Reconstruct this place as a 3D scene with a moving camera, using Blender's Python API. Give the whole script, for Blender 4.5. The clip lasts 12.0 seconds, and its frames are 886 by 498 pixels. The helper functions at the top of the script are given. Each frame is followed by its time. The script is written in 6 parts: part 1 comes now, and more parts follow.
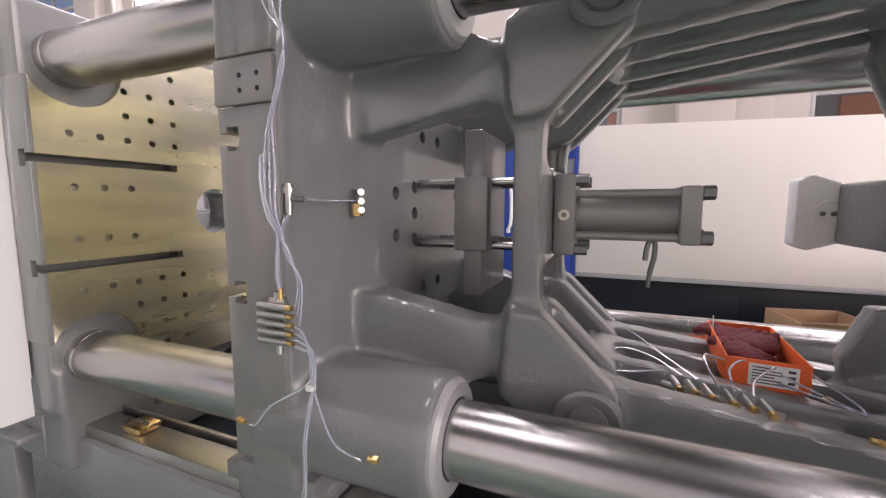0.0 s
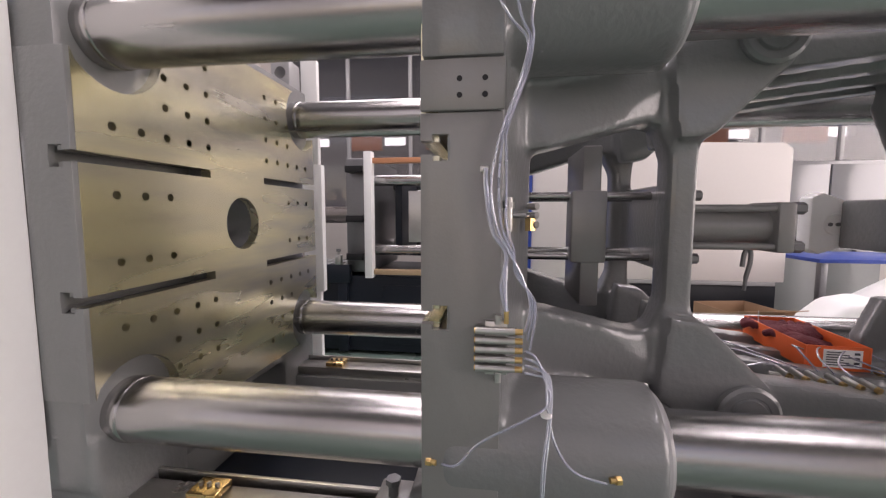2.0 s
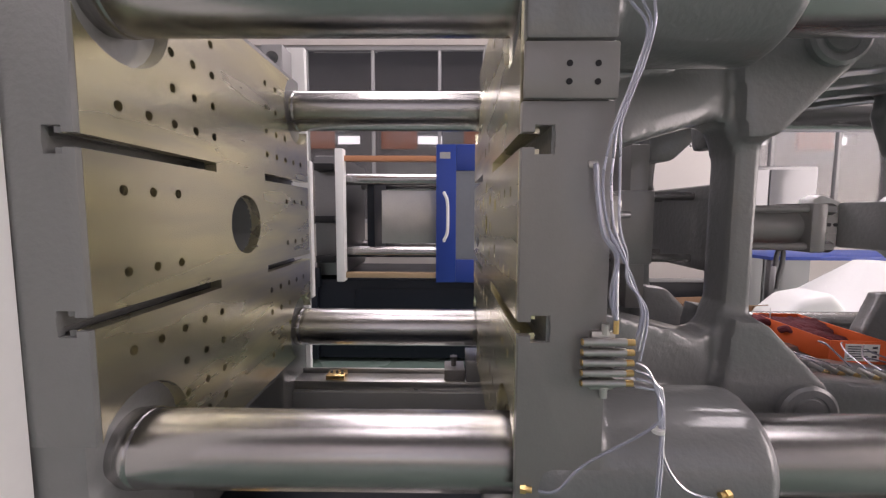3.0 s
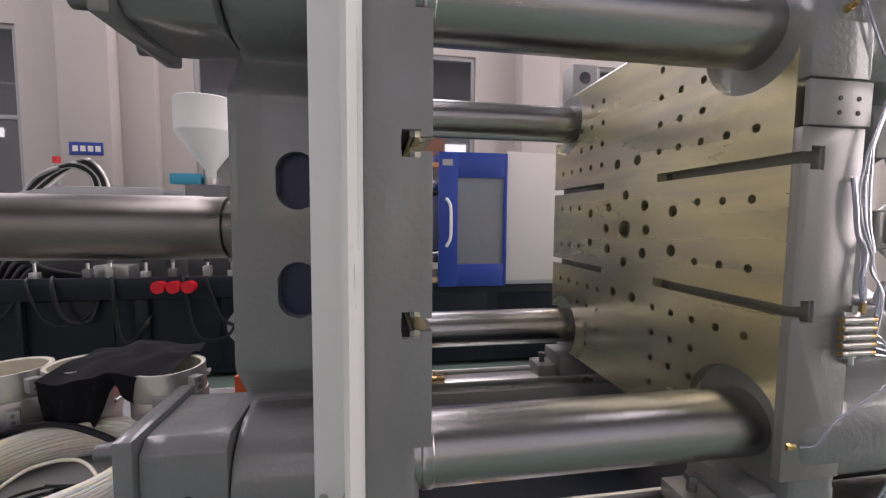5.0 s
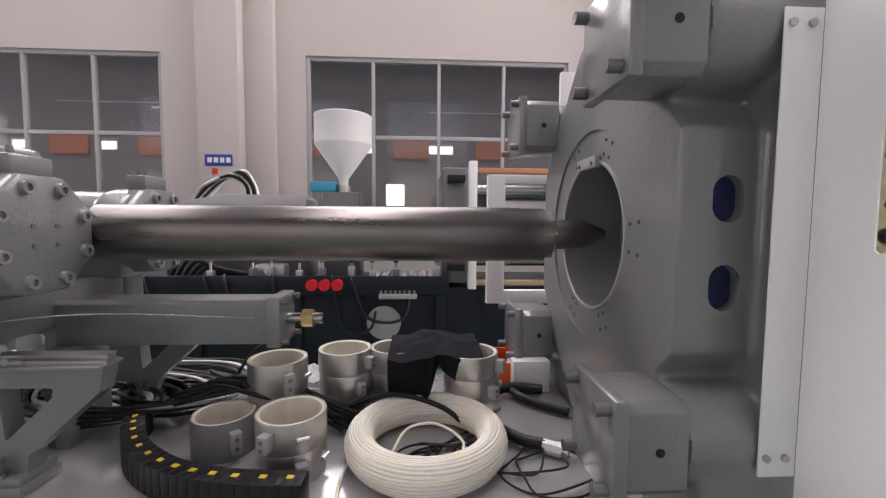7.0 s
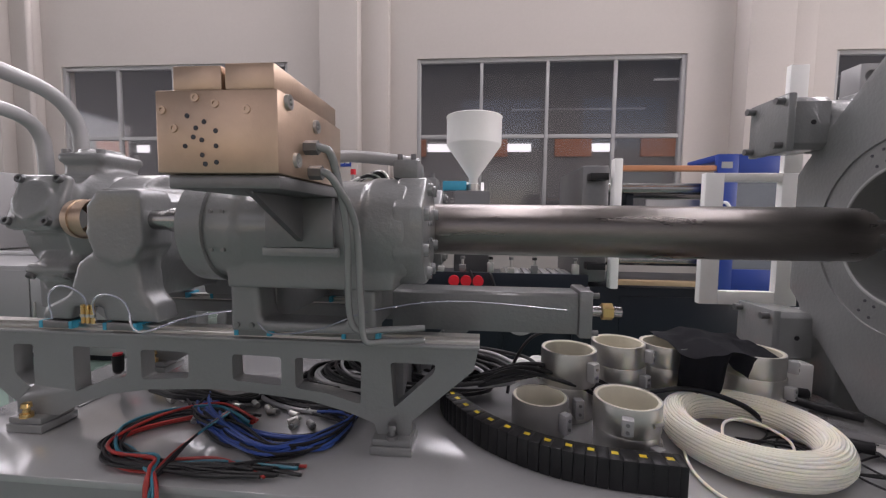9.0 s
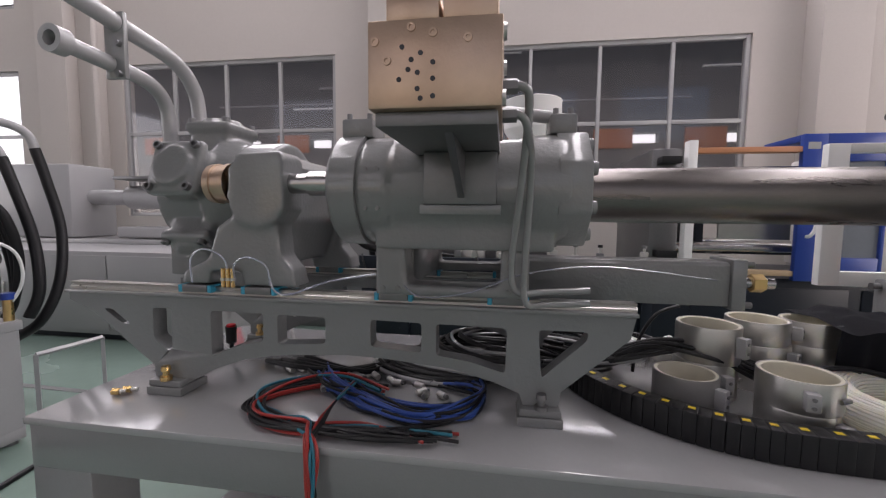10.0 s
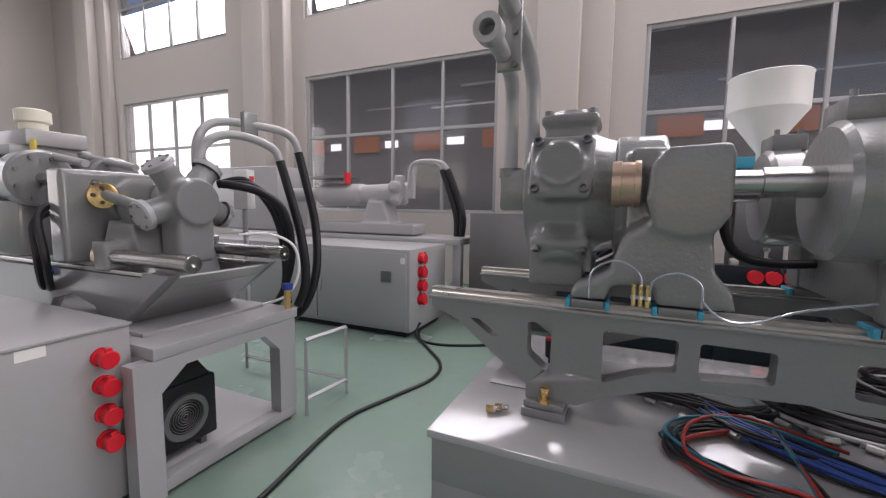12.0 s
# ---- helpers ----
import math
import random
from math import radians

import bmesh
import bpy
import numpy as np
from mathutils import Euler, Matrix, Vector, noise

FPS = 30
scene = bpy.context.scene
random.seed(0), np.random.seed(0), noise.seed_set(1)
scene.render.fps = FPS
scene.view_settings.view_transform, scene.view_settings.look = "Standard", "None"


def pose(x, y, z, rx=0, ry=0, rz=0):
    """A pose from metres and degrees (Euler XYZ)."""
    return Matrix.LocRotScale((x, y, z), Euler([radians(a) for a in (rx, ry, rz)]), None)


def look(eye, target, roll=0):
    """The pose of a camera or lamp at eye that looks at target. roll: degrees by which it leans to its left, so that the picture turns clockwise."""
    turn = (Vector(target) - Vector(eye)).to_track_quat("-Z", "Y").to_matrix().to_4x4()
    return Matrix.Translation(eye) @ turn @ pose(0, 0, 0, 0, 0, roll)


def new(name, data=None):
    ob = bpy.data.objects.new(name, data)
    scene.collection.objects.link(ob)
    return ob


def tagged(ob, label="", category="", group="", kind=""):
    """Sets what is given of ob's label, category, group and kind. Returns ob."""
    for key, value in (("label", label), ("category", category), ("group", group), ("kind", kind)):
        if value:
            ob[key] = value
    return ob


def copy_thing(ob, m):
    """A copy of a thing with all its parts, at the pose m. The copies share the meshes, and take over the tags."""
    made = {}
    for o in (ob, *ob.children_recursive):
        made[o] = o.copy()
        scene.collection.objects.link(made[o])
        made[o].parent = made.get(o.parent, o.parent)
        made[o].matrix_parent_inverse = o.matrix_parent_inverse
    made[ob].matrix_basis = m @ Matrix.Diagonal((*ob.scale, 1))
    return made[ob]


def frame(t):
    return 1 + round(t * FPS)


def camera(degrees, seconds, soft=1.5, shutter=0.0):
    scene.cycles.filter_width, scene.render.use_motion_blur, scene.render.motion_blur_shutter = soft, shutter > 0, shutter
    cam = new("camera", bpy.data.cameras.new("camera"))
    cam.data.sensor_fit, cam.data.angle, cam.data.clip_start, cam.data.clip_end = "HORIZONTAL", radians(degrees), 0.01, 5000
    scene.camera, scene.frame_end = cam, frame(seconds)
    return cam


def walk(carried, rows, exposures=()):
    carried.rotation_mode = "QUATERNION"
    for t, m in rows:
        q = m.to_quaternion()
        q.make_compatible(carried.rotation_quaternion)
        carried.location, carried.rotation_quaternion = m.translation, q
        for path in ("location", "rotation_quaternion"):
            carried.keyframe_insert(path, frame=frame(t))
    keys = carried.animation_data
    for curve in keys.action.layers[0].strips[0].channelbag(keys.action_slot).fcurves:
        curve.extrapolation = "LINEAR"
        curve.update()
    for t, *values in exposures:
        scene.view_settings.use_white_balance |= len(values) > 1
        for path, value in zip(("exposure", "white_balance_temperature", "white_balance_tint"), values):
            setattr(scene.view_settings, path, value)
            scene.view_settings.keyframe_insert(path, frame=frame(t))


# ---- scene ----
cam = camera(95.2, 12.0, soft=1.25)
PATH = [
    (0, (0.0, -0.008, 1.347), (-0.756, 1.831, 1.131), -0.0),
    (0.5, (-0.131, -0.014, 1.352), (-0.766, 1.872, 1.153), 0.0),
    (1, (-0.264, -0.072, 1.35), (-0.765, 1.855, 1.159), 0.1),
    (1.5, (-0.402, -0.147, 1.356), (-0.784, 1.808, 1.172), 0.1),
    (2, (-0.538, -0.122, 1.361), (-0.804, 1.852, 1.18), 0.1),
    (2.5, (-0.664, -0.066, 1.36), (-0.81, 1.92, 1.181), 0.1),
    (2.7, (-0.707, -0.058, 1.359), (-0.802, 1.932, 1.18), 0.2),
    (4.5, (-1.205, -0.119, 1.358), (-0.937, 1.857, 1.203), -0.0),
    (5, (-1.409, -0.08, 1.35), (-1.085, 1.888, 1.205), 0.4),
    (5.5, (-1.557, -0.06, 1.337), (-1.244, 1.91, 1.195), 0.3),
    (6, (-1.768, -0.1, 1.341), (-1.499, 1.878, 1.215), 0.7),
    (6.5, (-1.959, -0.143, 1.363), (-1.763, 1.844, 1.235), 0.5),
    (7, (-2.144, -0.169, 1.361), (-2.041, 1.824, 1.228), 0.4),
    (7.2, (-2.211, -0.17, 1.352), (-2.14, 1.825, 1.223), 0.4),
    (9, (-2.893, -0.259, 1.357), (-3.067, 1.728, 1.21), 0.7),
    (9.5, (-3.054, -0.285, 1.34), (-3.29, 1.695, 1.189), 0.7),
    (10, (-3.217, -0.253, 1.259), (-3.517, 1.717, 1.095), 0.6),
    (10.5, (-3.398, -0.237, 1.248), (-3.771, 1.72, 1.077), 0.7),
    (11, (-3.601, -0.244, 1.25), (-4.082, 1.689, 1.067), 0.7),
    (11.5, (-3.83, -0.256, 1.259), (-4.454, 1.635, 1.07), 0.8),
    (12, (-4.03, -0.286, 1.278), (-4.84, 1.532, 1.08), 0.8),
]
walk(cam, [(t, look(eye, target, roll)) for t, eye, target, roll in PATH],
     exposures=[(0.0, 0.08, 7000, 26), (2.5, -0.28, 7000, 27), (4.5, -0.46, 6800, 26), (6.2, -0.15, 6900, 25), (7.0, -0.15, 6850, 25), (9.5, -0.42, 6800, 22), (10.5, -0.45, 6800, 22), (12.0, -0.25, 6800, 21)])

# ---- world and light ----
world = bpy.data.worlds.new("sky")
scene.world = world
world.use_nodes = True
sky = world.node_tree.nodes.new("ShaderNodeTexSky")
sky.sky_type = "NISHITA"
sky.sun_disc = False
sky.sun_elevation, sky.sun_rotation = radians(40), radians(200)
world.node_tree.links.new(sky.outputs[0], world.node_tree.nodes["Background"].inputs[0])
world.node_tree.nodes["Background"].inputs[1].default_value = 0.12


def area_lamp(name, m, sx, sy, watts, color=(1, 1, 1)):
    data = bpy.data.lights.new(name, "AREA")
    data.shape, data.size, data.size_y, data.energy, data.color = "RECTANGLE", sx, sy, watts, color
    ob = new(name, data)
    ob.matrix_world = m
    return ob


sun = bpy.data.lights.new("sun", "SUN")
sun.energy, sun.angle, sun.color = 0.6, radians(12), (1.0, 0.96, 0.9)
sun_ob = new("sun", sun)
sun_ob.matrix_world = look((0, 0, 30), (-6, 18, 0))
# daylight through the roof lights and the high windows
ROOF = 8.6
for rx, watts in ((-13.5, 150), (-7.5, 280), (-1.5, 400), (4.5, 380)):
    area_lamp("roof_light_lamp", look((rx, 1.9, ROOF - 0.12), (rx, 1.9, 0)), 1.2, 7.6, watts, (0.95, 0.97, 1.0))
for wx in (-13.93, -7.93, -1.93, 4.07):
    area_lamp("high_window_lamp", look((wx, 6.02, 6.4), (wx, 0, 4.4)), 3.8, 2.6, 250, (0.93, 0.96, 1.0))
    # weak added fill from the unseen south side
    area_lamp("front_fill_lamp", look((wx, -7.9, 4.0), (wx, 0, 2.2)), 3.8, 4.0, 10, (1.0, 0.95, 0.9))
# added fill lamps at both end walls, with no known source there
area_lamp("east_fill_lamp", look((8.95, -1.0, 2.9), (0, -0.5, 1.6)), 7.6, 5.0, 720, (1.0, 0.97, 0.93))
area_lamp("west_fill_lamp", look((-18.95, -1.0, 2.9), (0, -0.5, 2.0)), 7.6, 5.0, 300, (0.97, 0.98, 1.0))

# ---- materials ----
def material(name, color, rough=0.5, metal=0.0, grain=0.06, scale=30.0, stain=0.1, stain_scale=2.5, bump=0.05, bump_scale=120.0,
             stretch=(1, 1, 1), spread=0.08, spec=0.5):
    """Base colour with fine grain, broad stains, uneven gloss and fine relief."""
    m = bpy.data.materials.new(name)
    m.use_nodes = True
    t = m.node_tree
    b = t.nodes["Principled BSDF"]
    n = lambda kind: t.nodes.new(kind)
    co = n("ShaderNodeTexCoord")
    mp = n("ShaderNodeMapping")
    mp.inputs["Scale"].default_value = stretch
    t.links.new(co.outputs["Object"], mp.inputs["Vector"])
    fine, wide, relief = n("ShaderNodeTexNoise"), n("ShaderNodeTexNoise"), n("ShaderNodeTexNoise")
    for node, s, d in ((fine, scale, 4), (wide, stain_scale, 5), (relief, bump_scale, 3)):
        node.inputs["Scale"].default_value = s
        node.inputs["Detail"].default_value = d
        t.links.new(mp.outputs[0], node.inputs["Vector"])
    add = n("ShaderNodeMath")
    add.operation = "MULTIPLY_ADD"
    t.links.new(fine.outputs[0], add.inputs[0])
    add.inputs[1].default_value = grain * 2
    add.inputs[2].default_value = 1 - grain - stain
    more = n("ShaderNodeMath")
    more.operation = "MULTIPLY_ADD"
    t.links.new(wide.outputs[0], more.inputs[0])
    more.inputs[1].default_value = stain * 2
    t.links.new(add.outputs[0], more.inputs[2])
    mix = n("ShaderNodeVectorMath")
    mix.operation = "SCALE"
    mix.inputs[0].default_value = color
    t.links.new(more.outputs[0], mix.inputs["Scale"])
    t.links.new(mix.outputs[0], b.inputs["Base Color"])
    gloss = n("ShaderNodeMath")
    gloss.operation = "MULTIPLY_ADD"
    gloss.use_clamp = True
    t.links.new(wide.outputs[0], gloss.inputs[0])
    gloss.inputs[1].default_value = spread * 2
    gloss.inputs[2].default_value = rough - spread
    t.links.new(gloss.outputs[0], b.inputs["Roughness"])
    b.inputs["Metallic"].default_value = metal
    b.inputs["Specular IOR Level"].default_value = spec
    if bump:
        bp = n("ShaderNodeBump")
        bp.inputs["Strength"].default_value = bump
        bp.inputs["Distance"].default_value = 0.01
        t.links.new(relief.outputs[0], bp.inputs["Height"])
        t.links.new(bp.outputs[0], b.inputs["Normal"])
    return m


CAST = material("grey_cast_paint", (0.20, 0.205, 0.208), 0.36, 0, 0.03, 40, 0.06, 3, 0.16, 85, spread=0.06)
GREY = material("grey_sheet_paint", (0.235, 0.238, 0.24), 0.2, 0, 0.03, 60, 0.06, 2, 0.06, 150)
GREYL = material("light_grey_paint", (0.36, 0.36, 0.365), 0.4, 0, 0.03, 60, 0.05, 2, 0.06, 150)
SATIN = material("satin_grey_plate", (0.26, 0.252, 0.248), 0.32, 0.15, 0.04, 80, 0.06, 4, 0.05, 200)
WHITE = material("white_powder_coat", (0.84, 0.84, 0.83), 0.42, 0, 0.02, 60, 0.04, 1.5, 0.03, 200)
CREAM = material("warm_white_panel", (0.74, 0.70, 0.67), 0.5, 0, 0.02, 40, 0.05, 1.2, 0.03, 150)
CHROME = material("ground_steel_bar", (0.44, 0.43, 0.425), 0.25, 1, 0.08, 60, 0.1, 3, 0.04, 300, stretch=(1, 12, 12), spread=0.06)
STEEL = material("bright_steel", (0.55, 0.54, 0.52), 0.3, 1, 0.08, 60, 0.12, 5, 0.05, 200)
DARKSTEEL = material("dark_barrel_steel", (0.22, 0.20, 0.19), 0.30, 1, 0.1, 40, 0.2, 4, 0.08, 160, stretch=(1, 6, 6))
IRON = material("dark_machined_steel", (0.20, 0.20, 0.205), 0.4, 0.7, 0.08, 60, 0.12, 5, 0.06, 160)
BRASS = material("brass", (0.72, 0.50, 0.22), 0.28, 1, 0.08, 60, 0.1, 10, 0.03, 200)
COPPER = material("coppery_manifold_steel", (0.55, 0.41, 0.31), 0.34, 0.9, 0.08, 50, 0.2, 7, 0.05, 200)
BLACK = material("black_rubber", (0.012, 0.012, 0.014), 0.42, 0, 0.1, 60, 0.1, 6, 0.05, 200, spec=0.35)
CLOTH = material("black_cloth", (0.012, 0.013, 0.02), 0.85, 0, 0.2, 200, 0.15, 8, 0.3, 300)
NAVY = material("navy_paint", (0.011, 0.015, 0.023), 0.35, 0, 0.04, 60, 0.08, 2, 0.04, 150, spec=0.3)
BLUE = material("blue_paint", (0.018, 0.055, 0.30), 0.35, 0, 0.03, 60, 0.06, 2, 0.03, 150)
CYAN = material("cyan_plastic", (0.03, 0.33, 0.50), 0.4)
ORANGE = material("orange_card", (0.80, 0.13, 0.025), 0.55, 0, 0.04, 60, 0.06, 5, 0.03, 150)
RED = material("red_plastic", (0.70, 0.015, 0.03), 0.35)
WINE = material("wine_red_knit", (0.16, 0.03, 0.04), 0.85, 0, 0.35, 90, 0.2, 12, 0.5, 150)
KHAKI = material("yellow_face_reflection_bands", (0.93, 0.92, 0.88), 0.27, 0.92, 0.04, 60, 0.10, 5, 0.008, 400, stretch=(1, 0.25, 1.6))
# horizontal bands: bright yellow reflections painted into the face colour
kt = KHAKI.node_tree
kn = kt.nodes.new("ShaderNodeTexNoise")
km = kt.nodes.new("ShaderNodeMapping")
kc = kt.nodes.new("ShaderNodeTexCoord")
kr = kt.nodes.new("ShaderNodeValToRGB")
kx = kt.nodes.new("ShaderNodeMix")
km.inputs["Scale"].default_value = (1, 0.7, 5.5)
kn.inputs["Scale"].default_value = 2.2
kn.inputs["Detail"].default_value = 3
kr.color_ramp.elements[0].position, kr.color_ramp.elements[0].color = 0.36, (0.66, 0.64, 0.56, 1)
kr.color_ramp.elements[1].position, kr.color_ramp.elements[1].color = 0.66, (0.96, 0.91, 0.64, 1)
kx.data_type, kx.blend_type = "RGBA", "MULTIPLY"
kx.inputs["Factor"].default_value = 1.0
kt.links.new(kc.outputs["Object"], km.inputs["Vector"])
kt.links.new(km.outputs[0], kn.inputs["Vector"])
kt.links.new(kn.outputs[0], kr.inputs[0])
kb = kt.nodes["Principled BSDF"]
kt.links.new(kb.inputs["Base Color"].links[0].from_socket, kx.inputs[6])
kt.links.new(kr.outputs[0], kx.inputs[7])
kt.links.new(kx.outputs[2], kb.inputs["Base Color"])
WALL = material("warm_grey_plaster", (0.52, 0.48, 0.455), 0.85, 0, 0.03, 25, 0.06, 0.6, 0.15, 60)
FLOOR = material("green_epoxy_floor", (0.175, 0.25, 0.215), 0.25, 0, 0.06, 12, 0.15, 0.7, 0.05, 40, spread=0.12)
CONCRETE = material("grey_concrete", (0.34, 0.33, 0.32), 0.8, 0, 0.06, 20, 0.1, 1, 0.1, 60)
CERAMIC = material("cream_ceramic", (0.74, 0.70, 0.58), 0.5)
BANDSTEEL = material("band_sheet_steel", (0.56, 0.55, 0.53), 0.34, 0.9, 0.06, 60, 0.1, 10, 0.04, 200)
HOSE = material("milky_nylon_tube", (0.95, 0.89, 0.76), 0.22, 0, 0.04, 80, 0.05, 6, 0.03, 150)
TUBE = material("clear_bluish_tube", (0.70, 0.72, 0.86), 0.25, 0, 0.03, 80, 0.04, 6, 0.02, 150)
CARD = material("brown_cardboard", (0.36, 0.22, 0.13), 0.8, 0, 0.08, 60, 0.1, 5, 0.1, 150)
PAPER = material("white_paper", (0.76, 0.76, 0.74), 0.7)
INK = material("dark_print", (0.05, 0.05, 0.06), 0.6)
YELLOW = material("yellow_paint", (0.75, 0.55, 0.03), 0.5)
WIREBLUE = material("blue_wire", (0.025, 0.075, 0.32), 0.35)
WIRERED = material("red_wire", (0.36, 0.03, 0.025), 0.35)
WIRETEAL = material("teal_wire", (0.015, 0.16, 0.23), 0.35)
GLASSDARK = bpy.data.materials.new("window_glass")
GLASSDARK.use_nodes = True
gb = GLASSDARK.node_tree.nodes["Principled BSDF"]
gb.inputs["Base Color"].default_value = (0.8, 0.8, 0.8, 1)
gb.inputs["Roughness"].default_value = 0.04
gb.inputs["Transmission Weight"].default_value = 1.0
gb.inputs["IOR"].default_value = 1.45
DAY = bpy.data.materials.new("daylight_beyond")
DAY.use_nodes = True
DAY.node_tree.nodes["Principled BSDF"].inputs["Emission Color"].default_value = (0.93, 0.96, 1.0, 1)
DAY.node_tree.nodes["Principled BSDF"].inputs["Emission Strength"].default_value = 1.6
for soft_mat, amount in ((TUBE, 0.7),):
    soft_mat.node_tree.nodes["Principled BSDF"].inputs["Transmission Weight"].default_value = amount
HOSE.node_tree.nodes["Principled BSDF"].inputs["Subsurface Weight"].default_value = 0.6
HOSE.node_tree.nodes["Principled BSDF"].inputs["Subsurface Radius"].default_value = (0.02, 0.016, 0.01)
PALE = material("pale_machined_steel", (0.86, 0.86, 0.85), 0.32, 0.0, 0.03, 60, 0.06, 4, 0.04, 160)
for glossy, weight, gloss in ((CAST, 0.8, 0.09), (GREY, 0.8, 0.12), (GREYL, 0.5, 0.18), (SATIN, 0.4, 0.2)):
    glossy.node_tree.nodes["Principled BSDF"].inputs["Coat Weight"].default_value = weight
    glossy.node_tree.nodes["Principled BSDF"].inputs["Coat Roughness"].default_value = gloss
DEEPBLUE = material("deep_blue_primer", (0.012, 0.018, 0.075), 0.4)
# the bed's grey paint, lightened on top to carry reflected daylight
BEDTOP = material("bed_paint_lit_top", (0.36, 0.36, 0.365), 0.16, 0, 0.03, 60, 0.07, 2, 0.03, 150, spec=0.8)
BEDTOP.node_tree.nodes["Principled BSDF"].inputs["Coat Weight"].default_value = 1.0
BEDTOP.node_tree.nodes["Principled BSDF"].inputs["Coat Roughness"].default_value = 0.1

# ---- mesh tools ----
def box(bm, x0, x1, y0, y1, z0, z1, bevel=0.0):
    made = bmesh.ops.create_cube(bm, size=1.0, matrix=Matrix.Translation(((x0 + x1) / 2, (y0 + y1) / 2, (z0 + z1) / 2)) @ Matrix.Diagonal((abs(x1 - x0), abs(y1 - y0), abs(z1 - z0), 1)))
    if bevel:
        edges = list({e for v in made["verts"] for e in v.link_edges})
        bmesh.ops.bevel(bm, geom=edges, offset=bevel, segments=2, affect="EDGES", profile=0.5)
    return bm


def rod(bm, p, q, r, seg=24, r2=None, caps=True):
    p, q = Vector(p), Vector(q)
    turn = (q - p).to_track_quat("Z", "Y").to_matrix().to_4x4()
    bmesh.ops.create_cone(bm, cap_ends=caps, segments=seg, radius1=r, radius2=r if r2 is None else r2, depth=(q - p).length,
                          matrix=Matrix.Translation((p + q) / 2) @ turn)
    return bm


AX = {"x": ((0, 1, 0), (0, 0, 1), (1, 0, 0)), "y": ((1, 0, 0), (0, 0, 1), (0, 1, 0)), "z": ((1, 0, 0), (0, 1, 0), (0, 0, 1))}


def prism(bm, axis, outline, a, b, bevel=0.0):
    """An outline in the two other axes (yz, xz or xy), drawn out along the axis from a to b."""
    u, v, w = (Vector(c) for c in AX[axis])
    lo = [bm.verts.new(u * p + v * q + w * a) for p, q in outline]
    hi = [bm.verts.new(u * p + v * q + w * b) for p, q in outline]
    faces = [bm.faces.new(lo), bm.faces.new(hi)]
    for i in range(len(lo)):
        j = (i + 1) % len(lo)
        faces.append(bm.faces.new((lo[i], lo[j], hi[j], hi[i])))
    bmesh.ops.recalc_face_normals(bm, faces=faces)
    if bevel:
        bmesh.ops.bevel(bm, geom=list({e for f in faces for e in f.edges}), offset=bevel, segments=2, affect="EDGES", profile=0.5)
    return bm


def lathe(bm, origin, axis, profile, seg=32, a0=0.0, a1=360.0):
    """(along, radius) pairs turned about an axis."""
    origin = Vector(origin)
    turn = Vector(axis).to_track_quat("Z", "Y").to_matrix()
    full = abs(a1 - a0 - 360) < 1e-6
    rings = []
    for k in range(seg if full else seg + 1):
        a = radians(a0 + (a1 - a0) * k / seg)
        rings.append([bm.verts.new(origin + turn @ Vector((r * math.cos(a), r * math.sin(a), h))) for h, r in profile])
    count = len(rings)
    faces = []
    for k in range(count if full else count - 1):
        p, q = rings[k], rings[(k + 1) % count]
        for i in range(len(profile) - 1):
            faces.append(bm.faces.new((p[i], q[i], q[i + 1], p[i + 1])))
    bmesh.ops.recalc_face_normals(bm, faces=faces)
    return bm


def smooth_path(points, steps=8):
    pts = [Vector(p) for p in points]
    out = []
    for i in range(len(pts) - 1):
        p0, p1, p2, p3 = pts[max(i - 1, 0)], pts[i], pts[i + 1], pts[min(i + 2, len(pts) - 1)]
        for k in range(steps):
            t = k / steps
            out.append(0.5 * (2 * p1 + (p2 - p0) * t + (2 * p0 - 5 * p1 + 4 * p2 - p3) * t * t + (3 * p1 - p0 - 3 * p2 + p3) * t ** 3))
    return out + [pts[-1]]


def tube(bm, points, r, seg=8, steps=8):
    """A round hose through the points."""
    path = smooth_path(points, steps)
    rings, up = [], Vector((0.13, 0.2, 0.97))
    for i, p in enumerate(path):
        d = (path[min(i + 1, len(path) - 1)] - path[max(i - 1, 0)])
        d = d.normalized() if d.length > 1e-9 else Vector((0, 0, 1))
        side = d.cross(up)
        side = side.normalized() if side.length > 1e-4 else d.orthogonal().normalized()
        up = side.cross(d).normalized()
        rings.append([bm.verts.new(p + r * (math.cos(a) * side + math.sin(a) * up)) for a in (2 * math.pi * k / seg for k in range(seg))])
    for p, q in zip(rings, rings[1:]):
        for k in range(seg):
            bm.faces.new((p[k], p[(k + 1) % seg], q[(k + 1) % seg], q[k]))
    bm.faces.new(rings[0])
    bm.faces.new(list(reversed(rings[-1])))
    return bm


def hex_bolt(bm, p, axis, r=0.012, h=0.014, hole=False):
    p, axis = Vector(p), Vector(axis).normalized()
    rod(bm, p, p + axis * h, r, 20 if hole else 6)
    if hole:
        rod(bm, p + axis * h, p + axis * (h - 0.001 + 0.002), r * 0.55, 6)
    return bm


def shade(me, angle=35):
    for poly in me.polygons:
        poly.use_smooth = True
    me.set_sharp_from_angle(angle=radians(angle))


def part(name, bm, mat, parent=None, label="", flat=False):
    me = bpy.data.meshes.new(name)
    bm.normal_update()
    bm.to_mesh(me)
    bm.free()
    if not flat:
        shade(me)
    me.materials.append(mat)
    ob = new(name, me)
    if parent is not None:
        ob.parent = parent
    if label:
        ob["label"] = label
    return ob


def thing(name, label, category, group="", kind="", at=(0, 0, 0)):
    ob = tagged(new(name), label, category, group, kind)
    ob.location = at
    return ob


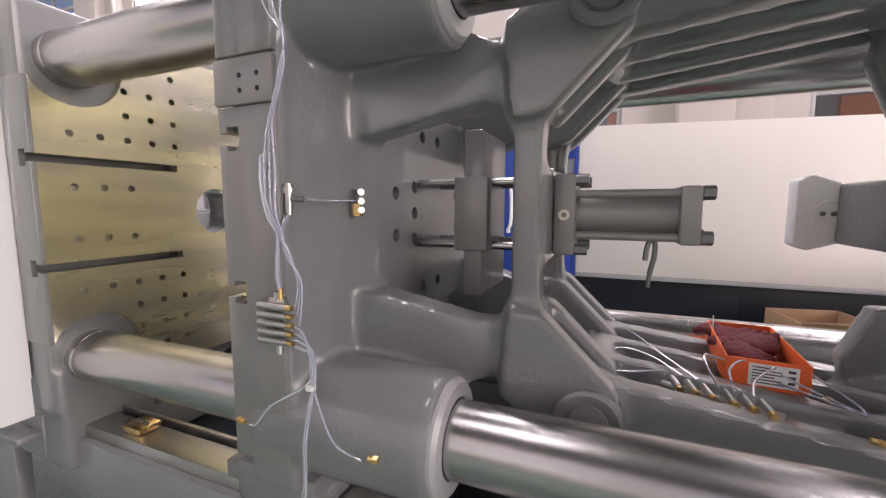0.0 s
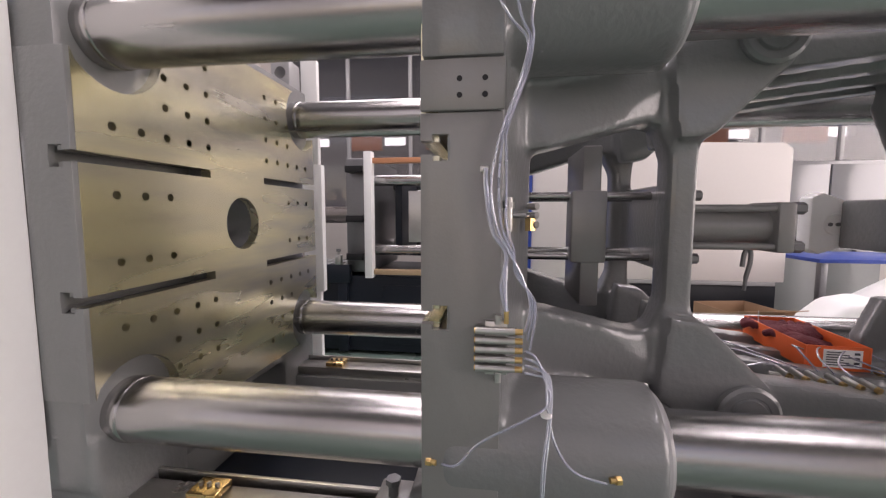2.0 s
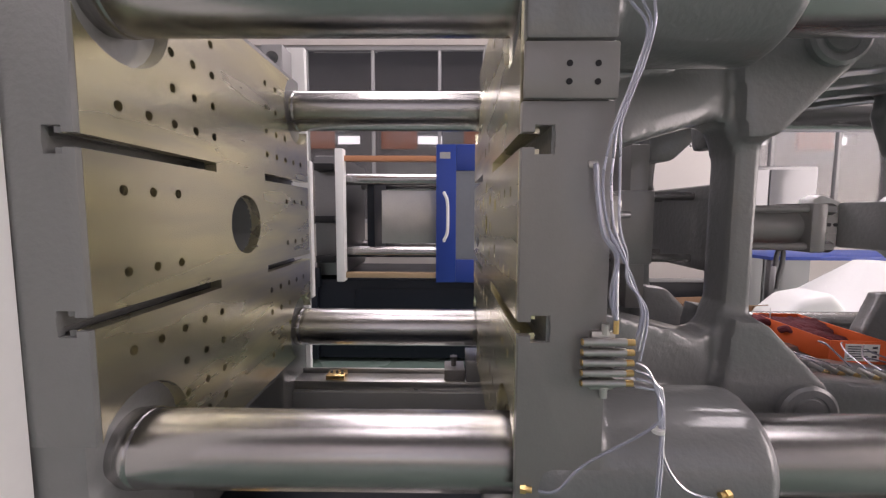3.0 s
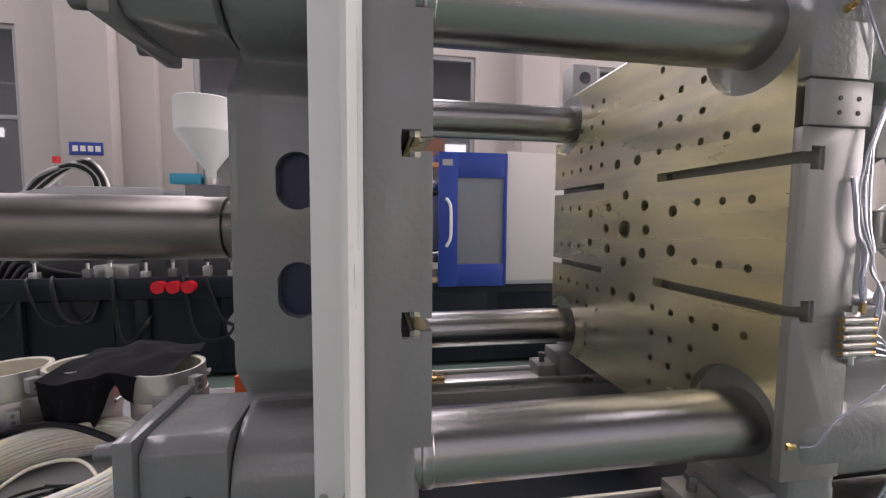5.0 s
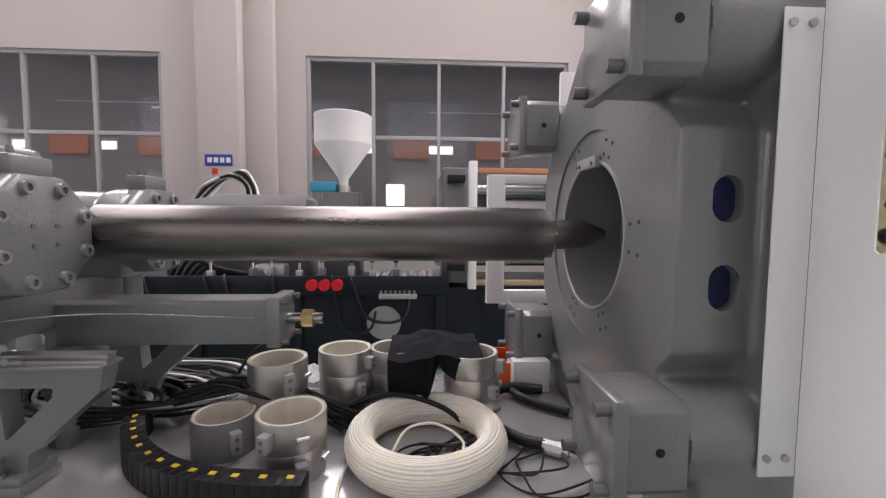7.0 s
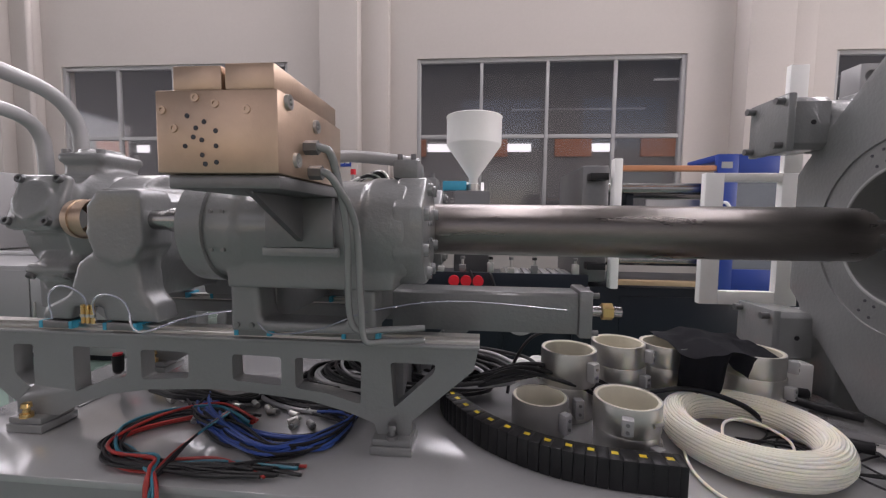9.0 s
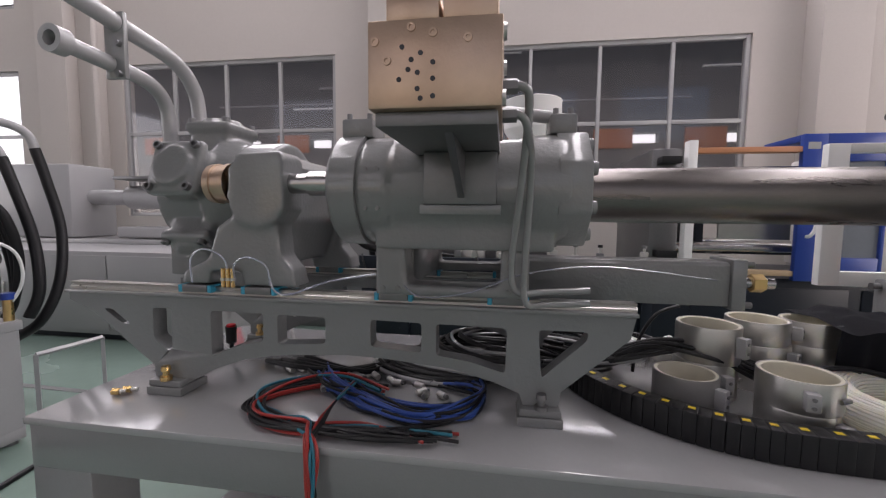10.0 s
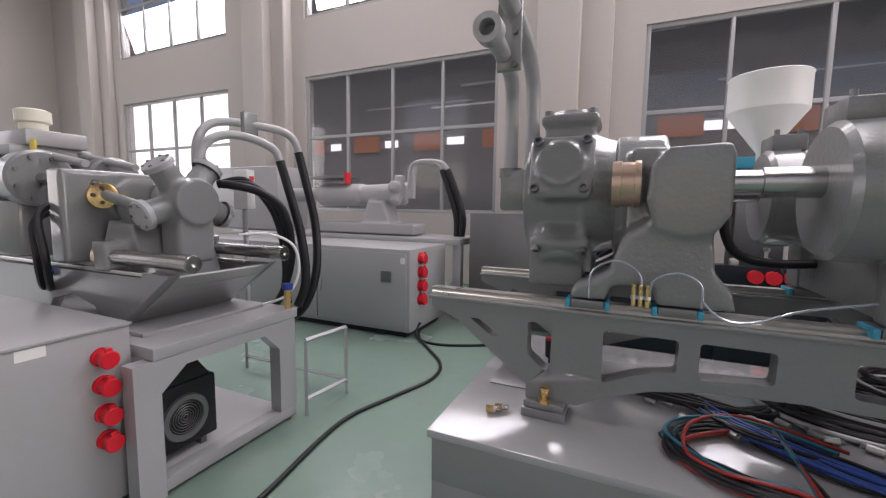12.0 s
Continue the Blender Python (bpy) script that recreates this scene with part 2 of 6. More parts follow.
def solo(name, bm, mat, label, category, group="", kind=""):
    return tagged(part(name, bm, mat), label, category, group, kind)


def bm_new():
    return bmesh.new()


def baked(ob):
    """Turns an object's modifiers into plain mesh."""
    dg = bpy.context.evaluated_depsgraph_get()
    dg.update()
    me = bpy.data.meshes.new_from_object(ob.evaluated_get(dg))
    ob.modifiers.clear()
    ob.data = me
    return ob


def cast(ob, voxel=0.008, rounds=6):
    """Melts overlapping solids into one casting with rounded inner and outer corners."""
    r = ob.modifiers.new("melt", "REMESH")
    r.mode, r.voxel_size = "VOXEL", voxel
    s = ob.modifiers.new("soften", "SMOOTH")
    s.factor, s.iterations = 0.5, rounds
    baked(ob)
    for poly in ob.data.polygons:
        poly.use_smooth = True
    return ob


def cut(ob, bm):
    """Takes the solids of bm away from ob."""
    me = bpy.data.meshes.new("cutter")
    bm.to_mesh(me)
    bm.free()
    tool = new("cutter", me)
    b = ob.modifiers.new("cut", "BOOLEAN")
    b.operation, b.solver, b.object, b.use_self = "DIFFERENCE", "EXACT", tool, True
    baked(ob)
    bpy.data.objects.remove(tool)
    shade(ob.data, 30)
    return ob

# ---- the hall ----
XA, XB, YA, YB = -19.0, 9.0, -8.2, 6.1
WINDOWS = [(-15.9, -12.05), (-9.89, -5.96), (-3.885, 0.093), (2.1, 6.05)]
LOW, TRANSOM, HIGH, UP0, UP1 = 1.2, 2.64, 3.81, 4.9, 7.4
solo("floor", box(bm_new(), XA, XB, YA, YB + 0.3, -0.2, 0.0), FLOOR, "glossy pale green epoxy floor of the workshop", "floor", kind="structure")
solo("ground", box(bm_new(), -400, 400, -400, 400, -0.6, -0.25), CONCRETE, "grey concrete yard outside the hall", "ground", kind="structure")
bm = bm_new()
box(bm, XA, XB, YA, YB + 0.3, ROOF, ROOF + 0.25)
for k in range(12):
    box(bm, XA + 1 + 2.4 * k, XA + 1.2 + 2.4 * k, YA, YB, ROOF - 0.35, ROOF)
solo("ceiling", bm, material("dark_roof_deck", (0.13, 0.13, 0.135), 0.7, 0, 0.05, 20, 0.1, 1, 0.05, 60), "grey roof deck with steel beams", "ceiling", kind="structure")


def window_wall(name, y0, y1, inner):
    """A long wall with a low and a high row of windows."""
    bm = bm_new()
    cuts = [XA] + [v for w in WINDOWS for v in w] + [XB]
    for i in range(0, len(cuts), 2):
        box(bm, cuts[i], cuts[i + 1], y0, y1, 0, ROOF)
    for a, b in WINDOWS:
        for z0, z1 in ((0, LOW), (HIGH, UP0), (UP1, ROOF)):
            box(bm, a, b, y0, y1, z0, z1)
    ob = solo(name, bm, WALL, "warm grey plastered workshop wall with window openings", "wall", kind="structure")
    return ob


def window(name, a, b, z0, z1, y, bars, transom):
    """An aluminium window: frame, mullions, a transom and single panes."""
    top = thing(name, "aluminium framed workshop window with dark panes", "window", kind="structure")
    bm = bm_new()
    for x0, x1, p, q in ((a, a + 0.06, z0, z1), (b - 0.06, b, z0, z1), (a + 0.06, b - 0.06, z0, z0 + 0.06), (a + 0.06, b - 0.06, z1 - 0.06, z1)):
        box(bm, x0, x1, y, y + 0.08, p, q, 0.006)
    part("window_frame", bm, GREYL, top)
    step = (b - a) / bars
    for k in range(1, bars):
        part("mullion", box(bm_new(), a + step * k - 0.025, a + step * k + 0.025, y + 0.005, y + 0.075, z0 + 0.06, z1 - 0.06, 0.006), GREYL, top)
    rows = [z0, transom, z1] if transom else [z0, z1]
    if transom:
        for k in range(bars):
            part("transom", box(bm_new(), a + step * k + 0.03, a + step * (k + 1) - 0.03, y + 0.008, y + 0.072, transom - 0.03, transom + 0.03, 0.006), GREYL, top)
    for k in range(bars):
        for p, q in zip(rows, rows[1:]):
            pane = part("pane", box(bm_new(), a + step * k + 0.02, a + step * (k + 1) - 0.02, y + 0.036, y + 0.044, p + 0.03, q - 0.03), GLASSDARK, top)
            pane.visible_shadow = False
    return top


def end_wall(x0, x1):
    """An end wall with one wide opening, made to hold an added fill lamp."""
    bm = bm_new()
    box(bm, x0, x1, YA, -5.0, 0, ROOF)
    box(bm, x0, x1, 3.0, YB, 0, ROOF)
    box(bm, x0, x1, -5.0, 3.0, 5.6, ROOF)
    return bm


window_wall("wall_north", YB, YB + 0.24, YB)
window_wall("wall_south", YA - 0.24, YA, YA)
solo("wall_west", end_wall(XA - 0.2, XA), WALL, "plain warm grey end wall", "wall", kind="structure")
solo("wall_east", end_wall(XB, XB + 0.2), WALL, "plain warm grey end wall", "wall", kind="structure")
number = 0
for a, b in WINDOWS:
    for z0, z1, tr in ((LOW, HIGH, TRANSOM), (UP0, UP1, 6.1)):
        number += 1
        window("window_%d" % number, a, b, z0, z1, YB + 0.03, 4, tr)
for px in (-17.2, -11.2, -5.3, 0.72, 6.75):
    bm = bm_new()
    box(bm, px, px + 0.58, YB - 0.34, YB - 0.001, 0, ROOF - 0.35, 0.01)
    box(bm, px + 0.58, px + 1.0, YB - 0.14, YB - 0.002, 0, ROOF - 0.35, 0.01)
    solo("pilaster", bm, WALL, "stepped plastered wall column between the windows", "column", "wall columns", kind="structure")
# across the yard: a dark shed with a brick front and lit openings
BRICK = material("orange_brick", (0.42, 0.17, 0.10), 0.8, 0, 0.1, 30, 0.1, 2, 0.1, 60)
SHED = material("shed_cladding", (0.17, 0.165, 0.165), 0.7)
bm = bm_new()
box(bm, -40, 30, 15.0, 15.4, -0.2, 3.86)
box(bm, -40, 30, 15.0, 15.4, 4.22, 12)
for k in range(24):
    box(bm, -40 + 3 * k, -37.9 + 3 * k, 15.0, 15.4, 3.86, 4.22)
solo("backdrop", bm, SHED, "dark cladding of a neighbouring shed", "building", kind="structure")
for k in range(24):
    solo("backdrop", box(bm_new(), -39.2 + 3 * k, -37.9 + 3 * k, 14.9, 14.99, 3.68, 4.35), BRICK, "orange brick panel on the neighbouring shed", "building", kind="structure")
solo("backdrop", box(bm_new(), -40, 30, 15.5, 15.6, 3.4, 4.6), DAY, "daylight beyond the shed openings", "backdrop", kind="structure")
# random pale bars added outside to imitate light streaks in the panes
rnd = random.Random(5)
for k in range(30):
    x, y, z = -36 + 2.1 * k + rnd.uniform(-0.8, 0.8), rnd.uniform(11.0, 13.2), rnd.uniform(4.75, 6.4)
    solo("streak_bar", box(bm_new(), x, x + rnd.uniform(1.6, 4.2), y, y + 0.1, z, z + rnd.uniform(0.025, 0.06)), GREYL if k % 3 else WHITE, "pale bar added outside to imitate a light streak in the panes", "beam", "canopy purlins", kind="structure")
solo("canopy", box(bm_new(), -40, 30, 13.4, 15.0, 7.9, 8.0), SHED, "dark roof over the yard", "roof", kind="structure")
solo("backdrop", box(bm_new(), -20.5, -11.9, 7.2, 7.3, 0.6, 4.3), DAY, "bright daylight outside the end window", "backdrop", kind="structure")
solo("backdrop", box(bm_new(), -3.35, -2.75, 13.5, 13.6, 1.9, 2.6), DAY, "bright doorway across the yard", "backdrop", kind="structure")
solo("window_sign", box(bm_new(), -5.20, -4.82, YB - 0.353, YB - 0.3405, 2.13, 2.29, 0.003), BLUE, "small blue enamel sign on the wall column", "sign")
for k in range(4):
    solo("sign_mark", box(bm_new(), -5.16 + 0.085 * k, -5.10 + 0.085 * k, YB - 0.3545, YB - 0.3532, 2.175, 2.245), PAPER, "white unreadable character on the blue sign", "sign mark", "sign marks")
for x in (1.0, 1.16, -10.2):
    solo("wall_pipe", rod(bm_new(), (x, YB - 0.20, 0.0), (x, YB - 0.20, ROOF - 0.4), 0.045, 20), WALL, "painted vertical pipe on the wall", "pipe", "wall pipes")
solo("wall_hook", tube(bm_new(), [(-10.75, YB - 0.002, 2.95), (-10.75, YB - 0.05, 2.93), (-10.70, YB - 0.06, 3.02), (-10.79, YB - 0.05, 3.06), (-10.80, YB - 0.05, 2.98)], 0.014, 8), IRON, "small dark iron hook on the wall", "hook")

# ---- clamping unit ----
CY, CZ, HALF, BAR = 1.046, 1.325, 0.40, 0.069
FX, MX = -1.322, -0.665
BARS = [(CY + sy * HALF, CZ + sz * HALF) for sy in (-1, 1) for sz in (-1, 1)]
GRID = 0.07


def tie_bar(y, z):
    bar = thing("tie_bar", "polished round steel tie bar through both platens", "tie bar", "tie bars of the press")
    bm = bm_new()
    lathe(bm, (-1.66, y, z), (1, 0, 0), [(0, 0), (0, BAR), (3.3, BAR), (3.3, 0)], 48)
    part("shaft", bm, CHROME, bar)
    part("collar", lathe(bm_new(), (-1.66, y, z), (1, 0, 0), [(0.325, BAR - 0.004), (0.325, BAR), (0.328, BAR + 0.002), (0.345, BAR + 0.002), (0.348, BAR), (0.348, BAR - 0.004)], 48), CHROME, bar)
    return bar


for y, z in BARS:
    tie_bar(y, z)


def face_outline(r):
    """Square plate face with round bites round the tie bars."""
    pts = []
    e = 0.4945
    order = [(-1, -1, 149, -57), (1, -1, 237, 31), (1, 1, 329, 123), (-1, 1, 417, 211)]
    for sy, sz, a0, a1 in order:
        for k in range(17):
            a = radians(a0 + (a1 - a0) * k / 16)
            p = CY + sy * HALF + r * math.cos(a)
            q = CZ + sz * HALF + r * math.sin(a)
            pts.append((min(max(p, CY - e), CY + e), min(max(q, CZ - e), CZ + e)))
    return pts


def bolt_holes(moving):
    """Threaded holes on the 70 mm grid."""
    out = []
    for iz in (-3, -1, 1, 3):
        for iy in (-6, -5, -4, 4, 5, 6) if abs(iz) == 1 else (-6, -5, -4, -3, -2, 2, 3, 4, 5, 6):
            out.append((iy, iz))
    for iz, cols in ((4, (-4, -3, -2, 2, 3, 4)), (5, (-4, -3, -2, 2, 3, 4)), (6, (-3, -2, 2, 3))):
        for s in (-1, 1):
            out += [(iy, s * iz) for iy in cols]
    return [(CY + GRID * iy, CZ + GRID * iz) for iy, iz in out]


def platen_face(parent, x, s):
    """The machined face, proud of the casting; s is the way it looks along x."""
    a, b = x - s * 0.03, x
    bm = prism(bm_new(), "x", face_outline(0.118), min(a, b), max(a, b))
    ob = part("machined_face", bm, KHAKI, parent, "yellowish machined steel face with rows of threaded holes")
    c = bm_new()
    for y, z in bolt_holes(s > 0):
        rod(c, (x - 0.1, y, z), (x + 0.1, y, z), 0.0095, 14)
    for sz in (-1, 1):
        for y0, y1 in ((CY - 0.7, CY - 0.137), (CY + 0.12, CY + 0.7)):
            box(c, x - 0.1, x + 0.1, y0, y1, CZ + sz * 0.14 - 0.011, CZ + sz * 0.14 + 0.011)
    if s > 0:
        rod(c, (x - 0.1, CY, CZ), (x + 0.1, CY, CZ), 0.08, 40)
    else:
        rod(c, (x - 0.1, CY, CZ), (x + 0.1, CY, CZ), 0.028, 24)
        for y, z in [(0, 1.45), (1.28, 0.97), (1.42, 0), (1.28, -0.95), (0, -1.42), (-1.25, -0.95), (-1.42, 0), (-1.28, 0.97),
                     (2.86, 0.72), (2.86, -0.72), (-2.86, 0.72), (-2.86, -0.72), (0.7, 2.86), (-0.7, 2.86), (0.7, -2.86), (-0.7, -2.86)]:
            rod(c, (x - 0.1, CY + 0.07 * y, CZ + 0.07 * z), (x + 0.1, CY + 0.07 * y, CZ + 0.07 * z), 0.0155, 18)
    cut(ob, c)
    return ob


def edge_plate(parent, x0, x1, y, z0, z1, x, s, mat):
    """The flat machined narrow side of a platen, with the open ends of its slots."""
    ob = part("edge_plate", box(bm_new(), x0, x1, y, 0.553, z0, z1, 0.0015), mat, parent)
    c = bm_new()
    for sz in (-1, 1):
        a, b = sorted((x - s * 0.05, x + s * 0.1))
        box(c, a, b, y - 0.1, 0.7, CZ + sz * 0.14 - 0.011, CZ + sz * 0.14 + 0.011)
        a, b = sorted((x - s * 0.02, x - s * 0.049))
        box(c, a, b, y - 0.1, 0.7, CZ + sz * 0.14 - 0.021, CZ + sz * 0.14 + 0.021)
    return cut(ob, c)


# fixed platen
fixed = thing("fixed_platen", "grey painted fixed platen with a yellowish machined face", "platen")
bm = bm_new()
box(bm, -1.47, FX - 0.027, 0.546, 1.546, 0.79, 1.86)
prism(bm, "x", [(0.61, 1.10), (0.76, 0.93), (0.95, 0.74), (1.14, 0.74), (1.33, 0.93), (1.48, 1.10), (1.48, 1.55), (1.33, 1.72), (1.14, 1.91), (0.95, 1.91), (0.76, 1.72), (0.61, 1.55)], -1.64, -1.44)
for y, z in BARS:
    rod(bm, (-1.632, y, z), (-1.44, y, z), 0.1, 32)
box(bm, -1.60, -1.34, 0.56, 0.80, 0.62, 0.90)
box(bm, -1.60, -1.34, 1.29, 1.53, 0.62, 0.90)
body = part("body", bm, CAST, fixed)
cast(body, 0.009, 5)
c = bm_new()
rod(c, (-1.9, CY, CZ), (-1.43, CY, CZ), 0.215, 56)
rod(c, (-1.9, CY, CZ), (-1.633, CY, CZ), 0.31, 64)
rod(c, (-1.5, CY, CZ), (-1.2, CY, CZ), 0.08, 32)
for z in (1.232, 1.411):
    prism(c, "y", [(-1.536 + 0.033 * math.cos(a), z + (0.014 if math.sin(a) > 0 else -0.014) + 0.033 * math.sin(a)) for a in (2 * math.pi * (k + 0.5) / 16 for k in range(16))], 0.3, 0.9)
for sz in (-1, 1):
    for y0, y1 in ((0.4, 0.909), (1.166, 1.7)):
        box(c, FX - 0.066, FX + 0.1, y0, y1, CZ + sz * 0.14 - 0.011, CZ + sz * 0.14 + 0.011)
        box(c, FX - 0.062, FX - 0.036, y0, y1, CZ + sz * 0.14 - 0.02, CZ + sz * 0.14 + 0.02)
cut(body, c)
for z in (1.232, 1.411):
    part("oil_pocket", box(bm_new(), -1.572, -1.50, 0.634, 0.65, z - 0.052, z + 0.052), DEEPBLUE, fixed, "deep blue primed pocket")
platen_face(fixed, FX, 1)
edge_plate(fixed, -1.43, FX - 0.0012, 0.5405, 0.985, 1.664, FX, 1, CAST)
part("bore_ring", lathe(bm_new(), (-1.633, CY, CZ), (1, 0, 0), [(0.02, 0.2155), (-0.003, 0.2155), (-0.005, 0.218), (-0.005, 0.224), (0.0, 0.226)], 64), GREYL, fixed, "bright machined rim of the bore")
for ang in (-8, 8, 172, 188, 62, 70, 110, 118, 242, 250, 290, 298):
    for r in (0.245, 0.285):
        y, z = CY - r * math.cos(radians(ang)), CZ + r * math.sin(radians(ang))
        part("screw_hole", rod(bm_new(), (-1.6335, y, z), (-1.635, y, z), 0.005, 10), INK, fixed)
name_plate = part("stop_plate", box(bm_new(), -1.652, -1.634, 0.98, 1.11, 1.522, 1.556, 0.002), GREYL, fixed)
for y in (1.0, 1.09):
    part("screw", rod(bm_new(), (-1.6525, y, 1.535), (-1.656, y, 1.535), 0.006, 10), IRON, name_plate)
for x0, x1 in ((-1.455, -1.375),):
    eye = part("lifting_block", box(bm_new(), x0, x1, 1.46, 1.55, 1.845, 1.968, 0.005), GREYL, fixed)
    cut(eye, rod(bm_new(), ((x0 + x1) / 2, 1.2, 1.92), ((x0 + x1) / 2, 1.8, 1.92), 0.024, 20))

# moving platen
moving = thing("moving_platen", "grey painted cast moving platen with side windows", "platen")
bm = bm_new()
box(bm, MX + 0.027, -0.528, 0.539, 1.553, 0.80, 1.85)
for y, z in BARS:
    rod(bm, (-0.62, y, z), (-0.255, y, z), 0.118, 40)
for side in (-1, 1):
    near = bm_new()
    for s in (-1, 1):
        prism(near, "y", [(x, CZ + s * (z - CZ)) for x, z in ((-0.56, 1.475), (-0.44, 1.487), (-0.32, 1.522), (-0.24, 1.545), (-0.19, 1.54), (-0.115, 1.53), (-0.11, 1.60), (-0.18, 1.65), (-0.33, 1.70), (-0.56, 1.74))], -0.346, -0.256)
    prism(near, "y", [(-0.215, 1.09), (-0.115, 1.09), (-0.125, 1.18), (-0.125, 1.47), (-0.115, 1.56), (-0.215, 1.56), (-0.182, 1.48), (-0.182, 1.17)], -0.346, -0.262)
    # the arms lean inwards towards the rear column
    for v in near.verts:
        v.co.y = CY - side * (v.co.y + 0.09 * min(max((v.co.x + 0.40) / 0.2, 0.0), 1.0))
    if side > 0:
        bmesh.ops.reverse_faces(near, faces=list(near.faces))
    bmesh.ops.recalc_face_normals(near, faces=list(near.faces))
    spare = bpy.data.meshes.new("arm")
    near.to_mesh(spare)
    near.free()
    bm.from_mesh(spare)
    bpy.data.meshes.remove(spare)
prism(bm, "z", [(-0.55, 0.57), (-0.527, 0.57), (-0.472, 0.765), (-0.472, 1.327), (-0.527, 1.52), (-0.55, 1.52)], 1.05, 1.60)
box(bm, -0.155, -0.12, 0.84, 1.25, 1.22, 1.43)
for s in (-1, 1):
    for y in (0.79, 0.92, 1.17, 1.30):
        prism(bm, "y", [(x, CZ + s * z) for x, z in ((-0.18, 0.18), (-0.11, 0.19), (0.03, 0.33), (0.03, 0.42), (-0.08, 0.44), (-0.2, 0.36))], y - 0.03, y + 0.03)
mbody = part("body", bm, CAST, moving)
cast(mbody, 0.008, 10)
c = bm_new()
for sz in (-1, 1):
    for y0, y1 in ((0.4, 0.909), (1.166, 1.7)):
        box(c, MX - 0.1, MX + 0.045, y0, y1, CZ + sz * 0.14 - 0.011, CZ + sz * 0.14 + 0.011)
        box(c, MX + 0.02, MX + 0.045, y0, y1, CZ + sz * 0.14 - 0.02, CZ + sz * 0.14 + 0.02)
for y, z in [(0.846, 1.375), (0.846, 1.275), (0.997, 1.527), (0.946, 1.393), (0.946, 1.259), (0.946, 1.326), (1.097, 1.527), (0.997, 1.127), (1.097, 1.127), (1.246, 1.375), (1.246, 1.275)]:
    rod(c, (-0.75, y, z), (-0.4, y, z), 0.016, 16)
for y, z in [(0, 1.45), (1.28, 0.97), (1.42, 0), (1.28, -0.95), (0, -1.42), (-1.25, -0.95), (-1.42, 0), (-1.28, 0.97), (2.86, 0.72), (2.86, -0.72), (-2.86, 0.72), (-2.86, -0.72), (0.7, 2.86), (-0.7, 2.86), (0.7, -2.86), (-0.7, -2.86)]:
    rod(c, (-0.75, CY + 0.07 * y, CZ + 0.07 * z), (-0.56, CY + 0.07 * y, CZ + 0.07 * z), 0.0153, 16)
rod(c, (-0.75, CY, CZ), (-0.55, CY, CZ), 0.0275, 20)
cut(mbody, c)
platen_face(moving, MX, -1)
edge_plate(moving, MX + 0.0012, -0.531, 0.5345, 0.86, 1.5195, MX, -1, SATIN)
eye = part("lifting_block", box(bm_new(), -0.64, -0.535, 1.46, 1.55, 1.835, 1.968, 0.005), GREYL, moving)
cut(eye, rod(bm_new(), (-0.588, 1.2, 1.915), (-0.588, 1.8, 1.915), 0.024, 20))
# nuts and end plates of the tie bars behind the fixed platen
for y, z in BARS:
    nut = thing("tie_bar_nut", "grey square tie bar nut with a bolted end plate", "nut", "tie bar nuts")
    sy = 1 if y > CY else -1
    part("nut_block", prism(bm_new(), "x", [(y - 0.095, z - 0.075), (y - 0.075, z - 0.095), (y + 0.075, z - 0.095), (y + 0.095, z - 0.075), (y + 0.095, z + 0.075), (y + 0.075, z + 0.095), (y - 0.075, z + 0.095), (y - 0.095, z + 0.075)], -1.755, -1.633, 0.003), CAST, nut)
    part("end_plate", box(bm_new(), -1.785, -1.756, y - 0.105, y + 0.105, z - 0.105, z + 0.105, 0.006), CAST, nut)
    for by in (-0.08, 0.08):
        for bz in (-0.08, 0.08):
            bm = bm_new()
            rod(bm, (-1.786, y + by, z + bz), (-1.815, y + by, z + bz), 0.013, 18)
            part("bolt", bm, IRON, nut)
    bm = bm_new()
    rod(bm, (-1.69, y - 0.0955, z), (-1.69, y - 0.097, z), 0.009, 14)
    part("grub_hole", bm, BLACK, nut)

# side panel
side_panel = thing("side_panel", "white sheet metal guard panel with two slots and holes", "panel")
sheet = part("sheet", box(bm_new(), -1.432, -1.428, 0.20, 0.538, 0.775, 2.15), WHITE, side_panel)
c = bm_new()
for y in (0.36, 0.424):
    prism(c, "x", [(y + 0.009 * math.cos(a), (1.54 if math.sin(a) > 0 else 1.325) + 0.009 * math.sin(a)) for a in (2 * math.pi * (k + 0.5) / 16 for k in range(16))], -1.5, -1.4)
rod(c, (-1.5, 0.275, 1.30), (-1.4, 0.275, 1.30), 0.012, 20)
for y, z, r in ((0.245, 1.328, 0.003), (0.305, 1.328, 0.003), (0.245, 1.268, 0.003), (0.305, 1.268, 0.003), (0.37, 1.205, 0.002), (0.386, 1.20, 0.002)):
    rod(c, (-1.5, y, z), (-1.4, y, z), r, 10)
cut(sheet, c)
part("flange", box(bm_new(), -1.505, -1.4325, 0.5385, 0.5425, 0.88, 1.745, 0.001), WHITE, side_panel)
for x in (-1.492, -1.455):
    for z in (0.918, 1.717):
        bm = bm_new()
        rod(bm, (x, 0.5383, z), (x, 0.533, z), 0.0075, 16)
        part("screw", bm, STEEL, side_panel)

# far guard frame
guard = thing("guard_frame", "white rectangular guard frame behind the fixed platen", "frame")
bm = bm_new()
for a, b, p, q in ((-1.83, -1.745, 0.965, 1.59), (-1.49, -1.39, 0.965, 1.59), (-1.745, -1.49, 0.965, 1.03), (-1.745, -1.49, 1.55, 1.59)):
    box(bm, a, b, 1.77, 1.81, p, q, 0.004)
part("window_bezel", bm, WHITE, guard)
part("stand", box(bm_new(), -1.47, -1.41, 1.775, 1.805, 0.0, 0.964, 0.003), WHITE, guard)
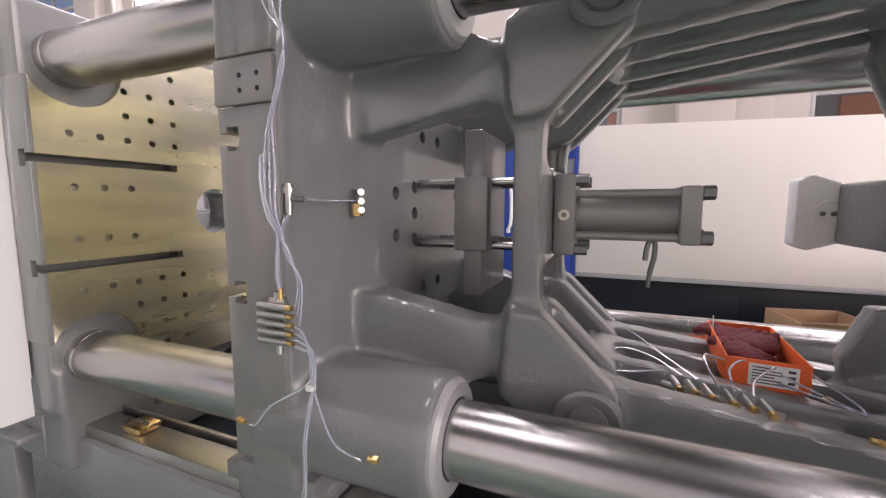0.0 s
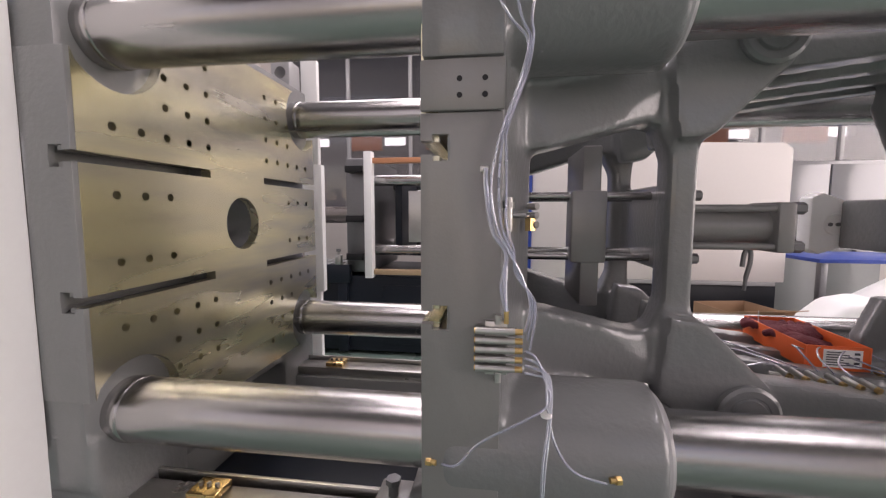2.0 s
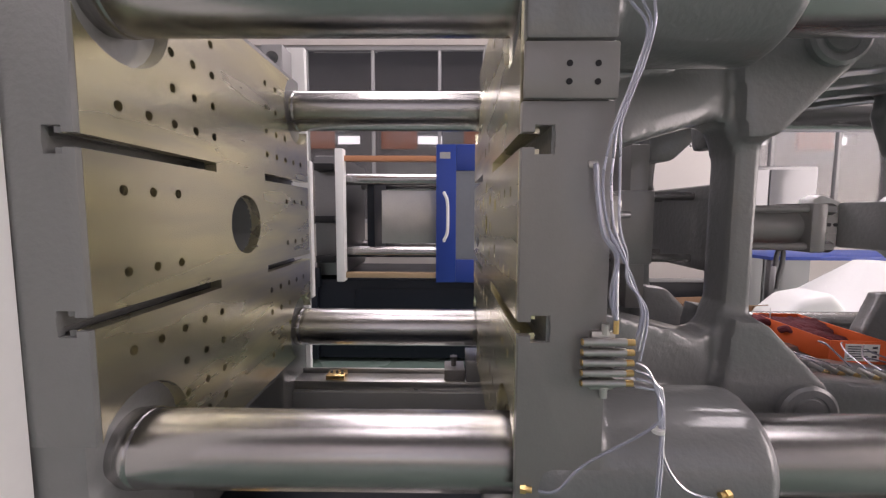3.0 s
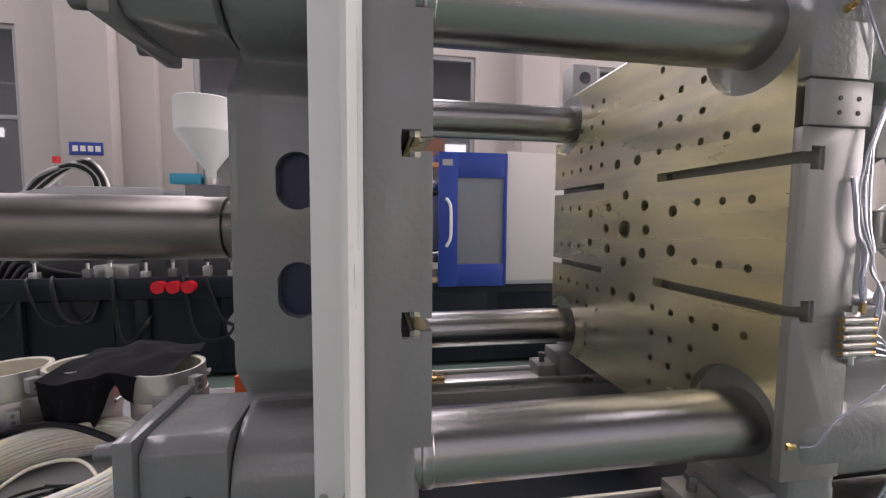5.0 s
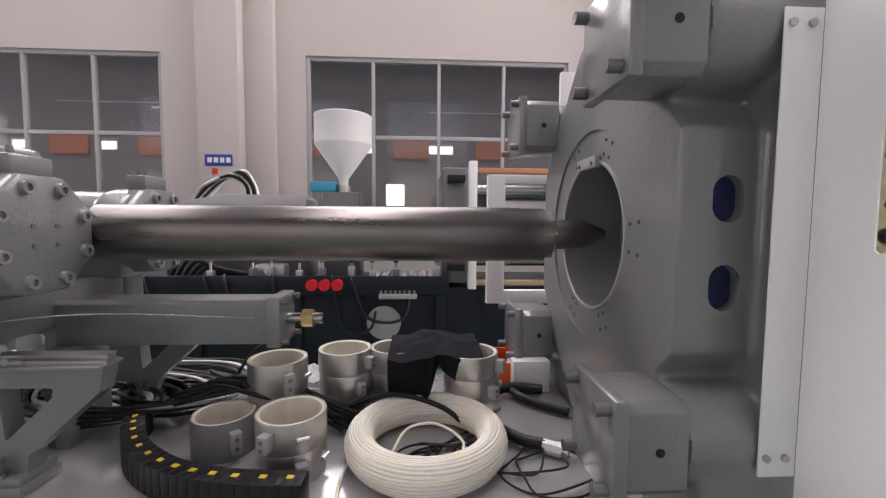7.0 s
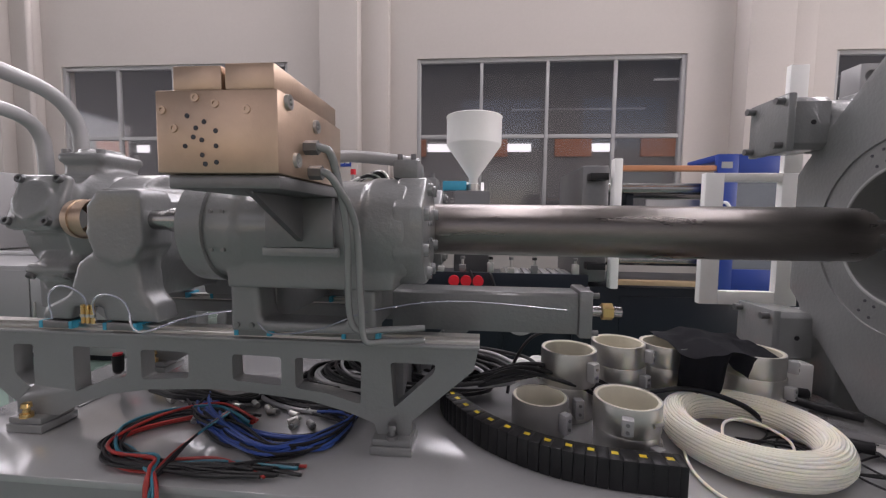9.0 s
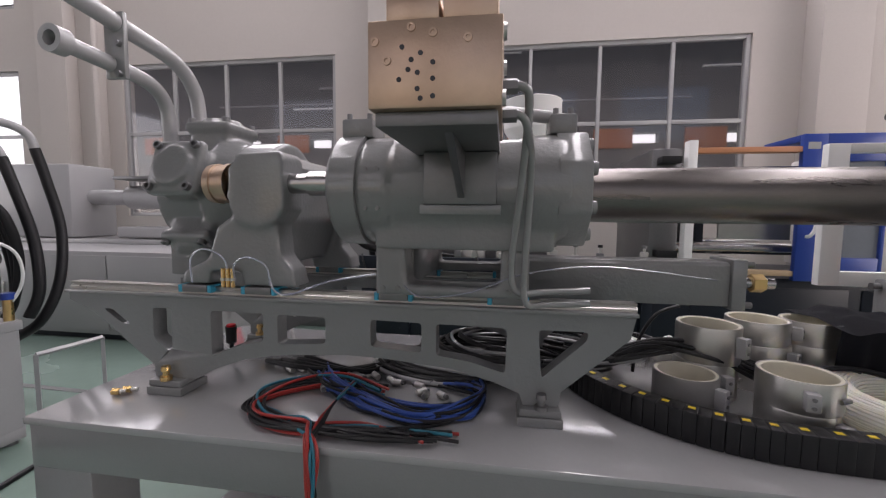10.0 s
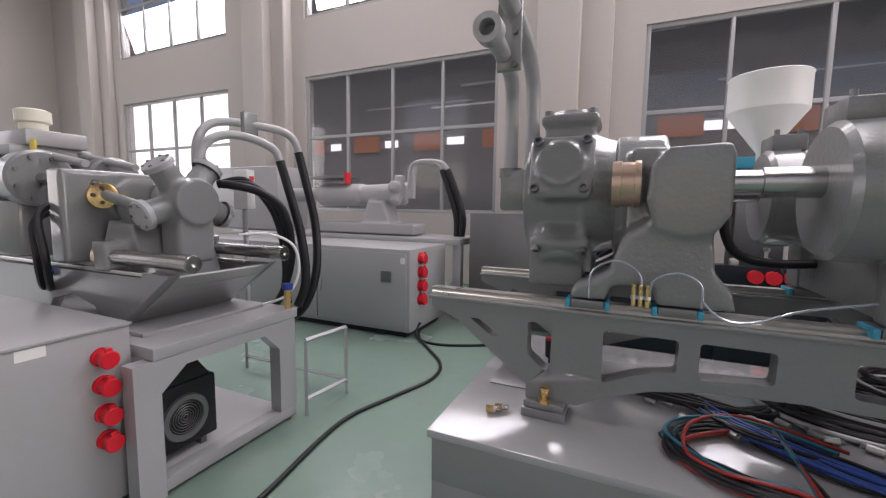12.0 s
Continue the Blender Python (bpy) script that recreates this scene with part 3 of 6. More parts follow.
part("upper_stand", box(bm_new(), -1.485, -1.405, 1.775, 1.805, 1.591, 2.08, 0.003), WHITE, guard)

# front details of the moving platen
part("bolted_plate", box(bm_new(), MX + 0.002, -0.529, 0.528, 0.5395, 1.521, 1.600, 0.003), SATIN, moving)
part("upper_block", box(bm_new(), MX + 0.004, -0.530, 0.531, 0.70, 1.604, 1.86, 0.006), CAST, moving)
for x in (-0.60, -0.56):
    for z in (1.569, 1.544):
        bm = bm_new()
        rod(bm, (x, 0.5285, z), (x, 0.5272, z), 0.0045, 14)
        part("bolt_hole", bm, BLACK, moving)
part("foot_block", box(bm_new(), -0.70, -0.50, 0.56, 0.72, 0.735, 0.82, 0.006), CAST, moving)
part("foot_block", box(bm_new(), -0.70, -0.50, 1.38, 1.53, 0.735, 0.82, 0.006), CAST, moving)
for y, z in BARS:
    bm = lathe(bm_new(), (-0.262, y, z), (1, 0, 0), [(0, 0.072), (0.02, 0.072), (0.02, 0.098), (0.012, 0.106), (0, 0.108)], 40)
    part("bar_bush", bm, GREYL, moving)

# ejector
ejector = thing("ejector_unit", "grey steel ejector plate on two guide rods with hydraulic cylinder", "ejector")
for z in (CZ - 0.078, CZ + 0.078):
    part("guide_rod", rod(bm_new(), (-0.47, 0.97, z), (-0.12, 0.97, z), 0.0105, 20), CHROME, ejector)
    part("guide_rod", rod(bm_new(), (-0.47, 1.12, z), (-0.12, 1.12, z), 0.0105, 20), CHROME, ejector)
part("ejector_plate", box(bm_new(), -0.33, -0.285, 0.93, 1.16, CZ - 0.2, CZ + 0.2, 0.004), SATIN, ejector)
part("centre_block", box(bm_new(), -0.355, -0.27, 0.925, 0.985, CZ - 0.09, CZ + 0.09, 0.005), SATIN, ejector)
part("flange", box(bm_new(), -0.119, -0.072, 0.94, 1.10, CZ - 0.092, CZ + 0.092, 0.006), SATIN, ejector)
part("cylinder_tube", rod(bm_new(), (-0.072, 1.02, CZ), (0.135, 1.02, CZ), 0.045, 32), SATIN, ejector)
part("end_cap", box(bm_new(), 0.135, 0.175, 0.955, 1.085, CZ - 0.062, CZ + 0.062, 0.006), SATIN, ejector)
for y in (0.972, 1.068):
    for z in (CZ - 0.047, CZ + 0.047):
        part("tension_rod", rod(bm_new(), (-0.075, y, z), (0.176, y, z), 0.0095, 16), SATIN, ejector)
        part("nut", rod(bm_new(), (0.1755, y, z), (0.198, y, z), 0.015, 6), IRON, ejector)
for y in (0.955, 1.085):
    for z in (CZ - 0.078, CZ + 0.078):
        part("bolt", rod(bm_new(), (-0.072, y, z), (-0.045, y, z), 0.013, 6), IRON, ejector)
        part("bolt", rod(bm_new(), (-0.119, y - 0.03, z + 0.012), (-0.14, y - 0.03, z + 0.012), 0.014, 6), GREY, ejector)
part("port", lathe(bm_new(), (-0.095, 0.94, CZ), (0, -1, 0), [(0, 0.012), (0.01, 0.012), (0.01, 0.006), (0.001, 0.006)], 20), STEEL, ejector)
bm = tube(bm_new(), [(0.076, 0.985, 1.225), (0.079, 0.985, 1.255), (0.087, 0.985, 1.272), (0.094, 0.985, 1.262), (0.094, 0.985, 1.235), (0.089, 0.985, 1.21), (0.086, 0.985, 1.195)], 0.0055, 12)
rod(bm, (0.087, 0.985, 1.202), (0.084, 0.985, 1.165), 0.0045, 10)
rod(bm, (0.088, 0.985, 1.272), (0.088, 0.99, 1.285), 0.004, 10)
solo("hook", bm, IRON, "dark steel hook hanging under the ejector cylinder", "hook")


def link_plate(bm, a, b, ra, rb, y0, y1):
    """A toggle link: two round eyes and the tapered body between them, in the xz plane."""
    (xa, za), (xb, zb) = a, b
    ang = math.atan2(zb - za, xb - xa)
    pts = [(xa + ra * math.cos(ang + t), za + ra * math.sin(ang + t)) for t in (math.pi / 2 + math.pi * k / 12 for k in range(13))]
    pts += [(xb + rb * math.cos(ang + t), zb + rb * math.sin(ang + t)) for t in (-math.pi / 2 + math.pi * k / 12 for k in range(13))]
    return prism(bm, "y", pts, y0, y1)


def toggle(s):
    """One toggle pair; s is -1 below and 1 above the centre line."""
    zz = lambda z: CZ + s * (CZ - z)
    link = thing("toggle_link", "grey cast toggle link with oiled joint eyes", "toggle link", "toggle links")
    bm = bm_new()
    A, B = (-0.022, zz(0.945)), (0.56, zz(0.865))
    for y0, y1 in ((0.80, 0.865), (0.95, 1.0), (1.09, 1.14), (1.225, 1.29)):
        link_plate(bm, A, B, 0.062, 0.075, y0, y1)
    prism(bm, "y", [(0.10, zz(0.955)), (0.42, zz(0.935)), (0.42, zz(0.85)), (0.10, zz(0.87))], 0.81, 1.28)
    rod(bm, (A[0], 0.79, A[1]), (A[0], 1.30, A[1]), 0.066, 32)
    body = part("link_body", bm, CAST, link)
    cast(body, 0.008, 4)
    c = bm_new()
    rod(c, (0.43, 1.02, zz(0.7)), (0.43, 1.02, zz(1.1)), 0.045, 24)
    cut(body, c)
    pin = part("pin", lathe(bm_new(), (A[0], 0.744, A[1]), (0, 1, 0), [(0, 0), (0, 0.034), (0.004, 0.036), (0.004, 0.040), (0.002, 0.042), (0, 0.055), (0.004, 0.062), (0.03, 0.062)], 36), CAST, link)
    part("pin_screw", rod(bm_new(), (A[0], 0.7438, A[1]), (A[0], 0.738, A[1]), 0.009, 6), IRON, pin)
    part("pin", rod(bm_new(), (B[0], 0.775, B[1]), (B[0], 1.32, B[1]), 0.05, 32), CAST, link)
    rear = thing("rear_toggle_link", "grey cast rear toggle link reaching to the tail stock", "toggle link", "toggle links")
    bm = bm_new()
    C = (1.25, zz(0.97))
    for y0, y1 in ((0.87, 0.945), (1.145, 1.22)):
        link_plate(bm, B, C, 0.085, 0.1, y0, y1)
    prism(bm, "y", [(0.52, zz(0.90)), (0.66, zz(0.99)), (0.62, zz(1.12)), (0.55, zz(1.12)), (0.5, zz(1.0))], 0.88, 0.93)
    prism(bm, "y", [(0.52, zz(0.90)), (0.66, zz(0.99)), (0.62, zz(1.12)), (0.55, zz(1.12)), (0.5, zz(1.0))], 1.16, 1.21)
    cast(part("link_body", bm, CAST, rear), 0.009, 4)
    arm = thing("crosshead_link", "bright grey short link from the crosshead to the toggle", "toggle link", "toggle links")
    bm = bm_new()
    link_plate(bm, (0.59, CZ - s * 0.005), (1.0, zz(1.06)), 0.04, 0.045, 1.21, 1.30)
    cast(part("link_body", bm, CAST, arm), 0.008, 4)


toggle(-1)
toggle(1)
crosshead = thing("crosshead", "light grey angular crosshead block with a round pin face", "crosshead")
bm = bm_new()
prism(bm, "y", [(0.44, 1.245), (0.47, 1.23), (0.56, 1.26), (0.60, 1.325), (0.56, 1.39), (0.47, 1.425), (0.44, 1.41)], 1.30, 1.36, 0.006)
part("end_plate", bm, PALE, crosshead)
bm = bm_new()
prism(bm, "y", [(0.52, 1.25), (0.66, 1.25), (0.66, 1.40), (0.52, 1.40)], 0.80, 1.30, 0.01)
part("beam", bm, CAST, crosshead)
part("pin_face", lathe(bm_new(), (0.512, 1.30, 1.325), (0, -1, 0), [(0, 0.036), (0.004, 0.034), (0.004, 0.03), (0.001, 0.028), (0.001, 0)], 32), PALE, crosshead)
for dx in (-0.018, 0.004):
    part("screw", rod(bm_new(), (0.512 + dx, 1.2985, 1.325), (0.512 + dx, 1.294, 1.325), 0.006, 12), IRON, crosshead)
foot = thing("platen_foot", "grey bolted foot block of the fixed platen", "foot block")
part("block", box(bm_new(), -1.63, -1.44, 0.555, 0.60, 0.64, 0.765, 0.004), CAST, foot)
part("pad", box(bm_new(), -1.63, -1.44, 0.50, 0.5545, 0.7005, 0.72, 0.003), CAST, foot)
part("bolt_head", rod(bm_new(), (-1.54, 0.578, 0.765), (-1.54, 0.578, 0.785), 0.016, 18), IRON, foot)
tail = thing("tail_stock", "grey cast tail stock at the rear of the press", "platen")
part("body", box(bm_new(), 1.15, 1.5, 0.52, 1.56, 0.78, 1.88, 0.03), CAST, tail)

# base of the press
base = thing("press_bed", "grey welded press base with steel slide ways and oil pan", "machine base")
for y0, y1 in ((0.585, 0.735), (1.37, 1.52)):
    part("beam", box(bm_new(), -1.60, 1.6, y0, y1, 0.45, 0.70, 0.004), GREY, base)
    part("slide_way", box(bm_new(), -1.34, 1.5, y0 + 0.02, y1 - 0.05, 0.7005, 0.733, 0.002), STEEL, base)
    part("lip", box(bm_new(), -1.34, 1.5, y1 - 0.035, y1 - 0.025, 0.7005, 0.745, 0.001), STEEL, base)
part("oil_pan", box(bm_new(), -1.5, 1.5, 0.737, 1.368, 0.52, 0.535), NAVY, base)
for x0, x1 in ((-1.6, -1.42), (-0.15, 0.05), (1.4, 1.6)):
    part("cross_beam", box(bm_new(), x0, x1, 0.736, 1.369, 0.54, 0.66, 0.004), GREY, base)
    for y0, y1 in ((0.60, 0.72), (1.385, 1.505)):
        part("leg", box(bm_new(), x0 + 0.02, x1 - 0.02, y0, y1, 0.0, 0.4495, 0.004), GREY, base)


def way_wiper(x, y):
    w = thing("wiper_block", "brass wiper block with screws on the slide way", "wiper block", "wiper blocks")
    part("block", box(bm_new(), x - 0.035, x + 0.035, y - 0.03, y + 0.03, 0.7335, 0.75, 0.002), BRASS, w)
    for dx in (-0.02, 0.0, 0.02):
        part("screw", rod(bm_new(), (x + dx, y, 0.7502), (x + dx, y, 0.758), 0.005, 10), IRON, w)


way_wiper(-1.17, 0.655)
way_wiper(-1.19, 1.43)
stop = thing("stop_block", "grey steel stop block with an adjusting bolt", "stop block", "stop blocks")
part("block", box(bm_new(), -0.78, -0.705, 0.60, 0.70, 0.734, 0.775, 0.003), SATIN, stop)
part("bolt", rod(bm_new(), (-0.745, 0.65, 0.775), (-0.745, 0.65, 0.80), 0.011, 12), IRON, stop)
part("bolt_head", rod(bm_new(), (-0.745, 0.65, 0.80), (-0.745, 0.65, 0.812), 0.016, 6), IRON, stop)
copy_thing(stop, pose(0, 0.80, 0))

# ---- grease lines and loose things on the press ----
def nipple(p, d, mat=BRASS, r=0.006, l=0.018):
    f = thing("grease_nipple", "small brass grease nipple screwed into the casting", "fitting", "grease nipples")
    p, d = Vector(p), Vector(d).normalized()
    part("hex", rod(bm_new(), p, p + d * l * 0.5, r * 1.25, 6), mat, f)
    part("stem", rod(bm_new(), p + d * l * 0.5, p + d * l, r * 0.8, 12), mat, f)
    return f


dist = thing("grease_distributor", "steel grease distributor block with five brass ended valves", "distributor")
part("back_plate", box(bm_new(), -0.556, -0.520, 0.526, 0.5385, 1.095, 1.185, 0.002), STEEL, dist)
for k in range(5):
    z = 1.171 - 0.0155 * k
    v = part("valve", rod(bm_new(), (-0.571, 0.519, z), (-0.508, 0.519, z), 0.0062, 14), STEEL, dist)
    part("brass_end", rod(bm_new(), (-0.508, 0.519, z), (-0.496, 0.519, z), 0.005, 12), BRASS, v)
    part("brass_end", rod(bm_new(), (-0.573, 0.519, z), (-0.5705, 0.519, z), 0.005, 12), BRASS, v)
for z in (1.188, 1.091):
    part("stud", rod(bm_new(), (-0.535, 0.528, z - 0.008), (-0.535, 0.528, z + 0.008), 0.006, 10), STEEL, dist)
part("inlet", rod(bm_new(), (-0.522, 0.522, 1.183), (-0.522, 0.522, 1.203), 0.004, 10), BRASS, dist)
tee = thing("grease_tee", "steel tee fitting with a brass nut", "fitting")
part("body", rod(bm_new(), (-0.520, 0.548, 1.33), (-0.520, 0.548, 1.385), 0.0065, 12), STEEL, tee)
part("branch", rod(bm_new(), (-0.520, 0.548, 1.357), (-0.495, 0.56, 1.357), 0.0055, 12), IRON, tee)
part("collar", rod(bm_new(), (-0.520, 0.548, 1.368), (-0.520, 0.548, 1.378), 0.009, 8), STEEL, tee)
valve = thing("grease_valve", "brass and steel grease valve on the rear wall", "valve")
for dz in (-0.018, 0.0, 0.018):
    part("stem", rod(bm_new(), (-0.478, 0.70, 1.355 + dz), (-0.462, 0.685, 1.355 + dz), 0.007, 10), STEEL, valve)
part("nut", rod(bm_new(), (-0.475, 0.69, 1.325), (-0.475, 0.69, 1.35), 0.011, 6), BRASS, valve)
clip = solo("tube_clip", box(bm_new(), -0.567, -0.553, 0.532, 0.5385, 1.424, 1.435, 0.002), STEEL, "small steel tube clip on the platen edge", "clip")


def grease_tube(pts, r=0.0022):
    return solo("grease_tube", tube(bm_new(), pts, r, 8), TUBE, "thin clear bluish grease tube along the platen", "tube", "grease tubes")


YT = 0.524
for k in range(3):
    o = 0.004 * k
    grease_tube([(-0.60 + 0.07 * k, YT, 1.80), (-0.53 + 0.02 * k, YT - o, 1.665), (-0.497 + o, YT - o, 1.62), (-0.505 + o, YT, 1.57), (-0.533 + o, YT, 1.49), (-0.542 + 2 * o, YT, 1.455), (-0.549 + 3 * o, YT, 1.40), (-0.540 + 2 * o, YT - 0.004, 1.34), (-0.520 + o, YT - 0.004, 1.30), (-0.500 - o, YT, 1.262), (-0.485 + o, YT, 1.215), (-0.492 + o, YT, 1.171 - 0.015 * k)])
grease_tube([(-0.558, YT + 0.004, 1.43), (-0.556, YT, 1.39), (-0.545, YT, 1.33), (-0.524, YT, 1.295), (-0.53, YT, 1.24), (-0.522, 0.522, 1.203)], 0.004)
grease_tube([(-0.520, 0.545, 1.33), (-0.522, 0.53, 1.30), (-0.525, 0.522, 1.25), (-0.523, 0.522, 1.205)], 0.004)
grease_tube([(-0.495, 0.56, 1.357), (-0.485, 0.62, 1.355), (-0.475, 0.685, 1.355)])
for k, end in enumerate((((-0.56, 0.522, 0.98), (-0.60, 0.525, 0.935), (-0.628, 0.53, 0.93)), ((-0.44, 0.52, 0.985), (-0.41, 0.515, 0.945), (-0.36, 0.515, 0.930)), ((-0.462, 0.50, 0.96), (-0.468, 0.50, 0.86), (-0.50, 0.51, 0.80)), ((-0.458, 0.50, 0.96), (-0.462, 0.50, 0.88), (-0.475, 0.505, 0.76)))):
    o = 0.003 * k
    grease_tube([(-0.492, 0.519, 1.14 - 0.012 * k), (-0.475 + o, 0.519, 1.13 - 0.01 * k), (-0.462 + o, 0.518, 1.10), (-0.458 + o, 0.515, 1.05), *end])
nipple((-0.655, 0.536, 0.93), (1, -0.2, 0.0))
nipple((-0.335, 0.528, 0.93), (-1, -0.2, 0.0))
nipple((-0.50, 0.525, 0.80), (0.5, -0.5, -0.2))
nipple((-0.60, 0.53, 1.72), (0, -1, 0.2))
nipple((-0.35, 0.53, 1.76), (-1, -0.4, 0))
tie = solo("tube_tie", rod(bm_new(), (-0.457, 0.514, 1.036), (-0.457, 0.514, 1.042), 0.009, 10), PAPER, "white cable tie round the grease tubes", "cable tie")

# distributors and lines on the lower toggle
zt = 0.962
for y in (0.925, 1.075, 1.24):
    nipple((-0.015, y, 0.982), (0.9, -0.2, 0.15), l=0.022)
for k in range(2):
    d = thing("grease_distributor", "row of bright grease valves lying on the toggle link", "distributor", "link distributors")
    bx, by = 0.165 + 0.085 * k, 0.90 - 0.035 * k
    part("bar", rod(bm_new(), (bx - 0.05, by + 0.02, zt + 0.012), (bx + 0.05, by - 0.02, zt + 0.012), 0.008, 10), STEEL, d)
    for j in range(3):
        q = Vector((bx - 0.026 + 0.026 * j, by + 0.011 - 0.011 * j, zt + 0.018))
        v = part("valve", rod(bm_new(), q + Vector((-0.006, 0.016, 0.008)), q + Vector((0.004, -0.013, 0)), 0.007, 12), STEEL, d)
        part("brass_end", rod(bm_new(), q + Vector((0.004, -0.013, 0)), q + Vector((0.0065, -0.021, -0.002)), 0.0075, 8), BRASS, v)
for k, (y, z) in enumerate(((0.925, 0.985), (1.075, 0.985), (1.24, 0.985))):
    bx = 0.139 + 0.026 * k
    solo("grease_tube", tube(bm_new(), [(0.008, y - 0.005, z), (0.06, y - 0.01, z + 0.008), (0.11, (y + 0.94) / 2, z + 0.012), (bx - 0.012, 0.945 - 0.011 * k, 0.992)], 0.0022, 8), TUBE, "thin clear grease tube over the toggle link", "tube", "grease tubes")
for k in range(3):
    bx = 0.224 + 0.026 * k
    solo("grease_tube", tube(bm_new(), [(bx - 0.012, 0.905 - 0.011 * k, 0.99), (bx - 0.01 - 0.02 * (1 - k), 0.95, 1.03 - 0.015 * k), (bx + 0.04 * k, 1.0, 1.02), (0.33 + 0.05 * k, 0.99 - 0.02 * k, 0.985), (0.45, 0.93, 0.965)], 0.0022, 8), TUBE, "thin clear grease tube over the toggle link", "tube", "grease tubes")
nipple((0.425, 1.00, 0.957), (-1, 0, 0.3))
nipple((0.43, 0.84, 0.957), (-1, 0.2, 0.3))

# orange shoe box with knitted gloves
sbox = thing("open_carton", "open orange cardboard carton with dark red gloves", "box", at=(0.325, 1.14, 0.965))
sbox.rotation_euler = (0, 0, radians(-4))
W, D, Hh = 0.072, 0.15, 0.062
for a, b, p, q in ((-W, -W + 0.004, -D, D), (W - 0.004, W, -D, D), (-W + 0.004, W - 0.004, -D, -D + 0.004), (-W + 0.004, W - 0.004, D - 0.004, D)):
    part("wall", box(bm_new(), a, b, p, q, 0.0, Hh, 0.001), ORANGE, sbox)
part("bottom", box(bm_new(), -W + 0.004, W - 0.004, -D + 0.004, D - 0.004, 0.0, 0.004), CARD, sbox)
lab = part("label", box(bm_new(), -0.032, 0.052, -D - 0.0012, -D - 0.0002, 0.008, 0.054), PAPER, sbox, "white printed paper label")
for k in range(6):
    part("print_line", box(bm_new(), -0.026, 0.012 + 0.012 * (k % 3), -D - 0.0018, -D - 0.0013, 0.046 - 0.0065 * k, 0.0485 - 0.0065 * k), INK, lab)
for k in range(3):
    part("print_line", box(bm_new(), 0.034, 0.046, -D - 0.0018, -D - 0.0013, 0.018 + 0.012 * k, 0.024 + 0.012 * k), INK, lab)
for k, (gx, gy, gz, a) in enumerate(((-0.02, -0.05, 0.04, 20), (0.015, 0.02, 0.046, -25), (-0.01, 0.08, 0.042, 60))):
    glove = thing("glove", "dark red knitted work glove in the carton", "glove", "gloves in the carton", at=(0.325 + gx, 1.14 + gy, 0.965 + gz))
    glove.rotation_euler = (0, 0, radians(a))
    bm = bm_new()
    bmesh.ops.create_uvsphere(bm, u_segments=20, v_segments=12, radius=1.0, matrix=Matrix.Diagonal((0.045, 0.06, 0.022, 1)))
    for v in bm.verts:
        v.co += v.co.normalized() * 0.012 * noise.noise(v.co * 40 + Vector((k, 0, 0)))
    part("palm", bm, WINE, glove)
    for j in range(4):
        part("finger", tube(bm_new(), [(-0.03 + 0.018 * j, 0.04, 0.005), (-0.032 + 0.02 * j, 0.065, 0.012), (-0.03 + 0.018 * j, 0.085, 0.002)], 0.010, 10, 4), WINE, glove)
solo("lamp_stick", rod(bm_new(), (0.265, 1.22, 0.97), (0.262, 1.22, 1.06), 0.0015, 6), PAPER, "thin white stick standing in the carton", "stick")

# ---- injection unit ----
bed = thing("machine_bed", "grey welded steel machine bed with a flat table top", "machine bed")
part("table_top", box(bm_new(), -4.46, -1.62, 0.592, 1.5, 0.70, 0.72, 0.003), BEDTOP, bed, "glossy grey table top, colour lightened for reflected light")
part("apron", box(bm_new(), -4.45, -1.62, 0.60, 0.62, 0.58, 0.699, 0.003), GREY, bed)
part("apron", box(bm_new(), -4.45, -1.62, 1.47, 1.49, 0.58, 0.699, 0.003), GREY, bed)
part("apron", box(bm_new(), -4.45, -4.43, 0.622, 1.468, 0.58, 0.699, 0.003), GREY, bed)
for x0, x1 in ((-4.45, -4.27), (-3.2, -3.05), (-1.9, -1.75)):
    for y0, y1 in ((0.601, 0.74), (1.35, 1.488)):
        part("leg", box(bm_new(), x0, x1, y0, y1, 0.0, 0.6, 0.004), GREY, bed)
part("lower_shelf", box(bm_new(), -4.26, -1.8, 0.63, 1.46, 0.16, 0.18, 0.002), GREYL, bed)

barrel = thing("barrel", "dark brown steel injection barrel with a nozzle", "barrel")
bm = bm_new()
lathe(bm, (-3.06, CY, CZ), (1, 0, 0), [(0, 0), (0, 0.081), (1.21, 0.081), (1.213, 0.079), (1.278, 0.079), (1.28, 0.06)], 48)
part("tube", bm, DARKSTEEL, barrel)
bm = lathe(bm_new(), (-1.78, CY, CZ), (1, 0, 0), [(0, 0.07), (0.02, 0.07), (0.02, 0.045), (0.12, 0.045), (0.19, 0.018), (0.19, 0)], 32)
part("nozzle", bm, DARKSTEEL, barrel)
for k in range(10):
    a = 2 * math.pi * k / 10
    part("bolt", rod(bm_new(), (-1.782, CY + 0.062 * math.cos(a), CZ + 0.062 * math.sin(a)), (-1.755, CY + 0.062 * math.cos(a), CZ + 0.062 * math.sin(a)), 0.009, 10), IRON, barrel)


def octagon(cy, cz, r, squash=0.86):
    return [(cy + r * math.cos(radians(22.5 + 45 * k)) , cz + r * math.sin(radians(22.5 + 45 * k))) for k in range(8)]


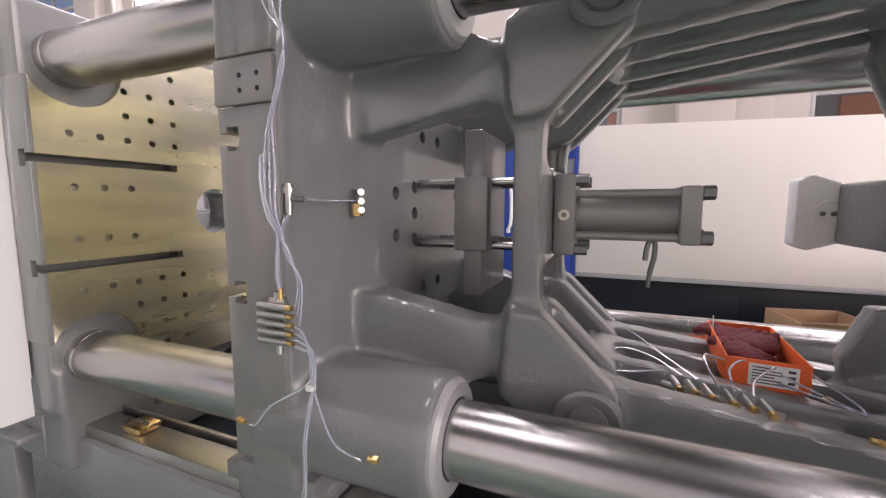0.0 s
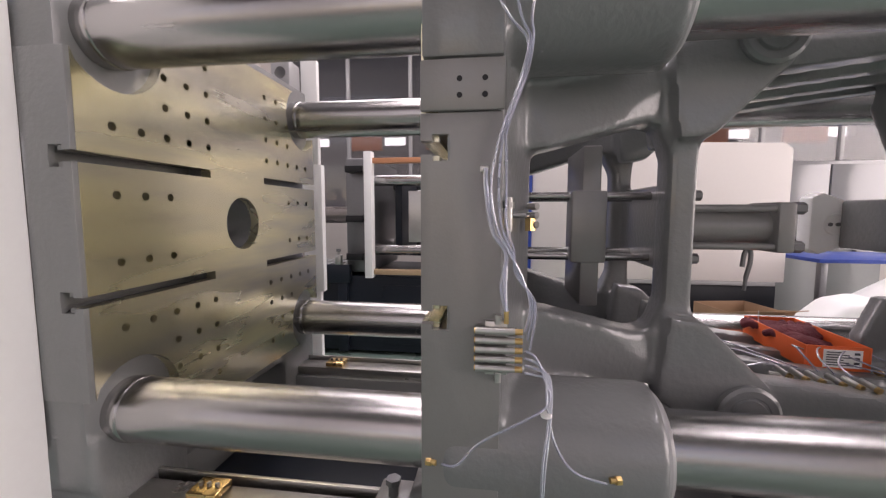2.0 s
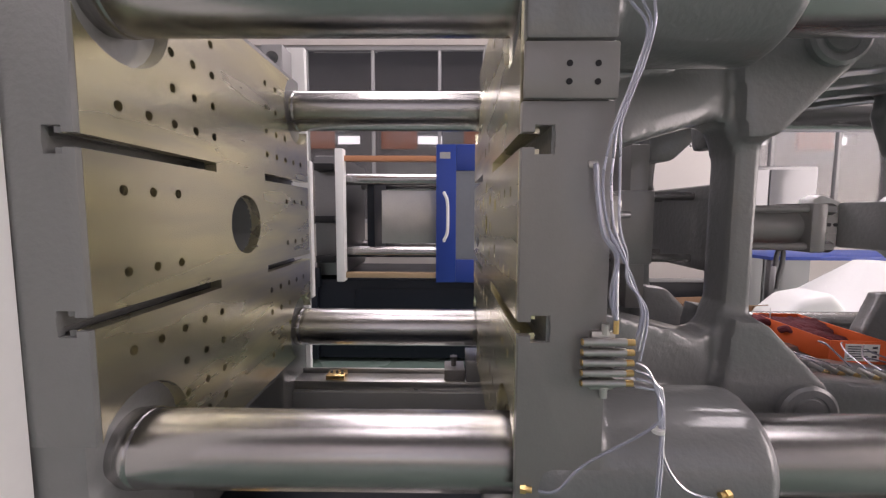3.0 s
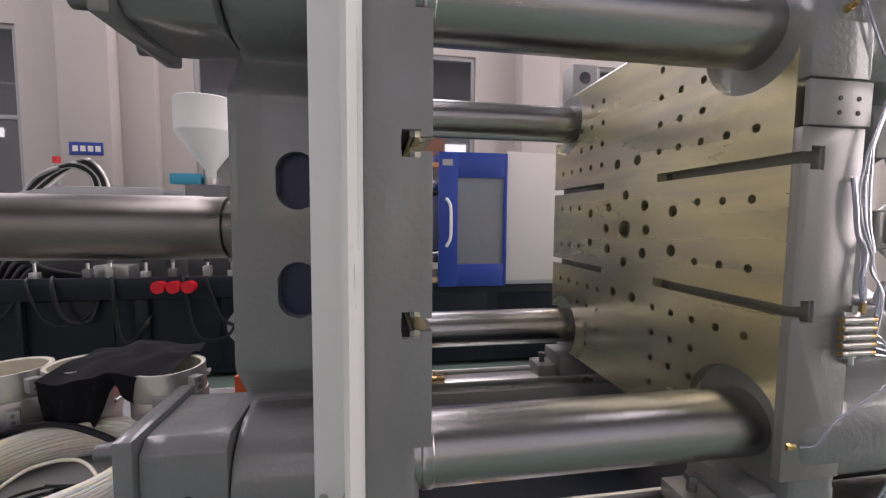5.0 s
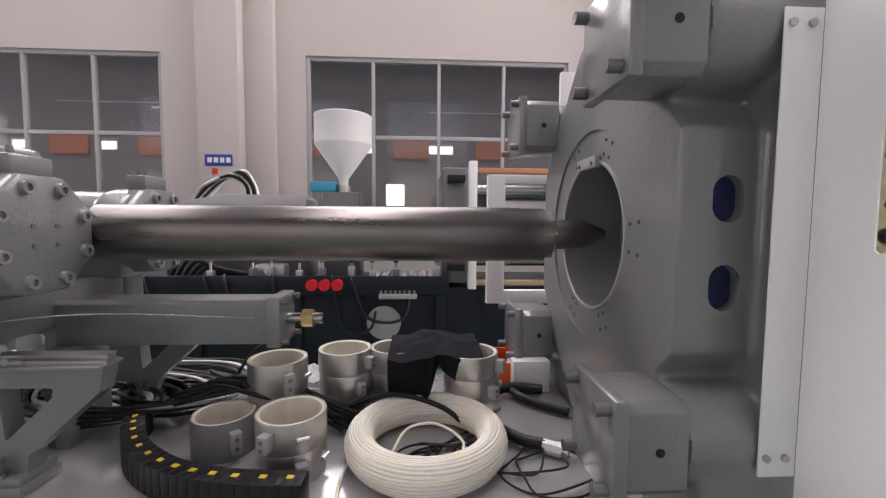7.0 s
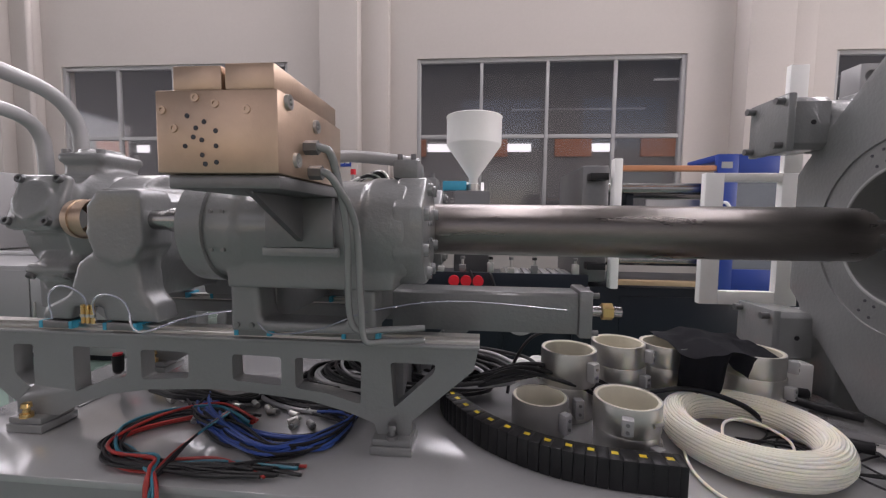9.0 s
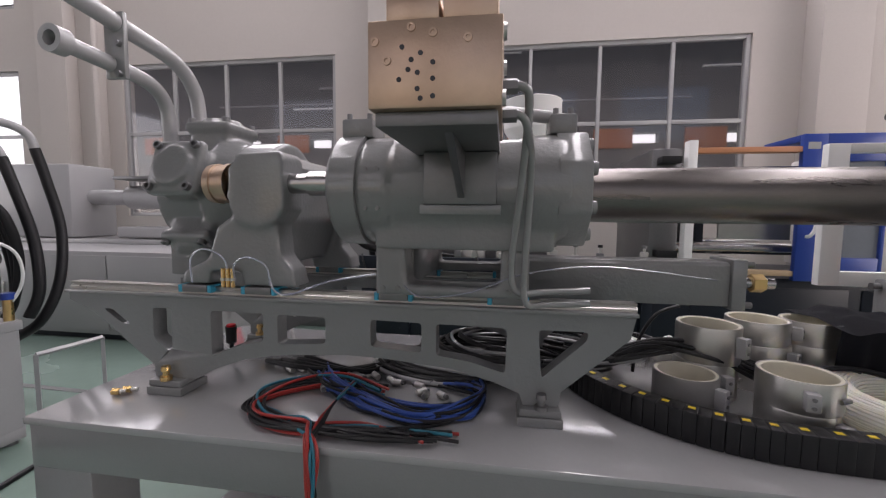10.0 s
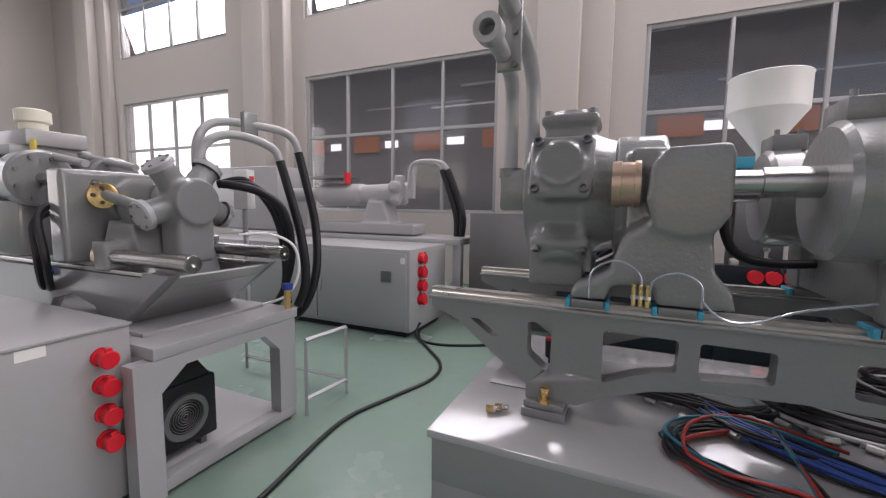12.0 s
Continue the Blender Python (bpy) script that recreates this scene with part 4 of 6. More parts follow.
def injection_cylinder(y):
    """One of the two injection cylinders either side of the barrel."""
    cyl = thing("injection_cylinder", "grey cast injection cylinder with octagonal bolted end caps", "hydraulic cylinder", "injection cylinders")
    bm = bm_new()
    rod(bm, (-3.6, y, CZ), (-3.04, y, CZ), 0.131, 48)
    rod(bm, (-3.575, y, CZ), (-3.50, y, CZ), 0.14, 48)
    rod(bm, (-3.17, y, CZ), (-3.07, y, CZ), 0.14, 48)
    box(bm, -3.54, -3.10, y - 0.10, y + 0.10, 1.175, 1.25)
    cast(part("tube_body", bm, CAST, cyl), 0.008, 4)
    part("rear_cap", lathe(bm_new(), (-3.655, y, CZ), (1, 0, 0), [(0, 0), (0, 0.132), (0.012, 0.145), (0.077, 0.147), (0.077, 0)], 48), CAST, cyl)
    part("front_cap", prism(bm_new(), "x", octagon(y, CZ, 0.148), -3.10, -3.024, 0.008), CAST, cyl)
    for k in range(8):
        a = radians(22.5 + 45 * k)
        p = Vector((-3.024, y + 0.116 * math.cos(a), CZ + 0.116 * math.sin(a)))
        part("cap_bolt", lathe(bm_new(), p, (1, 0, 0), [(0, 0.017), (0.001, 0.017), (0.012, 0.0155), (0.012, 0.008), (0.004, 0.008), (0.004, 0)], 18), GREY, cyl)
    for dy in (-0.03, 0.03):
        for dz in (-0.025, 0.02):
            part("plug", rod(bm_new(), (-3.025, y + dy, CZ + dz), (-3.022, y + dy, CZ + dz), 0.006, 12), IRON, cyl)
    for x0, x1 in ((-3.645, -3.56), (-3.115, -3.05)):
        boss = part("port_block", box(bm_new(), x0, x1, y - 0.05, y + 0.06, CZ + 0.135, 1.508, 0.006), CAST, cyl)
        for dx in (0.015, x1 - x0 - 0.015):
            part("stud", rod(bm_new(), (x0 + dx, y - 0.03, 1.508), (x0 + dx, y - 0.03, 1.524), 0.007, 10), IRON, boss)
    for x in (-3.55, -3.52):
        for z in (1.275, 1.37):
            part("plug", rod(bm_new(), (x, y - 0.138, z), (x, y - 0.144, z), 0.005, 10), IRON, cyl)
    part("piston_rod", lathe(bm_new(), (-3.90, y, CZ + 0.02), (1, 0, 0), [(0, 0), (0, 0.028), (0.14, 0.028), (0.141, 0.034), (0.25, 0.034)], 28), CHROME, cyl)
    return cyl


injection_cylinder(0.825)
injection_cylinder(1.267)
saddle = thing("carriage_saddle", "grey cast saddle carrying the injection cylinders", "saddle")
for y0, y1 in ((0.745, 0.84), (1.255, 1.35)):
    bm = prism(bm_new(), "y", [(-3.545, 1.053), (-3.155, 1.053), (-3.155, 1.17), (-3.222, 1.20), (-3.228, 1.082), (-3.462, 1.082), (-3.47, 1.20), (-3.545, 1.19)], y0, y1)
    cheek = cast(part("side_cheek", bm, CAST, saddle), 0.008, 3)
    for x in (-3.525, -3.485, -3.205, -3.175):
        part("screw", rod(bm_new(), (x, y0 + 0.001, 1.072), (x, y0 - 0.006, 1.072), 0.007, 10), IRON, cheek)
part("cross_beam", box(bm_new(), -3.54, -3.465, 0.841, 1.254, 1.06, 1.18, 0.006), CAST, saddle)
part("cross_beam", box(bm_new(), -3.225, -3.16, 0.841, 1.254, 1.06, 1.18, 0.006), CAST, saddle)

manifold = thing("valve_manifold", "coppery machined hydraulic manifold block on a bracket", "manifold")
part("lower_block", box(bm_new(), -3.442, -3.226, 0.395, 0.70, 1.43, 1.568, 0.003), COPPER, manifold)
part("upper_block", box(bm_new(), -3.413, -3.326, 0.40, 0.69, 1.5685, 1.609, 0.003), COPPER, manifold)
part("upper_block", box(bm_new(), -3.320, -3.234, 0.40, 0.69, 1.5685, 1.612, 0.003), COPPER, manifold)
bm = bm_new()
box(bm, -3.435, -3.232, 0.41, 0.83, 1.405, 1.429, 0.003)
box(bm, -3.405, -3.237, 0.672, 0.69, 1.285, 1.404, 0.003)
prism(bm, "x", [(0.671, 1.404), (0.671, 1.30), (0.46, 1.404)], -3.325, -3.31)
part("bracket", bm, IRON, manifold)
part("bracket_strip", box(bm_new(), -3.415, -3.227, 0.676, 0.692, 1.262, 1.284, 0.002), CAST, manifold)
rnd = random.Random(4)
for x, z in ((-3.39, 1.475), (-3.375, 1.49), (-3.36, 1.46), (-3.355, 1.515), (-3.335, 1.475), (-3.335, 1.50), (-3.385, 1.525), (-3.355, 1.445), (-3.335, 1.448), (-3.37, 1.505), (-3.36, 1.485)):
    part("port", rod(bm_new(), (x, 0.3952, z), (x, 0.3942, z), 0.0042, 12), INK, manifold)
for x, z in ((-3.43, 1.535), (-3.41, 1.505), (-3.28, 1.535), (-3.37, 1.555), (-3.335, 1.545)):
    part("plug", lathe(bm_new(), (x, 0.395, z), (0, -1, 0), [(0, 0.0075), (0.002, 0.007), (0.002, 0.0035), (0.0005, 0.003), (0.0005, 0)], 16), COPPER, manifold)
for z, y in ((1.555, 0.43), (1.54, 0.55), (1.46, 0.46), (1.50, 0.62)):
    part("plug", lathe(bm_new(), (-3.226, y, z), (1, 0, 0), [(0, 0.014), (0.006, 0.013), (0.006, 0.006), (0.002, 0.005), (0.002, 0)], 16), STEEL, manifold)
for k, (y, z) in enumerate(((0.50, 1.49), (0.52, 1.445))):
    pipe = thing("oil_pipe", "bent grey steel oil pipe with a union nut", "pipe", "oil pipes on the carriage")
    part("tube", tube(bm_new(), [(-3.226, y, z), (-3.195, y, z), (-3.178, y + 0.02, z - 0.025), (-3.185 + 0.02 * k, 0.62, 1.32 + 0.02 * k), (-3.20 + 0.03 * k, 0.675, 1.15), (-3.185 + 0.02 * k, 0.69, 1.085 - 0.025 * k), (-3.12, 0.70, 1.085 - 0.03 * k), (-3.02, 0.71, 1.09 - 0.03 * k)], 0.008, 12), GREY, pipe)
    part("union_nut", rod(bm_new(), (-3.2265, y, z), (-3.20, y, z), 0.014, 6), IRON, pipe)
top_pipe = thing("cross_pipe", "bright grey steel pipe along the cylinder top", "pipe")
part("tube", tube(bm_new(), [(-3.30, 0.75, 1.50), (-3.24, 0.80, 1.52), (-3.12, 0.84, 1.515), (-3.06, 0.85, 1.505)], 0.016, 14), GREYL, top_pipe)

FRAME_OUT = [(-4.545, 1.012), (-4.545, 0.99), (-4.46, 0.955), (-4.29, 0.825), (-4.255, 0.80), (-4.255, 0.765), (-4.12, 0.765), (-4.054, 0.80), (-3.95, 0.838), (-3.827, 0.858),
             (-3.65, 0.868), (-3.541, 0.866), (-3.35, 0.849), (-3.238, 0.821), (-3.17, 0.795), (-3.16, 0.765), (-3.07, 0.765), (-3.065, 0.806), (-2.90, 0.955), (-2.888, 1.012)]


def rounded_corners(outline, r, steps=3):
    """An outline with every corner rounded off."""
    pts = [Vector(p) for p in outline]
    out = []
    for i, p in enumerate(pts):
        u = (pts[i - 1] - p).normalized() * r
        v = (pts[(i + 1) % len(pts)] - p).normalized() * r
        for k in range(steps + 1):
            t = k / steps
            q = p + u * (1 - t) ** 2 + v * t ** 2
            out.append((q.x, q.y))
    return out


def rail_frame(y0, y1):
    f = thing("guide_frame", "grey cast guide frame with openings and a steel rail", "frame", "guide frames")
    web = part("web", prism(bm_new(), "y", FRAME_OUT, y0, y1), CAST, f)
    c = bm_new()
    for outline in (((-4.425, 0.966), (-4.395, 0.967), (-4.333, 0.922), (-4.359, 0.921)),
                    ((-4.255, 0.976), (-4.19, 0.976), (-4.193, 0.852), (-4.208, 0.845), (-4.255, 0.885)),
                    ((-4.063, 0.976), (-3.895, 0.974), (-3.897, 0.894), (-3.98, 0.875), (-4.063, 0.838)),
                    ((-3.852, 0.974), (-3.706, 0.972), (-3.708, 0.897), (-3.852, 0.886)),
                    ((-3.576, 0.972), (-3.433, 0.970), (-3.433, 0.888), (-3.576, 0.897)),
                    ((-3.393, 0.970), (-3.205, 0.968), (-3.208, 0.846), (-3.30, 0.872), (-3.393, 0.884)),
                    ((-3.125, 0.968), (-3.0, 0.968), (-3.005, 0.945), (-3.115, 0.84))):
        prism(c, "y", rounded_corners(outline, 0.011), y0 - 0.1, y1 + 0.1)
    cut(web, c)
    part("top_bar", box(bm_new(), -4.55, -2.885, y0 - 0.012, y1 + 0.012, 1.0125, 1.022, 0.002), CAST, f)
    part("rail", prism(bm_new(), "x", [(y0 + 0.008, 1.0225), (y1 - 0.008, 1.0225), (y1 - 0.008, 1.03), (y1 - 0.014, 1.036), (y1 - 0.008, 1.044), (y0 + 0.008, 1.044), (y0 + 0.014, 1.036), (y0 + 0.008, 1.03)], -4.55, -2.885), STEEL, f)
    for x in (-4.20, -3.115):
        part("foot", box(bm_new(), x - 0.06, x + 0.055, y0 - 0.03, y1 + 0.03, 0.7205, 0.745, 0.003), CAST, f)
        part("foot", box(bm_new(), x - 0.055, x + 0.05, y0 - 0.025, y1 + 0.025, 0.7455, 0.7645, 0.003), CAST, f)
        part("levelling_bolt", lathe(bm_new(), (x, y0 - 0.02, 0.765), (0, 0, 1), [(0, 0.016), (0.012, 0.016), (0.012, 0.009), (0.03, 0.009), (0.03, 0.014), (0.042, 0.012), (0.042, 0)], 12), BRASS if x < -4 else IRON, f)
    return f


rail_frame(0.795, 0.845)
rail_frame(1.26, 1.31)
for y in (0.82, 1.285):
    for x in (-4.105, -3.905, -3.51, -3.205):
        car = thing("rail_carriage", "dark rail carriage with cyan end caps", "rail carriage", "rail carriages")
        part("carriage_body", box(bm_new(), x - 0.04, x + 0.04, y - 0.035, y + 0.035, 1.03, 1.052, 0.003), IRON, car)
        for s in (-1, 1):
            part("end_cap", box(bm_new(), x + s * 0.041 - 0.0, x + s * 0.053, y - 0.034, y + 0.034, 1.029, 1.051, 0.002), CYAN, car)

# screw drive
yoke = thing("screw_drive", "grey cast screw drive housing with a side bearing", "drive unit")
bm = bm_new()
rod(bm, (-4.06, CY, CZ), (-3.93, CY, CZ), 0.17, 40)
for s in (-1, 1):
    y = CY + s * 0.214
    prism(bm, "y", [(-3.985, 1.30), (-3.98, 1.385), (-3.945, 1.425), (-3.825, 1.432), (-3.815, 1.41), (-3.815, 1.27), (-3.84, 1.235), (-3.90, 1.22), (-3.96, 1.24)], y - 0.057, y + 0.057)
    prism(bm, "y", [(-4.15, 1.055), (-4.06, 1.055), (-4.05, 1.095), (-3.96, 1.095), (-3.95, 1.055), (-3.79, 1.055), (-3.80, 1.10), (-3.835, 1.14), (-3.845, 1.25), (-3.96, 1.27), (-4.03, 1.22), (-4.06, 1.13), (-4.14, 1.09)], y - 0.045, y + 0.045)
prism(bm, "y", [(-4.03, 1.10), (-3.90, 1.10), (-3.85, 1.24), (-3.84, 1.40), (-3.87, 1.435), (-4.02, 1.44)], 0.86, 1.23)
cast(part("housing", bm, CAST, yoke), 0.008, 5)
for s in (-1, 1):
    y = CY + s * 0.214
    part("brass_bush", lathe(bm_new(), (-4.062, y, CZ + 0.02), (1, 0, 0), [(0, 0.03), (0, 0.056), (0.02, 0.058), (0.021, 0.054), (0.05, 0.054), (0.051, 0.058), (0.064, 0.058)], 32), COPPER if s < 0 else BRASS, yoke)
motor = thing("hydraulic_motor", "grey cast radial piston hydraulic motor with lobed cover", "motor")
bm = bm_new()
rod(bm, (-4.30, CY, CZ), (-4.13, CY, CZ), 0.175, 40)
rod(bm, (-4.14, CY, CZ), (-4.03, CY, CZ), 0.19, 36, 0.15)
for k in range(5):
    a = radians(90 + 72 * k)
    lobe = bm_new()
    box(lobe, -0.072, 0.072, -0.078, 0.078, 0.08, 0.222, 0.02)
    box(lobe, -0.082, 0.082, -0.086, 0.086, 0.20, 0.236, 0.012)
    rod(lobe, (0, 0, 0.23), (0, 0, 0.25), 0.062, 28)
    bmesh.ops.transform(lobe, matrix=Matrix.Translation((-4.19, CY, CZ)) @ Matrix.Rotation(a - math.pi / 2, 4, "X"), verts=lobe.verts)
    spare = bpy.data.meshes.new("lobe")
    lobe.to_mesh(spare)
    lobe.free()
    bm.from_mesh(spare)
    bpy.data.meshes.remove(spare)
box(bm, -4.28, -4.13, CY - 0.15, CY - 0.06, 1.06, 1.3)
box(bm, -4.28, -4.13, CY + 0.06, CY + 0.15, 1.06, 1.3)
cast(part("motor_body", bm, CAST, motor), 0.007, 4)
for k in range(5):
    a = radians(90 + 72 * k)
    d, e = Vector((0, math.cos(a), math.sin(a))), Vector((0, -math.sin(a), math.cos(a)))
    for dx in (-0.062, 0.062):
        for de in (-0.066, 0.066):
            p = Vector((-4.19 + dx, CY, CZ)) + d * 0.232 + e * de
            part("cap_screw", lathe(bm_new(), p, d, [(0, 0.013), (0.014, 0.013), (0.015, 0.012), (0.015, 0.007), (0.006, 0.006), (0.006, 0)], 14), IRON, motor)
part("valve_block", box(bm_new(), -4.40, -4.275, CY - 0.06, CY + 0.09, CZ - 0.05, CZ + 0.08, 0.01), CAST, motor)
for nm, pts, r in (("tube", [(-4.375, 1.02, 1.38), (-4.375, 1.02, 1.55), (-4.37, 1.0, 1.63), (-4.358, 0.93, 1.672), (-4.345, 0.80, 1.682), (-4.334, 0.66, 1.686)], 0.022),
                   ("tube", [(-4.325, 1.10, 1.38), (-4.325, 1.10, 1.62), (-4.325, 1.07, 1.71), (-4.325, 0.99, 1.765), (-4.322, 0.82, 1.79), (-4.32, 0.55, 1.825), (-4.32, 0.30, 1.86)], 0.024)):
    pipe = thing("oil_pipe", "thick bent grey painted oil pipe on the motor", "pipe", "motor pipes")
    part(nm, tube(bm_new(), pts, r, 20), GREYL, pipe)
    part("flange", rod(bm_new(), Vector(pts[0]) - Vector((0, 0, 0.0)), Vector(pts[0]) + Vector((0, 0, 0.03)), r + 0.014, 24), IRON, pipe)
    if r < 0.023:
        part("open_end", lathe(bm_new(), pts[-1], (0, -1, 0), [(0, r), (0.005, r + 0.012), (0.04, r + 0.012), (0.04, r - 0.003), (0, r - 0.003)], 24), GREYL, pipe)
clampbar = thing("pipe_clamp", "grey pipe clamp bar holding two oil pipes", "clamp")
part("bar", box(bm_new(), -4.36, -4.295, 0.785, 0.80, 1.64, 1.825, 0.004), GREY, clampbar)
for z in (1.735, 1.652):
    part("clamp_screw", rod(bm_new(), (-4.31, 0.785, z), (-4.31, 0.772, z), 0.009, 8), IRON, clampbar)

solo("drive_hose", tube(bm_new(), [(-3.80, 1.16, 1.34), (-3.765, 1.15, 1.28), (-3.755, 1.14, 1.21), (-3.72, 1.14, 1.155), (-3.64, 1.14, 1.135), (-3.54, 1.15, 1.14)], 0.013, 12), BLACK, "short black rubber hose behind the screw drive", "hose")
# carriage cylinder
for y in (1.048,):
    shot = thing("carriage_cylinder", "grey square carriage cylinder with a brass nut on its rod", "hydraulic cylinder")
    part("body", prism(bm_new(), "x", [(y - 0.06, 1.01), (y + 0.06, 1.01), (y + 0.06, 1.125), (y + 0.05, 1.135), (y - 0.05, 1.135), (y - 0.06, 1.125)], -3.16, -2.585, 0.002), CAST, shot)
    part("head", box(bm_new(), -2.584, -2.545, y - 0.07, y + 0.07, 1.0, 1.145, 0.005), CAST, shot)
    part("rod", rod(bm_new(), (-2.545, y, 1.071), (-2.44, y, 1.071), 0.016, 20), CHROME, shot)
    part("nut", rod(bm_new(), (-2.50, y, 1.071), (-2.468, y, 1.071), 0.027, 6), BRASS, shot)
    for dy in (-0.055, 0.055):
        for z in (1.015, 1.13):
            part("bolt", rod(bm_new(), (-2.545, y + dy, z), (-2.525, y + dy, z), 0.009, 12), IRON, shot)
    part("support", box(bm_new(), -3.16, -3.12, y - 0.08, y + 0.08, 0.7205, 1.009, 0.004), CAST, shot)

# lubrication tubes on the drive
for k, (x0, x1, h) in enumerate(((-4.10, -3.985, 0.10), (-3.965, -3.86, 0.08))):
    lube = solo("lubrication_tube", tube(bm_new(), [(x0, 0.775, 1.06), (x0 + 0.005, 0.765, 1.06 + h * 0.7), ((x0 + x1) / 2, 0.755, 1.06 + h), (x1 - 0.005, 0.765, 1.06 + h * 0.7), (x1, 0.775, 1.06)], 0.0027, 8), TUBE, "thin clear lubrication tube looped over the drive foot", "tube", "lubrication tubes")
solo("lubrication_tube", tube(bm_new(), [(-3.86, 0.775, 1.08), (-3.83, 0.75, 1.05), (-3.78, 0.74, 1.045), (-3.68, 0.76, 1.08), (-3.56, 0.79, 1.10)], 0.0027, 8), TUBE, "thin clear lubrication tube looped over the drive foot", "tube", "lubrication tubes")
solo("lubrication_tube", tube(bm_new(), [(-3.47, 0.745, 1.08), (-3.42, 0.73, 1.055), (-3.30, 0.735, 1.07), (-3.16, 0.75, 1.12), (-2.95, 0.85, 1.13), (-2.62, 0.985, 1.085)], 0.0018, 8), TUBE, "thin clear lubrication tube looped over the drive foot", "tube", "lubrication tubes")
for x in (-4.0, -3.985, -3.97, -3.53, -3.51, -3.49):
    fit_ = thing("grease_fitting", "small brass grease fitting on the carriage", "fitting", "grease fittings")
    part("body", rod(bm_new(), (x, 0.772, 1.052), (x, 0.772, 1.105), 0.0055, 8), BRASS, fit_)
    part("collar", rod(bm_new(), (x, 0.772, 1.07), (x, 0.772, 1.078), 0.008, 6), STEEL, fit_)

# ---- loose things on the machine bed ----
def heater_band(x, y, z, r, h, turn=0.0, mat=None):
    b = thing("heater_band", "round steel heater band with cream ceramic lining", "heater band", "heater bands on the bed", at=(x, y, z))
    b.rotation_euler = (0, 0, radians(turn))
    part("shell", lathe(bm_new(), (0, 0, 0), (0, 0, 1), [(0, r - 0.003), (0, r), (0.004, r + 0.001), (h - 0.004, r + 0.001), (h, r), (h, r - 0.003)], 40), mat or BANDSTEEL, b)
    part("lining", lathe(bm_new(), (0, 0, 0), (0, 0, 1), [(0.002, r - 0.003), (0.002, r - 0.012), (h - 0.003, r - 0.012), (h - 0.001, r - 0.010), (h - 0.001, r - 0.003)], 40), CERAMIC, b)
    box_ = part("terminal_box", box(bm_new(), -0.014, 0.014, -r - 0.028, -r - 0.0005, h * 0.25, h * 0.8, 0.003), GREYL, b)
    for dz in (0.4, 0.65):
        part("terminal", rod(bm_new(), (0, -r - 0.028, h * dz), (0, -r - 0.031, h * dz), 0.005, 10), IRON, box_)
    part("clamp_screw", rod(bm_new(), (r * 0.7, -r * 0.78, h * 0.5), (r * 0.95, -r * 0.55, h * 0.5), 0.006, 8), STEEL, b)
    return b


heater_band(-2.478, 0.86, 0.7205, 0.084, 0.078, 30)
heater_band(-2.478, 0.86, 0.7995, 0.087, 0.078, -18)
heater_band(-2.697, 0.965, 0.7205, 0.083, 0.105, 40, SATIN)
for x, y, n, r in ((-2.593, 1.085, 2, 0.086), (-2.40, 1.18, 3, 0.087), (-2.235, 1.19, 3, 0.084), (-1.985, 1.135, 3, 0.09)):
    h = 0.218 / n
    for k in range(n):
        heater_band(x + 0.004 * (k % 2), y, 0.7205 + k * (h + 0.0005), r + 0.001 * (k % 2), h, 10 + 25 * k)

# black cloth draped over two stacks
bm = bm_new()
NX, NY = 34, 22
grid = {}
rnd = random.Random(8)
for i in range(NX + 1):
    for j in range(NY + 1):
        u, v = i / NX, j / NY
        x = -2.25 + 0.30 * u
        y = 1.06 + 0.24 * v
        z = 0.948 + 0.012 * noise.noise(Vector((x * 18, y * 18, 0))) + 0.012 * math.exp(-((u - 0.45) / 0.2) ** 2) * (0.6 + v)
        drop = max(0.0, 0.35 - v) / 0.35
        if drop > 0:
            y = 1.06 + 0.084 - 0.03 * (1 - drop) - 0.035
            slit = math.exp(-((u - 0.52) / 0.05) ** 2)
            z -= drop * (0.125 + 0.05 * math.sin(u * 7.0) + 0.03 * noise.noise(Vector((u * 6, 1, 2)))) * (1 - 0.55 * slit)
            y += 0.012 * math.sin(u * 26) * drop - 0.01 * drop - 0.03
        grid[i, j] = bm.verts.new((x + 0.006 * noise.noise(Vector((u * 9, v * 9, 4))), y, z))
for i in range(NX):
    for j in range(NY):
        bm.faces.new((grid[i, j], grid[i + 1, j], grid[i + 1, j + 1], grid[i, j + 1]))
bmesh.ops.solidify(bm, geom=list(bm.faces), thickness=0.004)
solo("cloth", bm, CLOTH, "black cloth draped over stacked heater bands", "cloth")

# coil of nylon tube
coil = thing("hose_coil", "wound coil of milky white nylon tube", "hose coil")
rnd = random.Random(5)
bm = bm_new()
pts = []
laps = 58
for k in range(laps * 48 + 1):
    a, lap = 2 * math.pi * k / 48, k / 48
    b = 2 * math.pi * lap / laps * 1.0 + 0.06 * math.sin(lap * 9.1)
    wob = 0.0016 * noise.noise(Vector((math.cos(a) * 2, math.sin(a) * 2, lap)))
    pts.append((-2.13 + (0.181 + (0.036 + wob) * math.cos(b)) * math.cos(a), 0.905 + (0.181 + (0.036 + wob) * math.cos(b)) * math.sin(a), 0.773 + (0.0435 + wob) * math.sin(b)))
tube(bm, pts, 0.0036, 6, 1)
part("winding", bm, HOSE, coil)
part("inner_laps", lathe(bm_new(), (-2.13, 0.905, 0.773), (0, 0, 1), [(0.0445 * math.sin(2 * math.pi * k / 24), 0.181 + 0.037 * math.cos(2 * math.pi * k / 24)) for k in range(25)], 72), HOSE, coil)
